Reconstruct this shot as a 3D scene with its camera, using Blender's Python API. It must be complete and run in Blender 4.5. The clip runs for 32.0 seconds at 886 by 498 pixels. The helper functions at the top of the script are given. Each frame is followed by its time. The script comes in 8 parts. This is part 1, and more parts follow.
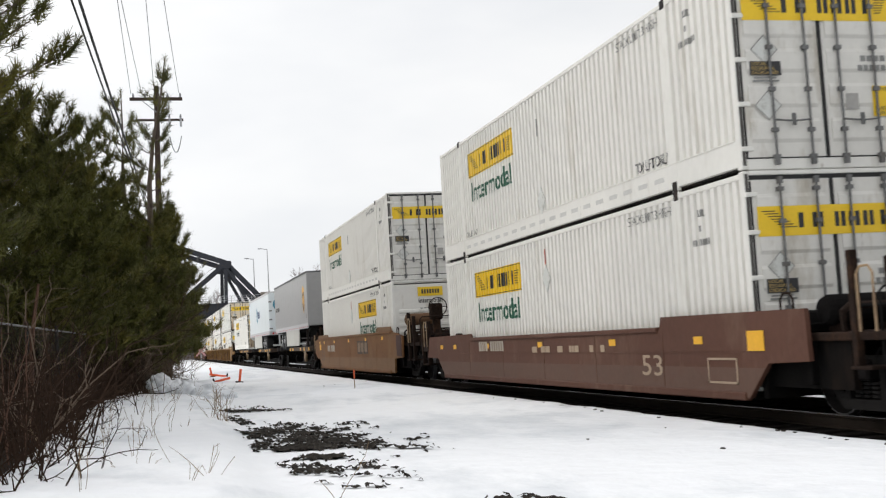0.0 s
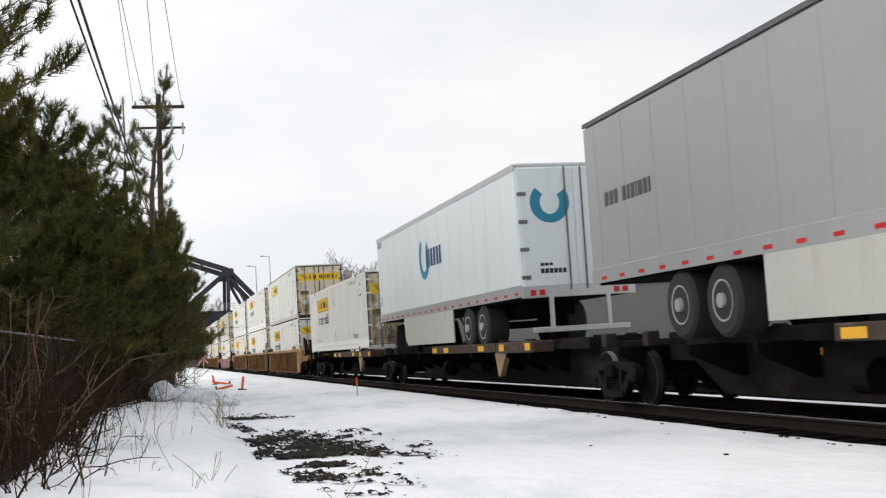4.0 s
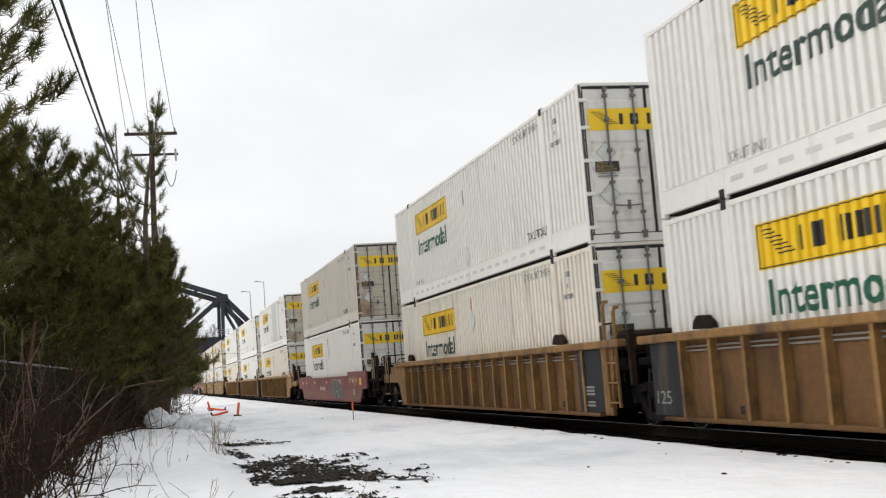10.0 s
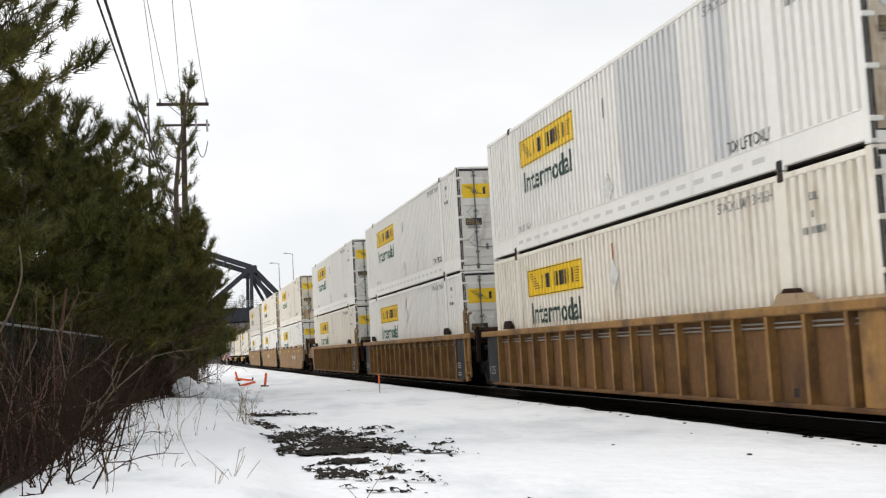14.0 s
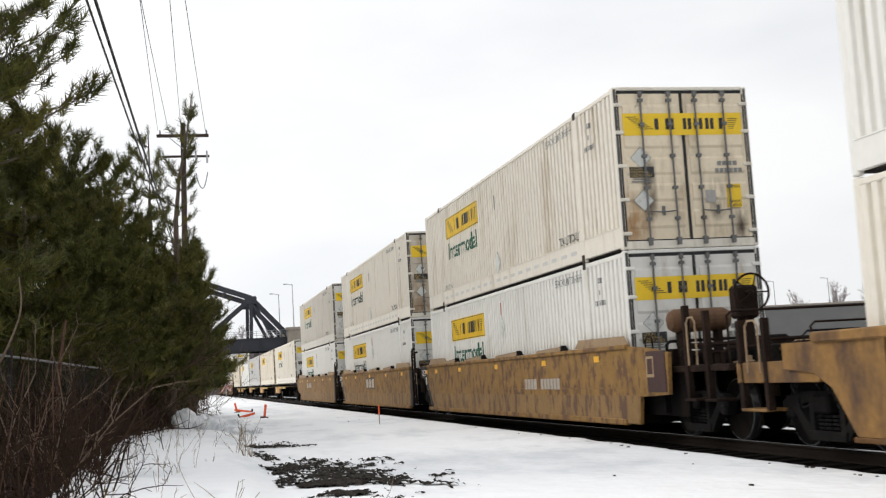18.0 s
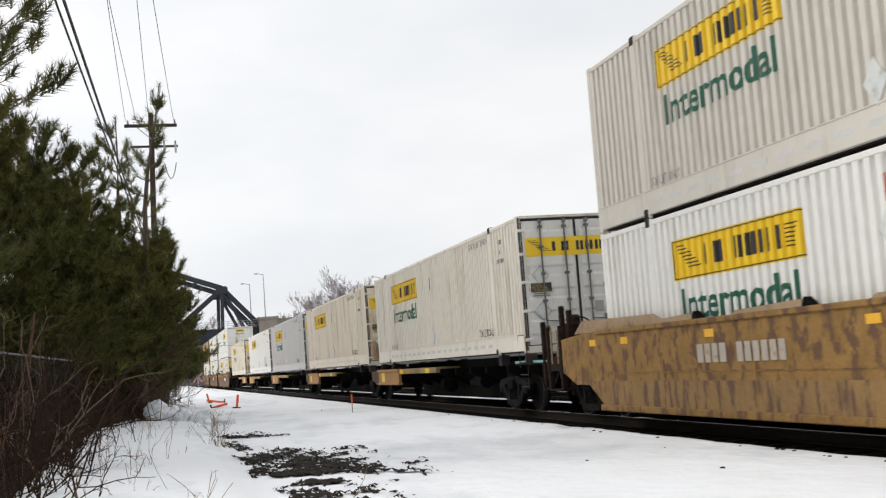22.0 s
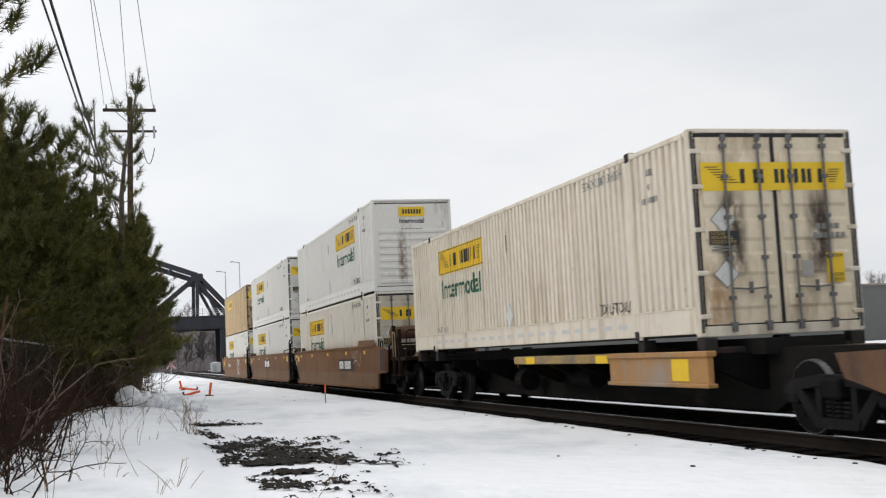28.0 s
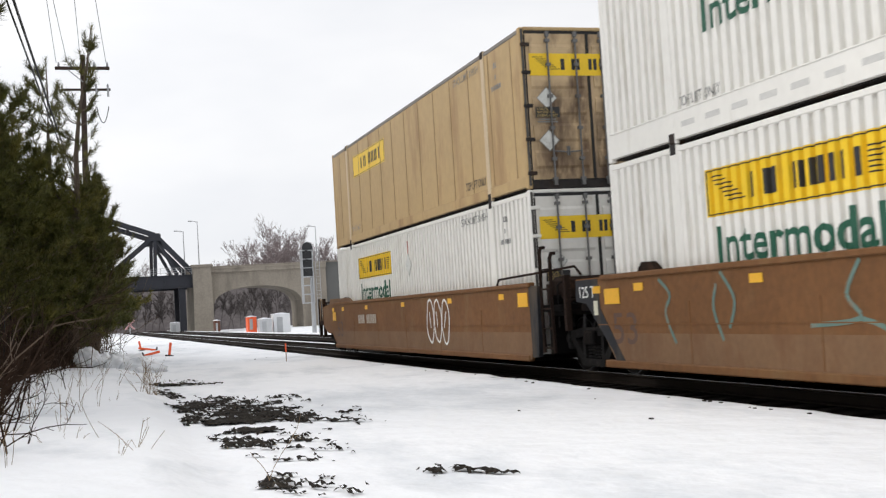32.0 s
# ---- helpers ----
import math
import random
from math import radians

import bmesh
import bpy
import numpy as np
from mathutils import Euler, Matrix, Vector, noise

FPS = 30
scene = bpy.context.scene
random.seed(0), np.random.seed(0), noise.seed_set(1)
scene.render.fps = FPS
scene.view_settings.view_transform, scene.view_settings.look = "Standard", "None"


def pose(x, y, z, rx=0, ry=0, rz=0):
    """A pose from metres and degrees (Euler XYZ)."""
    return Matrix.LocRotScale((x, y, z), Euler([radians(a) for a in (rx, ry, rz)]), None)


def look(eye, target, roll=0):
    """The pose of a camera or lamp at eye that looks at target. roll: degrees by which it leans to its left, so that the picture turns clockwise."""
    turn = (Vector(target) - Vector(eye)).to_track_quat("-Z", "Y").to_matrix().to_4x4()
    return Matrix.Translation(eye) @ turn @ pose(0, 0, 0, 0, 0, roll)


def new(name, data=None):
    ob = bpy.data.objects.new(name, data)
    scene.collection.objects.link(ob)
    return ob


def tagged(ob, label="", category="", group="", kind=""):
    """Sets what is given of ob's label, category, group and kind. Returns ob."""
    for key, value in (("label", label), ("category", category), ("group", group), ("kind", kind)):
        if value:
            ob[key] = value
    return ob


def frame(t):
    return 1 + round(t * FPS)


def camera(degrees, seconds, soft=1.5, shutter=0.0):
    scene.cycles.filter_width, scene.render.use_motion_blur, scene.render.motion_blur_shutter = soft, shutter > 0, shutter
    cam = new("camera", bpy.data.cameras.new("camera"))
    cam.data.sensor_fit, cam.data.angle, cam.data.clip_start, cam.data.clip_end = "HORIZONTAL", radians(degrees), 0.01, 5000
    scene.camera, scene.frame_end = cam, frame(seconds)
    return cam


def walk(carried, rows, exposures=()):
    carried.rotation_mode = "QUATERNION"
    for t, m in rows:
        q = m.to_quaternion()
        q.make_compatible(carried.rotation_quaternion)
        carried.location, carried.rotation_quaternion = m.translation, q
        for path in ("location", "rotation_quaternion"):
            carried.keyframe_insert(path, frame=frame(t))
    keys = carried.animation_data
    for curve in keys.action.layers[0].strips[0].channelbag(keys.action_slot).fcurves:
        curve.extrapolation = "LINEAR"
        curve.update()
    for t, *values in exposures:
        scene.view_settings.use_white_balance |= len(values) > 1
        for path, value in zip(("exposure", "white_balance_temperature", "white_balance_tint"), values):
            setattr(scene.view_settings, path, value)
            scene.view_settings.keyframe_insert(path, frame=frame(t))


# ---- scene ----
# eye height over the rail tops is 1.22 m; the track runs along +y at x = TRACK
CAMZ = 1.22
TRACK = 8.914
SPEED = 13.863
SNOW = -0.08


# t, yaw, pitch, roll of the hand-held camera
TURNS = [
    (0, -13.90, 4.37, 3.38), (0.5, -14.48, 4.48, 3.54), (1, -14.60, 4.19, 3.67), (1.5, -14.46, 4.28, 3.88), (2, -14.17, 4.42, 3.92),
    (2.5, -13.84, 4.14, 3.76), (3, -14.20, 4.09, 3.59), (3.5, -13.89, 4.38, 3.62), (5.5, -13.74, 5.06, 3.47), (6, -13.98, 5.06, 3.66),
    (6.5, -13.82, 5.35, 3.52), (7, -14.20, 5.63, 3.90), (7.5, -13.77, 6.23, 4.46), (8, -13.30, 5.90, 4.47), (8.5, -13.40, 6.30, 4.07),
    (9, -13.60, 6.22, 4.85), (9.5, -13.70, 6.05, 4.52), (10, -13.99, 5.81, 4.38), (10.5, -14.84, 5.89, 4.35), (11, -15.30, 6.08, 3.51),
    (11.5, -14.68, 5.33, 3.53), (12, -14.34, 4.98, 3.54), (12.5, -14.00, 5.14, 3.74), (13, -13.64, 5.10, 3.67), (13.5, -13.20, 5.42, 3.31),
    (14, -12.68, 4.67, 3.23), (14.5, -12.67, 4.38, 3.42), (16.5, -12.68, 4.62, 3.35), (17, -12.97, 5.20, 4.63), (17.5, -12.63, 5.49, 3.17),
    (18, -12.68, 6.16, 3.40), (18.5, -12.41, 6.29, 3.55), (19, -11.96, 6.10, 3.20), (19.5, -12.08, 5.90, 3.47), (20, -12.81, 5.91, 3.37),
    (20.5, -12.96, 5.56, 3.63), (21, -13.25, 5.76, 3.27), (21.5, -13.90, 5.69, 4.36), (22, -14.03, 5.47, 4.16), (22.5, -13.76, 5.43, 5.01),
    (23, -13.99, 5.67, 4.03), (23.5, -13.77, 5.68, 3.95), (24, -13.79, 5.52, 4.39), (24.5, -14.01, 5.43, 3.84), (26.5, -15.64, 4.96, 3.89),
    (27, -16.85, 4.57, 3.61), (27.5, -15.81, 4.99, 3.03), (28, -15.28, 5.05, 2.81), (28.5, -15.62, 3.98, 2.64), (29, -15.84, 4.19, 2.88),
    (29.5, -15.72, 3.38, 3.14), (30, -15.23, 3.23, 3.53), (30.5, -15.74, 2.91, 3.17), (31, -16.97, 3.32, 2.77), (31.5, -16.77, 3.46, 2.85),
    (32, -17.23, 2.84, 3.50),
]
cam = camera(41.6, 32.0, soft=1.25, shutter=0.12)
# the film camera's own exposure and white balance drift a little
EXPOSURES = [(0, -0.08, 6500, 10), (3.5, -0.09, 6450, 10), (7, -0.08, 6470, 10), (9.5, -0.1, 6520, 10), (12, -0.06, 6500, 10), (16, -0.02, 6500, 10), (18, 0.0, 6500, 10), (20, -0.02, 6500, 10), (22, -0.11, 6450, 10), (24, -0.16, 6380, 10), (26, -0.17, 6400, 10), (28.5, -0.18, 6380, 10), (31, -0.07, 6450, 11), (32, -0.07, 6450, 11)]
walk(cam, [(t, pose(0, 0, CAMZ, 90 + p, r, y)) for t, y, p, r in TURNS], EXPOSURES)

# ---- sky and light: a bright overcast winter day ----
world = bpy.data.worlds.new("overcast")
scene.world = world
world.use_nodes = True
wn, wl = world.node_tree.nodes, world.node_tree.links
wn.clear()
w_out = wn.new("ShaderNodeOutputWorld")
w_bg = wn.new("ShaderNodeBackground")
sky = wn.new("ShaderNodeTexSky")
sky.sky_type, sky.sun_disc = "NISHITA", False
sky.sun_elevation, sky.sun_rotation = radians(37), radians(290)
w_tc = wn.new("ShaderNodeTexCoord")
w_map = wn.new("ShaderNodeMapping")
w_map.inputs["Scale"].default_value = (1.2, 1.2, 3.2)
w_noise = wn.new("ShaderNodeTexNoise")
w_noise.inputs["Scale"].default_value, w_noise.inputs["Detail"].default_value = 1.6, 5
w_ramp = wn.new("ShaderNodeValToRGB")
w_ramp.color_ramp.elements[0].position, w_ramp.color_ramp.elements[0].color = 0.32, (9.5, 9.75, 10.15, 1)
w_ramp.color_ramp.elements[1].position, w_ramp.color_ramp.elements[1].color = 0.60, (11.9, 11.9, 11.85, 1)
w_mix = wn.new("ShaderNodeMix")
w_mix.data_type = "RGBA"
w_mix.inputs[0].default_value = 0.93
w_bg.inputs["Strength"].default_value = 0.094
wl.new(w_tc.outputs["Generated"], w_map.inputs["Vector"])
wl.new(w_map.outputs["Vector"], w_noise.inputs["Vector"])
wl.new(w_noise.outputs["Fac"], w_ramp.inputs["Fac"])
wl.new(sky.outputs["Color"], w_mix.inputs[6])
wl.new(w_ramp.outputs["Color"], w_mix.inputs[7])
# the cloud is thinner, and brighter, round the hidden sun
w_dot, w_rise, w_glow = wn.new("ShaderNodeVectorMath"), wn.new("ShaderNodeMapRange"), wn.new("ShaderNodeVectorMath")
w_dot.operation, w_glow.operation = "DOT_PRODUCT", "SCALE"
w_dot.inputs[1].default_value = (-0.84, 0.31, 0.44)
w_rise.inputs["From Min"].default_value, w_rise.inputs["From Max"].default_value = -0.35, 0.75
w_rise.inputs["To Min"].default_value, w_rise.inputs["To Max"].default_value = 0.86, 1.12
wl.new(w_tc.outputs["Generated"], w_dot.inputs[0])
wl.new(w_dot.outputs["Value"], w_rise.inputs["Value"])
wl.new(w_mix.outputs[2], w_glow.inputs[0])
wl.new(w_rise.outputs[0], w_glow.inputs["Scale"])
wl.new(w_glow.outputs[0], w_bg.inputs["Color"])
wl.new(w_bg.outputs["Background"], w_out.inputs["Surface"])
sun_data = bpy.data.lights.new("sun", "SUN")
sun_data.energy, sun_data.angle, sun_data.color = 1.35, radians(28), (1.0, 0.95, 0.89)
sun = new("sun", sun_data)
sun.matrix_world = look((-60, 22, 48), (0, 0, 0))


# ---- materials ----
MATS = {}


def mat(name, color, rough=0.6, metal=0.0, var=0.12, scale=2.0, bump=0.0, bscale=20.0, dirt=None, amount=0.0, dscale=(1.5, 1.5, 0.4), spec=0.4, islands=False, specks=None, stains=(), edge=0.2):
    """A painted, metal, earth or plant surface with variation at two scales; dirt: a second colour in streaks or blotches."""
    if name in MATS:
        return MATS[name]
    m = bpy.data.materials.new(name)
    m.use_nodes = True
    n, l = m.node_tree.nodes, m.node_tree.links
    b = n["Principled BSDF"]
    b.inputs["Roughness"].default_value, b.inputs["Metallic"].default_value = rough, metal
    b.inputs["Specular IOR Level"].default_value = spec
    tc, info, add = n.new("ShaderNodeTexCoord"), n.new("ShaderNodeObjectInfo"), n.new("ShaderNodeVectorMath")
    add.operation = "MULTIPLY_ADD"
    comb = n.new("ShaderNodeCombineXYZ")
    for i in range(3):
        l.new(info.outputs["Random"], comb.inputs[i])
    add.inputs[1].default_value = (37, 53, 71)
    l.new(comb.outputs[0], add.inputs[0])
    l.new(tc.outputs["Object"], add.inputs[2])
    coarse, fine = n.new("ShaderNodeTexNoise"), n.new("ShaderNodeTexNoise")
    coarse.inputs["Scale"].default_value, coarse.inputs["Detail"].default_value = scale, 4
    fine.inputs["Scale"].default_value, fine.inputs["Detail"].default_value = scale * 11, 3
    l.new(add.outputs[0], coarse.inputs["Vector"])
    l.new(add.outputs[0], fine.inputs["Vector"])
    sumn = n.new("ShaderNodeMath")
    sumn.operation = "ADD"
    l.new(coarse.outputs["Fac"], sumn.inputs[0])
    l.new(fine.outputs["Fac"], sumn.inputs[1])
    rng = n.new("ShaderNodeMapRange")
    rng.inputs["From Min"].default_value, rng.inputs["From Max"].default_value = 0.6, 1.4
    rng.inputs["To Min"].default_value, rng.inputs["To Max"].default_value = 1 - var, 1 + var
    l.new(sumn.outputs[0], rng.inputs["Value"])
    hsv = n.new("ShaderNodeHueSaturation")
    hsv.inputs["Color"].default_value = (*color, 1)
    value = rng.outputs[0]
    if islands:
        geo = n.new("ShaderNodeNewGeometry")
        isl = n.new("ShaderNodeMapRange")
        isl.inputs["To Min"].default_value, isl.inputs["To Max"].default_value = 0.65, 1.35
        l.new(geo.outputs["Random Per Island"], isl.inputs["Value"])
        mul = n.new("ShaderNodeMath")
        mul.operation = "MULTIPLY"
        l.new(value, mul.inputs[0])
        l.new(isl.outputs[0], mul.inputs[1])
        value = mul.outputs[0]
    l.new(value, hsv.inputs["Value"])
    out = hsv.outputs["Color"]
    if dirt:
        mp, dn, ramp, mix = n.new("ShaderNodeMapping"), n.new("ShaderNodeTexNoise"), n.new("ShaderNodeMapRange"), n.new("ShaderNodeMix")
        mp.inputs["Scale"].default_value = dscale
        dn.inputs["Scale"].default_value, dn.inputs["Detail"].default_value = 1.0, 6
        dn.inputs["Roughness"].default_value = 0.65
        l.new(add.outputs[0], mp.inputs["Vector"])
        l.new(mp.outputs[0], dn.inputs["Vector"])
        ramp.inputs["From Min"].default_value, ramp.inputs["From Max"].default_value = 0.85 - 0.5 * (amount + edge), 0.85 - 0.5 * (amount - edge)
        l.new(dn.outputs["Fac"], ramp.inputs["Value"])
        mix.data_type = "RGBA"
        l.new(ramp.outputs[0], mix.inputs[0])
        l.new(out, mix.inputs[6])
        mix.inputs[7].default_value = (*dirt, 1)
        out = mix.outputs[2]
    if specks:
        # small scuffs and rust runs
        mp, dn, ramp, mix = n.new("ShaderNodeMapping"), n.new("ShaderNodeTexNoise"), n.new("ShaderNodeMapRange"), n.new("ShaderNodeMix")
        mp.inputs["Scale"].default_value = (6.0, 6.0, 1.6)
        dn.inputs["Scale"].default_value, dn.inputs["Detail"].default_value, dn.inputs["Roughness"].default_value = 1.0, 8, 0.72
        l.new(add.outputs[0], mp.inputs["Vector"])
        l.new(mp.outputs[0], dn.inputs["Vector"])
        ramp.inputs["From Min"].default_value, ramp.inputs["From Max"].default_value = 0.655, 0.72
        ramp.inputs["To Max"].default_value = 0.75
        l.new(dn.outputs["Fac"], ramp.inputs["Value"])
        mix.data_type = "RGBA"
        l.new(ramp.outputs[0], mix.inputs[0])
        l.new(out, mix.inputs[6])
        mix.inputs[7].default_value = (*specks, 1)
        out = mix.outputs[2]
    for x0, z0, z1, w, tone in stains:
        # a soft upright run of rust and soot on one spot of the door
        sep, dn, mp = n.new("ShaderNodeSeparateXYZ"), n.new("ShaderNodeTexNoise"), n.new("ShaderNodeMapping")
        l.new(tc.outputs["Object"], sep.inputs[0])
        mp.inputs["Scale"].default_value = (7.0, 7.0, 2.2)
        l.new(add.outputs[0], mp.inputs["Vector"])
        l.new(mp.outputs[0], dn.inputs["Vector"])
        dn.inputs["Scale"].default_value, dn.inputs["Detail"].default_value, dn.inputs["Roughness"].default_value = 1.0, 6, 0.65
        off = n.new("ShaderNodeMath")
        off.operation, off.inputs[1].default_value = "SUBTRACT", x0
        l.new(sep.outputs["X"], off.inputs[0])
        dist = n.new("ShaderNodeMath")
        dist.operation = "ABSOLUTE"
        l.new(off.outputs[0], dist.inputs[0])
        mask = None
        for src, a, c, hi in ((dist.outputs[0], w, 0.0, 1.0), (sep.outputs["Z"], z0 - 0.05, z0 + 0.2, 1.0), (sep.outputs["Z"], z1 + 0.05, z1 - 0.45, 1.0), (dn.outputs["Fac"], 0.36, 0.58, 1.0)):
            r = n.new("ShaderNodeMapRange")
            r.inputs["From Min"].default_value, r.inputs["From Max"].default_value, r.inputs["To Max"].default_value = a, c, hi
            l.new(src, r.inputs["Value"])
            if mask is None:
                mask = r.outputs[0]
            else:
                mm = n.new("ShaderNodeMath")
                mm.operation = "MULTIPLY"
                l.new(mask, mm.inputs[0])
                l.new(r.outputs[0], mm.inputs[1])
                mask = mm.outputs[0]
        soft = n.new("ShaderNodeMath")
        soft.operation, soft.inputs[1].default_value = "POWER", 0.6
        l.new(mask, soft.inputs[0])
        mix = n.new("ShaderNodeMix")
        mix.data_type = "RGBA"
        l.new(soft.outputs[0], mix.inputs[0])
        l.new(out, mix.inputs[6])
        mix.inputs[7].default_value = (*tone, 1)
        out = mix.outputs[2]
    l.new(out, b.inputs["Base Color"])
    if bump:
        bn, bp = n.new("ShaderNodeTexNoise"), n.new("ShaderNodeBump")
        bn.inputs["Scale"].default_value, bn.inputs["Detail"].default_value = bscale, 6
        l.new(add.outputs[0], bn.inputs["Vector"])
        bp.inputs["Strength"].default_value, bp.inputs["Distance"].default_value = bump, 0.05
        l.new(bn.outputs["Fac"], bp.inputs["Height"])
        l.new(bp.outputs[0], b.inputs["Normal"])
    MATS[name] = m
    return m


PAINT = {
    "white": mat("white_paint", (0.745, 0.732, 0.685), 0.5, 0, 0.05, 0.6, dirt=(0.50, 0.465, 0.39), amount=0.33, dscale=(2, 2, 0.35), specks=(0.40, 0.35, 0.29)),
    "cream": mat("cream_paint", (0.725, 0.68, 0.59), 0.5, 0, 0.07, 0.6, dirt=(0.47, 0.39, 0.28), amount=0.42, dscale=(2, 2, 0.35), specks=(0.32, 0.21, 0.12)),
    "beige": mat("beige_paint", (0.58, 0.54, 0.47), 0.5, 0, 0.06, 0.6, dirt=(0.42, 0.39, 0.33), amount=0.42, dscale=(2, 2, 0.35), specks=(0.34, 0.27, 0.19)),
    "aged": mat("rust_streaked_cream_paint", (0.70, 0.635, 0.525), 0.55, 0, 0.08, 0.6, dirt=(0.47, 0.375, 0.26), amount=0.46, dscale=(2.5, 2.5, 0.3), specks=(0.25, 0.14, 0.07)),
    "gray": mat("gray_paint", (0.53, 0.515, 0.495), 0.5, 0, 0.05, 0.6, dirt=(0.46, 0.445, 0.42), amount=0.40, dscale=(2, 2, 0.35), specks=(0.30, 0.29, 0.28)),
    "tan": mat("tan_paint", (0.45, 0.315, 0.15), 0.55, 0, 0.10, 0.6, dirt=(0.30, 0.18, 0.08), amount=0.46, dscale=(1.5, 1.5, 0.3), specks=(0.22, 0.12, 0.05)),
    "panel": mat("pale_gray_paint", (0.665, 0.67, 0.62), 0.45, 0, 0.05, 0.5, dirt=(0.45, 0.43, 0.38), amount=0.40, dscale=(2, 2, 0.3), specks=(0.33, 0.30, 0.26)),
}
DOOR = {
    "white": mat("white_door_paint", (0.67, 0.655, 0.61), 0.5, 0, 0.06, 1.0, dirt=(0.42, 0.38, 0.31), amount=0.40, dscale=(2.5, 2.5, 0.8), specks=(0.28, 0.24, 0.19)),
    "cream": mat("stained_cream_door_paint", (0.53, 0.475, 0.385), 0.55, 0, 0.08, 1.0, dirt=(0.36, 0.265, 0.16), amount=0.50, dscale=(2.2, 2.2, 0.7), specks=(0.20, 0.12, 0.065), stains=((-0.9, 0.1, 0.75, 0.5, (0.24, 0.15, 0.08)), (0.85, 0.1, 0.85, 0.45, (0.22, 0.13, 0.07)))),
    "tan": mat("rusty_tan_door_paint", (0.52, 0.38, 0.22), 0.55, 0, 0.08, 1.0, dirt=(0.10, 0.06, 0.035), amount=0.62, dscale=(1.6, 1.6, 0.7), specks=(0.05, 0.03, 0.02), stains=((-0.75, 0.1, 1.9, 0.42, (0.075, 0.042, 0.024)), (0.35, 0.1, 1.5, 0.40, (0.06, 0.035, 0.022)), (-0.15, 0.1, 2.4, 0.15, (0.11, 0.062, 0.033)), (0.95, 0.1, 2.2, 0.25, (0.07, 0.04, 0.024)))),
}
for kind, runs in (("long", ((-0.72, 0.80, 2.2, 0.26), (-0.70, 0.85, 2.0, 0.20), (0.66, 0.85, 2.15, 0.24), (0.68, 0.9, 2.0, 0.18))), ("mid", ((-0.72, 0.5, 1.7, 0.15), (0.55, 0.5, 1.25, 0.16), (0.98, 0.1, 0.8, 0.16))), ("low", ((-0.80, 0.2, 1.15, 0.22), (0.62, 0.2, 1.1, 0.2), (0.1, 0.1, 0.7, 0.14)))):
    DOOR[kind] = mat(kind + "_rust_run_door_paint", (0.72, 0.62, 0.46), 0.55, 0, 0.08, 1.0, dirt=(0.36, 0.265, 0.16), amount=0.48, dscale=(2.2, 2.2, 0.7), specks=(0.20, 0.12, 0.065), stains=[(-1.05, 0.1, 1.0, 0.4, (0.34, 0.20, 0.09)), *((*r, (0.045, 0.025, 0.016)) for r in runs)])
FRONT = mat("streaked_white_front", (0.72, 0.70, 0.65), 0.5, 0, 0.05, 1.0, dirt=(0.46, 0.41, 0.34), amount=0.36, dscale=(2.5, 2.5, 0.8), stains=((-0.35, 0.25, 1.9, 0.16, (0.17, 0.10, 0.06)), (0.62, 0.2, 1.0, 0.18, (0.26, 0.17, 0.10)), (0.98, 0.2, 1.5, 0.1, (0.25, 0.16, 0.1))))
DOOR["heavy"] = mat("rusted_cream_door_paint", (0.60, 0.52, 0.38), 0.55, 0, 0.1, 1.0, dirt=(0.30, 0.20, 0.10), amount=0.52, dscale=(2.2, 2.2, 0.8), specks=(0.10, 0.06, 0.035), stains=[(-0.50, 0.1, 1.35, 0.45, (0.10, 0.055, 0.03)), (0.68, 0.1, 1.75, 0.5, (0.055, 0.032, 0.02)), (-1.05, 0.1, 2.6, 0.13, (0.14, 0.08, 0.045)), (0.15, 0.1, 0.6, 0.6, (0.12, 0.07, 0.04))])
YELLOW = mat("logo_yellow", (0.80, 0.53, 0.02), 0.45, 0, 0.06, 2.0, dirt=(0.45, 0.33, 0.08), amount=0.30)
BLACK = mat("lettering_black", (0.025, 0.025, 0.027), 0.5, 0, 0.1)
GREEN = mat("lettering_green", (0.010, 0.085, 0.048), 0.5, 0, 0.1)
DARKGREEN = mat("lettering_faded_dark_green", (0.022, 0.045, 0.036), 0.5, 0, 0.15)
GRAYLETTER = mat("lettering_gray", (0.22, 0.22, 0.21), 0.6, 0, 0.2)
WHITELETTER = mat("lettering_white", (0.75, 0.75, 0.72), 0.6, 0, 0.1)
# litter colour holds the deep shade under the pines
DUFF = mat("shade_dark_litter", (0.022, 0.016, 0.012), 0.95, 0, 0.4, 3, 0.8, 20, dirt=(0.05, 0.034, 0.024), amount=0.45, dscale=(0.9, 0.9, 0.9), spec=0.1)
CASTING = mat("dark_steel_casting", (0.032, 0.029, 0.028), 0.8, 0.0, 0.3, 6, dirt=(0.058, 0.034, 0.022), amount=0.45, spec=0.15)
RUST = mat("dark_rust", (0.020, 0.0125, 0.0095), 0.9, 0, 0.45, 3, 0.3, 30, dirt=(0.062, 0.032, 0.018), amount=0.40, dscale=(3, 3, 2), spec=0.1)
TANPLATE = mat("dusty_tan_plate", (0.31, 0.215, 0.125), 0.7, 0, 0.2, 1.5, dirt=(0.14, 0.08, 0.05), amount=0.42, dscale=(2.5, 2.5, 2))
RODS = mat("galvanized_rod", (0.15, 0.15, 0.148), 0.55, 0.3, 0.2, 6, dirt=(0.10, 0.075, 0.055), amount=0.45, dscale=(5, 5, 1.5))
GASKET = mat("black_rubber", (0.02, 0.02, 0.02), 0.8)
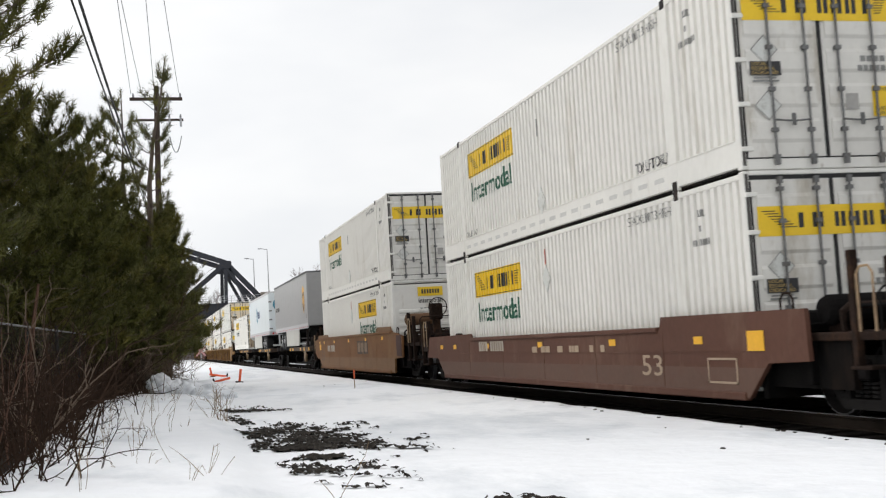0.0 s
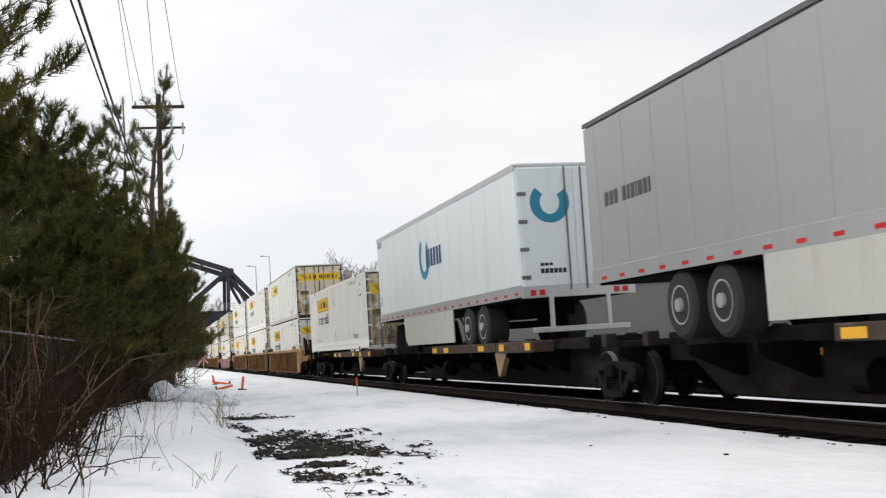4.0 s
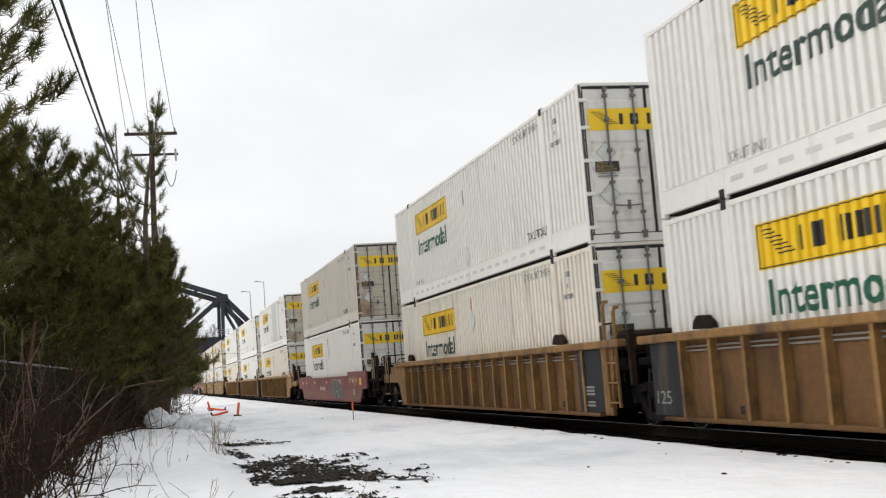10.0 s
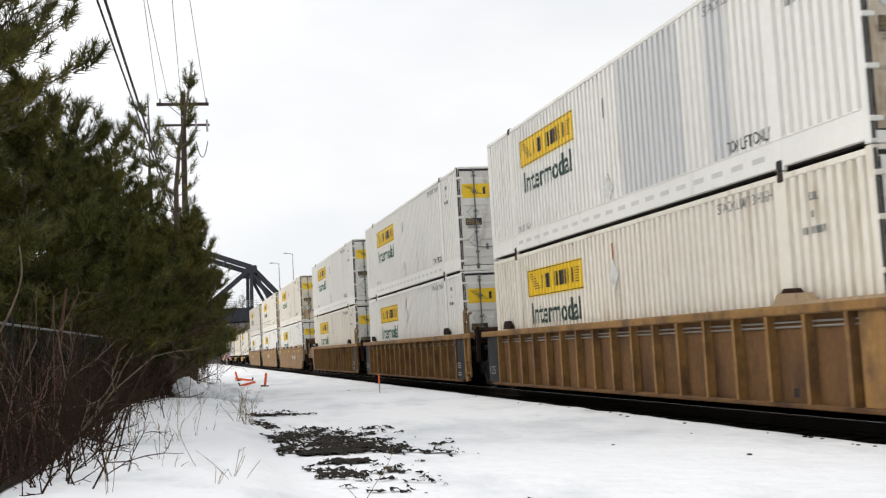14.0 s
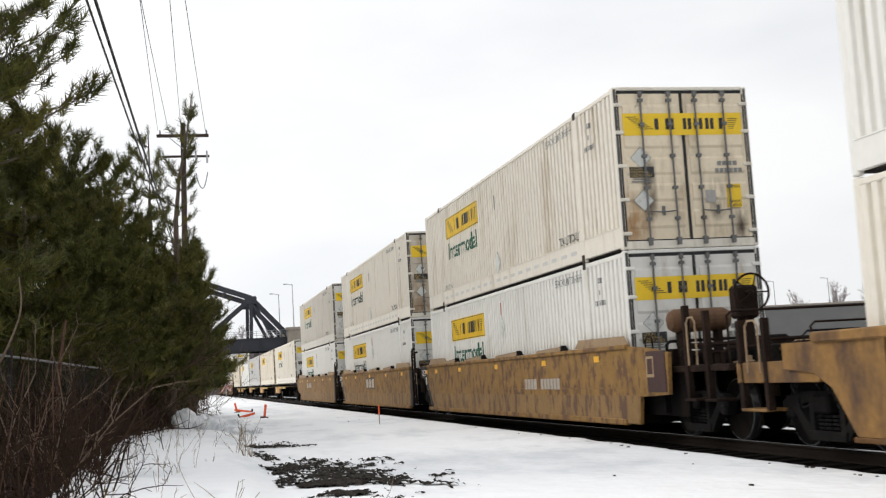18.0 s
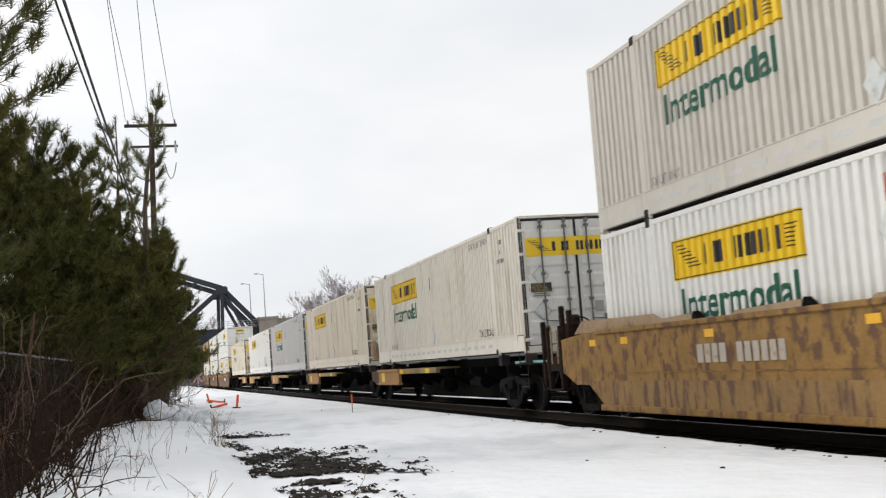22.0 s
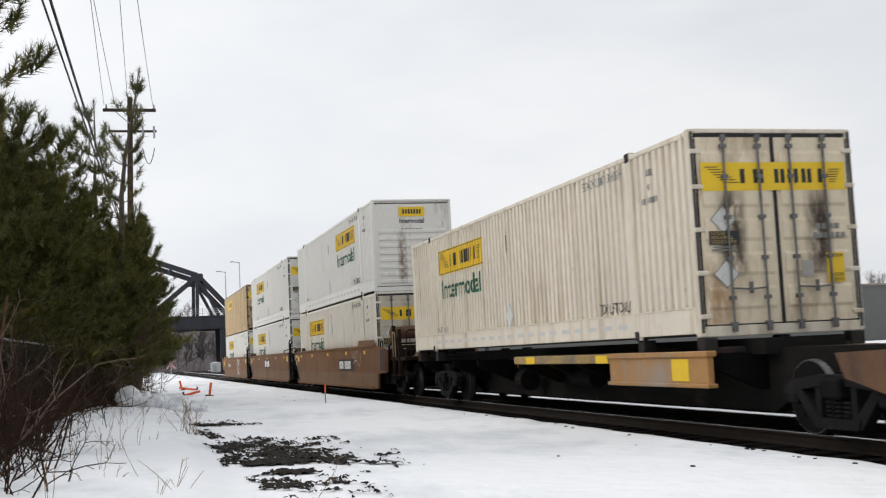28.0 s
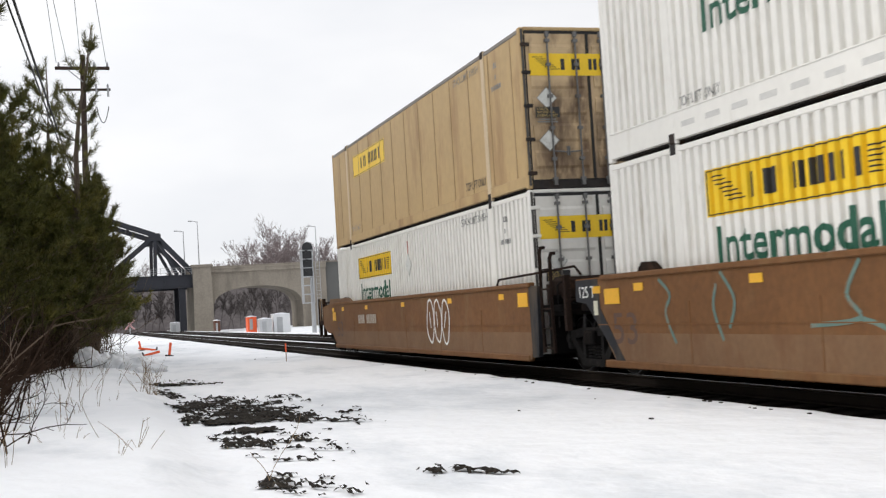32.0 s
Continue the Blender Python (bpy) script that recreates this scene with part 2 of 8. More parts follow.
BROWN = mat("brown_freight_paint", (0.150, 0.068, 0.024), 0.7, 0, 0.25, 0.8, 0.1, 30, dirt=(0.185, 0.105, 0.045), amount=0.42, dscale=(1.2, 1.2, 0.6), spec=0.25, specks=(0.075, 0.042, 0.028))
DARKBROWN = mat("dark_brown_freight_paint", (0.098, 0.044, 0.029), 0.7, 0, 0.15, 0.8, 0.1, 30, dirt=(0.15, 0.088, 0.06), amount=0.42, dscale=(1.2, 1.2, 0.6), spec=0.25)
MOTTLED = mat("patched_yellow_brown_paint", (0.240, 0.135, 0.040), 0.7, 0, 0.3, 3.0, 0.2, 25, dirt=(0.120, 0.064, 0.034), amount=0.62, dscale=(4.2, 4.2, 2.6), spec=0.25, specks=(0.060, 0.033, 0.022), edge=0.07)
MAROON = mat("maroon_freight_paint", (0.155, 0.042, 0.036), 0.65, 0, 0.2, 0.8, 0.1, 30, dirt=(0.20, 0.095, 0.07), amount=0.40, dscale=(1.2, 1.2, 0.5), specks=(0.085, 0.035, 0.03))
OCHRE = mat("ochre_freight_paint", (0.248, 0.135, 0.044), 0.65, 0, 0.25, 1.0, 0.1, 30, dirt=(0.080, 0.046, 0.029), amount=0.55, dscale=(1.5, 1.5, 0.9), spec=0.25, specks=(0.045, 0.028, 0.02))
# OCHRE again, darkened for shade between the ribs, with rusty blotches
OCHREDARK = mat("rusty_shaded_ochre_sheet", (0.145, 0.077, 0.033), 0.75, 0, 0.25, 1.0, 0.15, 25, dirt=(0.055, 0.031, 0.02), amount=0.52, dscale=(1.1, 1.1, 0.5), spec=0.15, specks=(0.035, 0.022, 0.016))
# near-black so that the shade under and between cars is in the colour
ENDBLACK = mat("shade_black_paint", (0.0065, 0.006, 0.0058), 0.95, 0, 0.25, 2, dirt=(0.019, 0.013, 0.010), amount=0.42, spec=0.05)
DUSTY = {
    "patched_yellow_brown_paint": mat("dusty_streaked_lower_side", (0.235, 0.138, 0.049), 0.75, 0, 0.25, 2.0, 0.1, 25, dirt=(0.112, 0.060, 0.034), amount=0.61, dscale=(5.0, 5.0, 1.3), edge=0.08),
    "brown_freight_paint": mat("dusty_brown_lower_side", (0.165, 0.090, 0.042), 0.75, 0, 0.18, 1.0, 0.1, 25, dirt=(0.135, 0.062, 0.024), amount=0.5, dscale=(1.6, 1.6, 0.7)),
    "maroon_freight_paint": mat("dusty_maroon_lower_side", (0.185, 0.085, 0.066), 0.75, 0, 0.12, 0.8, 0.1, 25, dirt=(0.21, 0.06, 0.05), amount=0.45, dscale=(0.8, 0.8, 1.2)),
    "dark_brown_freight_paint": mat("dusty_dark_brown_lower_side", (0.108, 0.06, 0.042), 0.75, 0, 0.12, 0.8, 0.1, 25, dirt=(0.11, 0.05, 0.034), amount=0.45, dscale=(0.8, 0.8, 1.2)),
}
REFLECT = mat("yellow_reflective_patch", (0.75, 0.40, 0.03), 0.5, 0, 0.1)
# greasy steel, its colour lowered further for the shadow beneath the cars
STEEL = mat("greasy_shaded_steel", (0.0085, 0.0075, 0.0072), 0.95, 0.0, 0.35, 5, 0.2, 30, dirt=(0.024, 0.017, 0.013), amount=0.42, spec=0.08)
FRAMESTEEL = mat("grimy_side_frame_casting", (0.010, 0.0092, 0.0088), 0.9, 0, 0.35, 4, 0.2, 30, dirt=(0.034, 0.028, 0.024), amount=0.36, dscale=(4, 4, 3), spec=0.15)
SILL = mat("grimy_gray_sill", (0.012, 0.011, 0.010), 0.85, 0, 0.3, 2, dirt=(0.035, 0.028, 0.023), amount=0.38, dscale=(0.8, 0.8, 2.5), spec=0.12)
TREAD = mat("bright_wheel_tread", (0.16, 0.16, 0.165), 0.4, 0.9, 0.2)
RAILSTEEL = mat("rail_steel", (0.020, 0.0145, 0.011), 0.8, 0.0, 0.25, 3, spec=0.15)
RAILTOP = mat("polished_rail_head", (0.42, 0.42, 0.43), 0.25, 0.95, 0.08, 3)
# ties and ballast carry the shade under the train in their colour
TIE = mat("shaded_creosoted_wood", (0.0075, 0.006, 0.0052), 0.95, 0, 0.3, 5, 0.4, 40, spec=0.08)
BALLAST = mat("shade_dark_ballast", (0.0058, 0.0053, 0.0049), 0.95, 0, 0.5, 8, 1.0, 35, spec=0.05)
SNOWMAT = mat("old_snow", (0.86, 0.875, 0.90), 0.75, 0, 0.03, 0.25, 0.75, 3.6, dirt=(0.64, 0.67, 0.705), amount=0.50, dscale=(0.6, 0.25, 0.5), spec=0.25)
MUD = mat("wet_gravelly_mud", (0.034, 0.029, 0.024), 0.9, 0, 0.5, 12, 1.0, 60, dirt=(0.13, 0.105, 0.08), amount=0.38, dscale=(11, 11, 11), spec=0.15)
NEEDLE = mat("pine_needles", (0.080, 0.082, 0.019), 0.6, 0, 0.55, 0.7, islands=True, dirt=(0.215, 0.185, 0.042), amount=0.46, dscale=(0.55, 0.55, 0.55), spec=0.2)
BARK = mat("gray_brown_bark", (0.11, 0.085, 0.065), 0.9, 0, 0.3, 6, 0.6, 30)
# brown twigs, darkened for the shade the pines give the brush
TWIG = mat("shaded_brown_twig", (0.030, 0.018, 0.012), 0.95, 0, 0.35, 4, spec=0.1)
DRYGRASS = mat("dry_straw_grass", (0.22, 0.16, 0.10), 0.9, 0, 0.35, 4, spec=0.15)
CONCRETE = mat("weathered_concrete", (0.27, 0.238, 0.195), 0.85, 0, 0.18, 0.35, 0.3, 4, dirt=(0.165, 0.145, 0.118), amount=0.5, dscale=(0.35, 0.35, 0.08))
TRUSS = mat("dark_blue_gray_steel_paint", (0.021, 0.023, 0.031), 0.6, 0, 0.2, 0.5)
POLEWOOD = mat("weathered_pole_wood", (0.058, 0.042, 0.034), 0.9, 0, 0.25, 3, 0.4, 20, spec=0.15)
WIRE = mat("wire_black", (0.03, 0.03, 0.032), 0.6)
GALV = mat("galvanized_steel", (0.40, 0.41, 0.42), 0.5, 0.5, 0.1)
ORANGE = mat("orange_plastic", (0.85, 0.13, 0.04), 0.5, 0, 0.08)
FENCE = mat("dull_fence_steel", (0.026, 0.025, 0.024), 0.8, 0.0, 0.15, spec=0.15)
# branch colour lightened to stand for the haze over distance
FARWOOD = mat("hazed_winter_branches", (0.27, 0.225, 0.222), 0.9, 0, 0.2, 0.3)
TRAILERGRAY = mat("trailer_gray_paint", (0.325, 0.322, 0.315), 0.35, 0.0, 0.05, 0.5, dirt=(0.30, 0.295, 0.285), amount=0.34, dscale=(1.5, 1.5, 0.3))
TRAILERWHITE = mat("trailer_white_paint", (0.70, 0.75, 0.76), 0.32, 0.0, 0.04, 0.5, dirt=(0.58, 0.60, 0.58), amount=0.32, dscale=(1.5, 1.5, 0.3))
ALU = mat("brushed_aluminum_rail", (0.55, 0.55, 0.55), 0.4, 0.6, 0.08)
SKIRT = mat("pale_side_skirt", (0.47, 0.465, 0.425), 0.5, 0, 0.06, 0.8, dirt=(0.40, 0.37, 0.31), amount=0.4)
TYRE = mat("tyre_rubber", (0.025, 0.025, 0.026), 0.85)
RED = mat("red_reflector", (0.5, 0.02, 0.02), 0.4)
GOLD = mat("gold_shield_border", (0.70, 0.40, 0.08), 0.45)
SHIELDBROWN = mat("brown_shield_field", (0.09, 0.045, 0.022), 0.45)
TEAL = mat("teal_mark", (0.02, 0.22, 0.33), 0.45)
BLUE = mat("dark_blue_mark", (0.02, 0.05, 0.14), 0.45)
TURQ = mat("turquoise_spray", (0.105, 0.175, 0.15), 0.7, 0, 0.2, 3, dirt=(0.2, 0.14, 0.09), amount=0.45, dscale=(3, 3, 3))
SHEDMETAL = mat("signal_hut_aluminum", (0.50, 0.51, 0.52), 0.45, 0.4, 0.08)
FARGRAY = mat("far_gray_wall", (0.135, 0.135, 0.130), 0.9, 0, 0.07, 0.05, dirt=(0.15, 0.145, 0.135), amount=0.4, dscale=(0.12, 0.3, 0.5), spec=0.1)
BLUEGREEN = mat("pale_green_deck_edge", (0.22, 0.42, 0.40), 0.6, 0, 0.1)


# ---- mesh helpers ----
CACHE = {}


def put_mesh(bm, name):
    me = bpy.data.meshes.new(name)
    bm.to_mesh(me)
    bm.free()
    return me


def part(name, bm, material, parent, label="", kind=""):
    """Links a bmesh, or a mesh already made, as one mesh object under a thing or a part."""
    me = bm if isinstance(bm, bpy.types.Mesh) else put_mesh(bm, name)
    if not me.materials:
        me.materials.append(material)
    ob = new(name, me)
    ob.parent = parent
    return tagged(ob, label, kind=kind)


def cached(key, build, material):
    """A mesh that is built once for each key and material."""
    key = (key, material.name)
    if key not in CACHE:
        me = put_mesh(build(), key[0] if isinstance(key[0], str) else str(key[0][0]))
        me.materials.append(material)
        CACHE[key] = me
    return CACHE[key]


def thing(name, label, category, m=None, group="", kind=""):
    ob = new(name)
    ob.empty_display_size = 0.2
    if m is not None:
        ob.matrix_basis = m
    return tagged(ob, label, category, group, kind)


def box(bm, x0, x1, y0, y1, z0, z1, bevel=0.0):
    vs = [bm.verts.new((x, y, z)) for x in (x0, x1) for y in (y0, y1) for z in (z0, z1)]
    fs = [bm.faces.new([vs[i] for i in f]) for f in ((0, 1, 3, 2), (4, 6, 7, 5), (0, 4, 5, 1), (2, 3, 7, 6), (0, 2, 6, 4), (1, 5, 7, 3))]
    if bevel:
        es = list({e for f in fs for e in f.edges})
        bmesh.ops.bevel(bm, geom=es, offset=bevel, segments=1, affect="EDGES", profile=0.7)
    return bm


def boxes(*dims, bevel=0.0):
    bm = bmesh.new()
    for d in dims:
        box(bm, *d, bevel=bevel)
    return bm


def tube(bm, a, b, r0, r1=None, sides=8, caps=True):
    a, b = Vector(a), Vector(b)
    r1 = r0 if r1 is None else r1
    d = (b - a)
    if d.length < 1e-6:
        return bm
    q = d.to_track_quat("Z", "Y")
    rings = []
    for c, r in ((a, r0), (b, r1)):
        rings.append([bm.verts.new(c + q @ Vector((r * math.cos(2 * math.pi * i / sides), r * math.sin(2 * math.pi * i / sides), 0))) for i in range(sides)])
    for i in range(sides):
        j = (i + 1) % sides
        bm.faces.new((rings[0][i], rings[0][j], rings[1][j], rings[1][i]))
    if caps:
        bm.faces.new(rings[0][::-1])
        bm.faces.new(rings[1])
    return bm


def tubes(*segs, sides=8):
    bm = bmesh.new()
    for s in segs:
        tube(bm, *s, sides=sides)
    return bm


def prism(bm, outline, axis, lo, hi):
    """A closed outline of (u, v) pushed from lo to hi along an axis: x takes (y, z), y takes (x, z), z takes (x, y)."""
    def at(u, v, w):
        return {"x": (w, u, v), "y": (u, w, v), "z": (u, v, w)}[axis]
    a = [bm.verts.new(at(u, v, lo)) for u, v in outline]
    b = [bm.verts.new(at(u, v, hi)) for u, v in outline]
    n = len(outline)
    bm.faces.new(a[::-1])
    bm.faces.new(b)
    for i in range(n):
        bm.faces.new((a[i], a[(i + 1) % n], b[(i + 1) % n], b[i]))
    bmesh.ops.recalc_face_normals(bm, faces=bm.faces[:])
    return bm


def lathe(profile, sides=20, axis="x"):
    """A closed body of revolution about an axis from (along, radius)."""
    bm = bmesh.new()
    rings = []
    for a, r in profile:
        ring = []
        for i in range(sides):
            c, s = r * math.cos(2 * math.pi * i / sides), r * math.sin(2 * math.pi * i / sides)
            ring.append(bm.verts.new((a, c, s) if axis == "x" else (c, s, a)))
        rings.append(ring)
    for p, q in zip(rings, rings[1:]):
        for i in range(sides):
            bm.faces.new((p[i], p[(i + 1) % sides], q[(i + 1) % sides], q[i]))
    bm.faces.new(rings[0][::-1])
    bm.faces.new(rings[-1])
    bmesh.ops.recalc_face_normals(bm, faces=bm.faces[:])
    return bm


def sweep(pts, radii, sides=6):
    """One connected round bar through a chain of points."""
    pts = [Vector(p) for p in pts]
    bm, rings = bmesh.new(), []
    for i, p in enumerate(pts):
        d = (pts[min(i + 1, len(pts) - 1)] - pts[max(i - 1, 0)]).normalized()
        q = d.to_track_quat("Z", "Y")
        r = radii[i] if isinstance(radii, (list, tuple)) else radii
        rings.append([bm.verts.new(p + q @ Vector((r * math.cos(2 * math.pi * k / sides), r * math.sin(2 * math.pi * k / sides), 0))) for k in range(sides)])
    for a, b in zip(rings, rings[1:]):
        for k in range(sides):
            bm.faces.new((a[k], a[(k + 1) % sides], b[(k + 1) % sides], b[k]))
    bm.faces.new(rings[0][::-1])
    bm.faces.new(rings[-1])
    return bm


def text_bm(body, width, height):
    """Flat lettering with its lower left at 0, 0, stretched to a width and height."""
    cu = bpy.data.curves.new("lettering", "FONT")
    cu.body = body
    cu.resolution_u = 3
    cu.offset = 0.02 if body == "Intermodal" else 0.004
    ob = bpy.data.objects.new("lettering", cu)
    scene.collection.objects.link(ob)
    me = bpy.data.meshes.new_from_object(ob.evaluated_get(bpy.context.evaluated_depsgraph_get()))
    bpy.data.objects.remove(ob)
    bpy.data.curves.remove(cu)
    bm = bmesh.new()
    bm.from_mesh(me)
    bpy.data.meshes.remove(me)
    xs, ys = [v.co.x for v in bm.verts], [v.co.y for v in bm.verts]
    for v in bm.verts:
        v.co = Vector(((v.co.x - min(xs)) / (max(xs) - min(xs)) * width, (v.co.y - min(ys)) / (max(ys) - min(ys)) * height, 0))
    return bm


# ---- corrugated sheet ----
PITCH, DEPTH = 0.215, 0.062


def corr(y):
    f = (y % PITCH) / PITCH
    return 0.0 if f < 0.52 else DEPTH * (f - 0.52) / 0.08 if f < 0.60 else DEPTH if f < 0.92 else DEPTH * (1 - f) / 0.08


def breaks(y0, y1):
    ys = {y0, y1}
    n = int(y0 / PITCH) - 1
    while n * PITCH < y1:
        ys |= {y for y in ((n + f) * PITCH for f in (0, 0.52, 0.60, 0.92)) if y0 < y < y1}
        n += 1
    return sorted(ys)


def sheet(bm, y0, y1, z0, z1, x, flat=False, sign=-1):
    """An upright sheet on the side x, corrugated or flat, that faces -x (sign -1) or +x."""
    ys = [y0, y1] if flat else breaks(y0, y1)
    lo = [bm.verts.new((x - sign * (0 if flat else corr(y)), y, z0)) for y in ys]
    hi = [bm.verts.new((x - sign * (0 if flat else corr(y)), y, z1)) for y in ys]
    for i in range(len(ys) - 1):
        q = (lo[i], hi[i], hi[i + 1], lo[i + 1])
        bm.faces.new(q if sign < 0 else q[::-1])
    return bm


def side_text(body, y_left, width, z0, height, x, flat=False):
    """Lettering on the side that faces -x; it follows the corrugation."""
    bm = text_bm(body, width, height)
    if not flat:
        for y in breaks(y_left - width, y_left)[1:-1]:
            bmesh.ops.bisect_plane(bm, geom=bm.verts[:] + bm.edges[:] + bm.faces[:], plane_co=(y_left - y, 0, 0), plane_no=(1, 0, 0))
    for v in bm.verts:
        y = y_left - v.co.x
        v.co = Vector((x + (0 if flat else 0.3 * corr(y)), y, z0 + v.co.y))
    return bm


# ---- the train: everything on it rolls at one steady speed ----
MOVERS = []
# print too small to pick apart
FINE = {"logo_mark", "mark_stripe", "graffiti", "fleet_number", "logo_scroll", "sticker_print", "small_print", "company_name"}
L, W2, H = 16.15, 1.295, 2.90


def rolling(ob, u, z):
    """u: where its leading end is at the start, along the track."""
    MOVERS.append((ob, u, z))
    ob.matrix_basis = pose(TRACK, u, z)
    return ob


# the mark: plain upright bars in pairs, metres along and fractions of the panel's height
BLOCKS = [(0.92, 1.04, 0.26, 0.76)]
for a, b in ((1.26, 1.52), (1.80, 2.06), (2.15, 2.41), (2.50, 2.76)):
    BLOCKS += [(a, a + 0.105, 0.26, 0.76), (b - 0.105, b, 0.26, 0.76)]
BLOCKS += [(2.93, 3.04, 0.26, 0.76)]
SCROLL = [(0.10 + 0.07 * i, 0.40 + 0.085 * i, 0.82 - 0.09 * i, 0.85 - 0.09 * i) for i in range(7)] + [(3.20, 3.50 - 0.03 * i, 0.72 - 0.09 * i, 0.75 - 0.09 * i) for i in range(6)]


def build_side_wall(flat):
    def go():
        bm = bmesh.new()
        for a, b in ((0.12, 1.93), (2.13, 14.07), (14.27, 16.03)):
            sheet(bm, a, b, 0.24 if flat else 0.41, 2.80, -W2 + 0.012, flat)
        return bm
    return go


def panel_strip(flat, blocks, y_left, z0, z1, off):
    """Painted rectangles on the side; blocks in metres along and fractions upward."""
    def go():
        bm = bmesh.new()
        for a0, a1, b0, b1 in blocks:
            sheet(bm, y_left - a1, y_left - a0, z0 + (z1 - z0) * b0, z0 + (z1 - z0) * b1, -W2 + 0.012 - off, flat)
        return bm
    return go


def build_seam_shadows():
    bm = bmesh.new()
    y = 0.5
    while y < 15.9:
        box(bm, -W2 + 0.004, -W2 + 0.012, y, y + 0.028, 0.26, 2.78)
        y += 1.22
    return bm


def build_door_leaf(x0, x1):
    def go():
        bm = boxes((x0, x1, 0.0, 0.05, 0.17, 2.78))
        for i in range(5):
            z = 0.36 + 0.475 * i
            prism(bm, [(0.0, z), (-0.022, z + 0.05), (-0.022, z + 0.28), (0.0, z + 0.33)], "x", x0 + 0.07, x1 - 0.07)
        return bm
    return go


def build_rod(x):
    def go():
        bm = tubes(((x, -0.05, 0.12), (x, -0.05, 2.80), 0.019), sides=6)
        for z in (0.14, 0.50, 1.05, 1.62, 2.19, 2.62):
            box(bm, x - 0.045, x + 0.045, -0.075, -0.012, z, z + 0.055)
        box(bm, x - 0.03, x + 0.03, -0.085, -0.02, 0.06, 0.15)
        box(bm, x - 0.03, x + 0.03, -0.085, -0.02, 2.72, 2.81)
        return bm
    return go


def build_handle(x, s):
    return lambda: tubes(((x, -0.08, 0.66), (x + s * 0.34, -0.08, 0.64), 0.014), ((x + s * 0.30, -0.09, 0.58), (x + s * 0.30, -0.09, 0.74), 0.018), sides=6)


def container(u, base, paint="white", door="white", flat=False, word=GREEN, words=True, front=False, label="", patches=(), soot=False):
    """A 53-foot box: corrugated or flat-sided, doors at the end that leads."""
    P, Dm = PAINT[paint], DOOR[soot or door]
    ob = thing("freight_container", label, "container", group="containers on the train")
    add = lambda name, key, build, m, lab="": part(name, cached(key, build, m), m, ob, lab, "stuff" if name in FINE else "")
    add("side_wall", ("side_wall", flat), build_side_wall(flat), P)
    add("far_side_wall", "far_side_wall", lambda: sheet(bmesh.new(), 0.12, L - 0.12, 0.24, 2.80, W2 - 0.01, False, 1), P)
    add("roof", "roof", lambda: boxes((-W2 + 0.05, W2 - 0.05, 0.06, L - 0.06, 2.80, 2.87)), P)
    add("floor", "floor", lambda: boxes((-W2 + 0.08, W2 - 0.08, 0.06, L - 0.06, 0.035, 0.20)), CASTING, "dark underframe")
    add("end_wall", "end_wall", lambda: boxes((-W2 + 0.1, W2 - 0.1, L - 0.06, L - 0.02, 0.2, 2.80)), P)
    for s in (-1, 1):
        x0, x1 = (-W2, -W2 + 0.09) if s < 0 else (W2 - 0.09, W2)
        m = mat("gray_top_rail", (0.19, 0.175, 0.155), 0.5, 0.2, 0.1) if flat else P
        add("top_rail", ("top_rail", s), lambda: boxes((x0, x1, 0.1, L - 0.1, 2.795, 2.875), bevel=0.012), m)
        zr = 0.245 if flat else 0.42
        add("bottom_rail", ("bottom_rail", s, flat), lambda: boxes((x0, x1, 0.1, 1.95, 0.055, zr), (x0, x1, 2.11, 14.09, 0.05, zr), (x0, x1, 14.25, L - 0.1, 0.055, zr), bevel=0.008), mat("gray_bottom_rail", (0.46, 0.455, 0.425), 0.6, 0, 0.15, 2, dirt=(0.3, 0.28, 0.25), amount=0.42) if paint == "panel" else P)
        for y0, y1 in ((0.0, 0.13), (L - 0.13, L)):
            add("corner_post", ("corner_post", s, y0), lambda: boxes((x0, x1, y0, y1, 0.006, 2.90), bevel=0.015), P)
    for y0 in (1.93, 14.07):
        add("lift_post", ("lift_post", y0), lambda: boxes((-W2 - 0.006, -W2 + 0.06, y0, y0 + 0.2, 0.0, 2.90), bevel=0.012), PAINT["white"] if paint == "panel" else mat("tan_lift_post", (0.56, 0.45, 0.30), 0.6, 0, 0.1, 1.5, dirt=(0.30, 0.18, 0.08), amount=0.4) if flat else P)
        for z0 in (0.0, 2.76):
            add("corner_casting", ("corner_casting", y0, z0), lambda: boxes((-W2 - 0.016, -W2 + 0.15, y0 + 0.015, y0 + 0.185, z0 - 0.004, z0 + 0.15), bevel=0.02), CASTING, "dark steel lift casting")
    if flat:
        # each seam's shadow is a thin strip in a darker wall colour
        tagged(add("seam_strip", "seam_strips", build_seam_shadows, mat("seam_" + paint, tuple(c * 0.62 for c in {"tan": (0.5, 0.34, 0.17), "panel": (0.6, 0.62, 0.6)}[paint]), 0.6)), kind="stuff")
    else:
        add("rail_lip", "rail_lip", lambda: boxes((-W2 - 0.012, -W2 + 0.012, 0.13, L - 0.13, 0.405, 0.425), bevel=0.004), P)
        tagged(add("slotted_strip", "slotted_strip", lambda: boxes(*[(-W2 - 0.003, -W2 + 0.01, 2.4 + 0.62 * i, 2.74 + 0.62 * i, 0.19, 0.265) for i in range(19)]), mat("pale_rail_slot", (0.55, 0.545, 0.52), 0.7)), kind="stuff")
    # company mark and words on the side
    off = 0.004
    back = 6.89 if front else 0.0
    add("logo_panel", ("logo_panel", flat, front), panel_strip(flat, [(0, 3.62, 0, 1)], 13.42 - back, 1.86, 2.46, off), YELLOW, "yellow company panel")
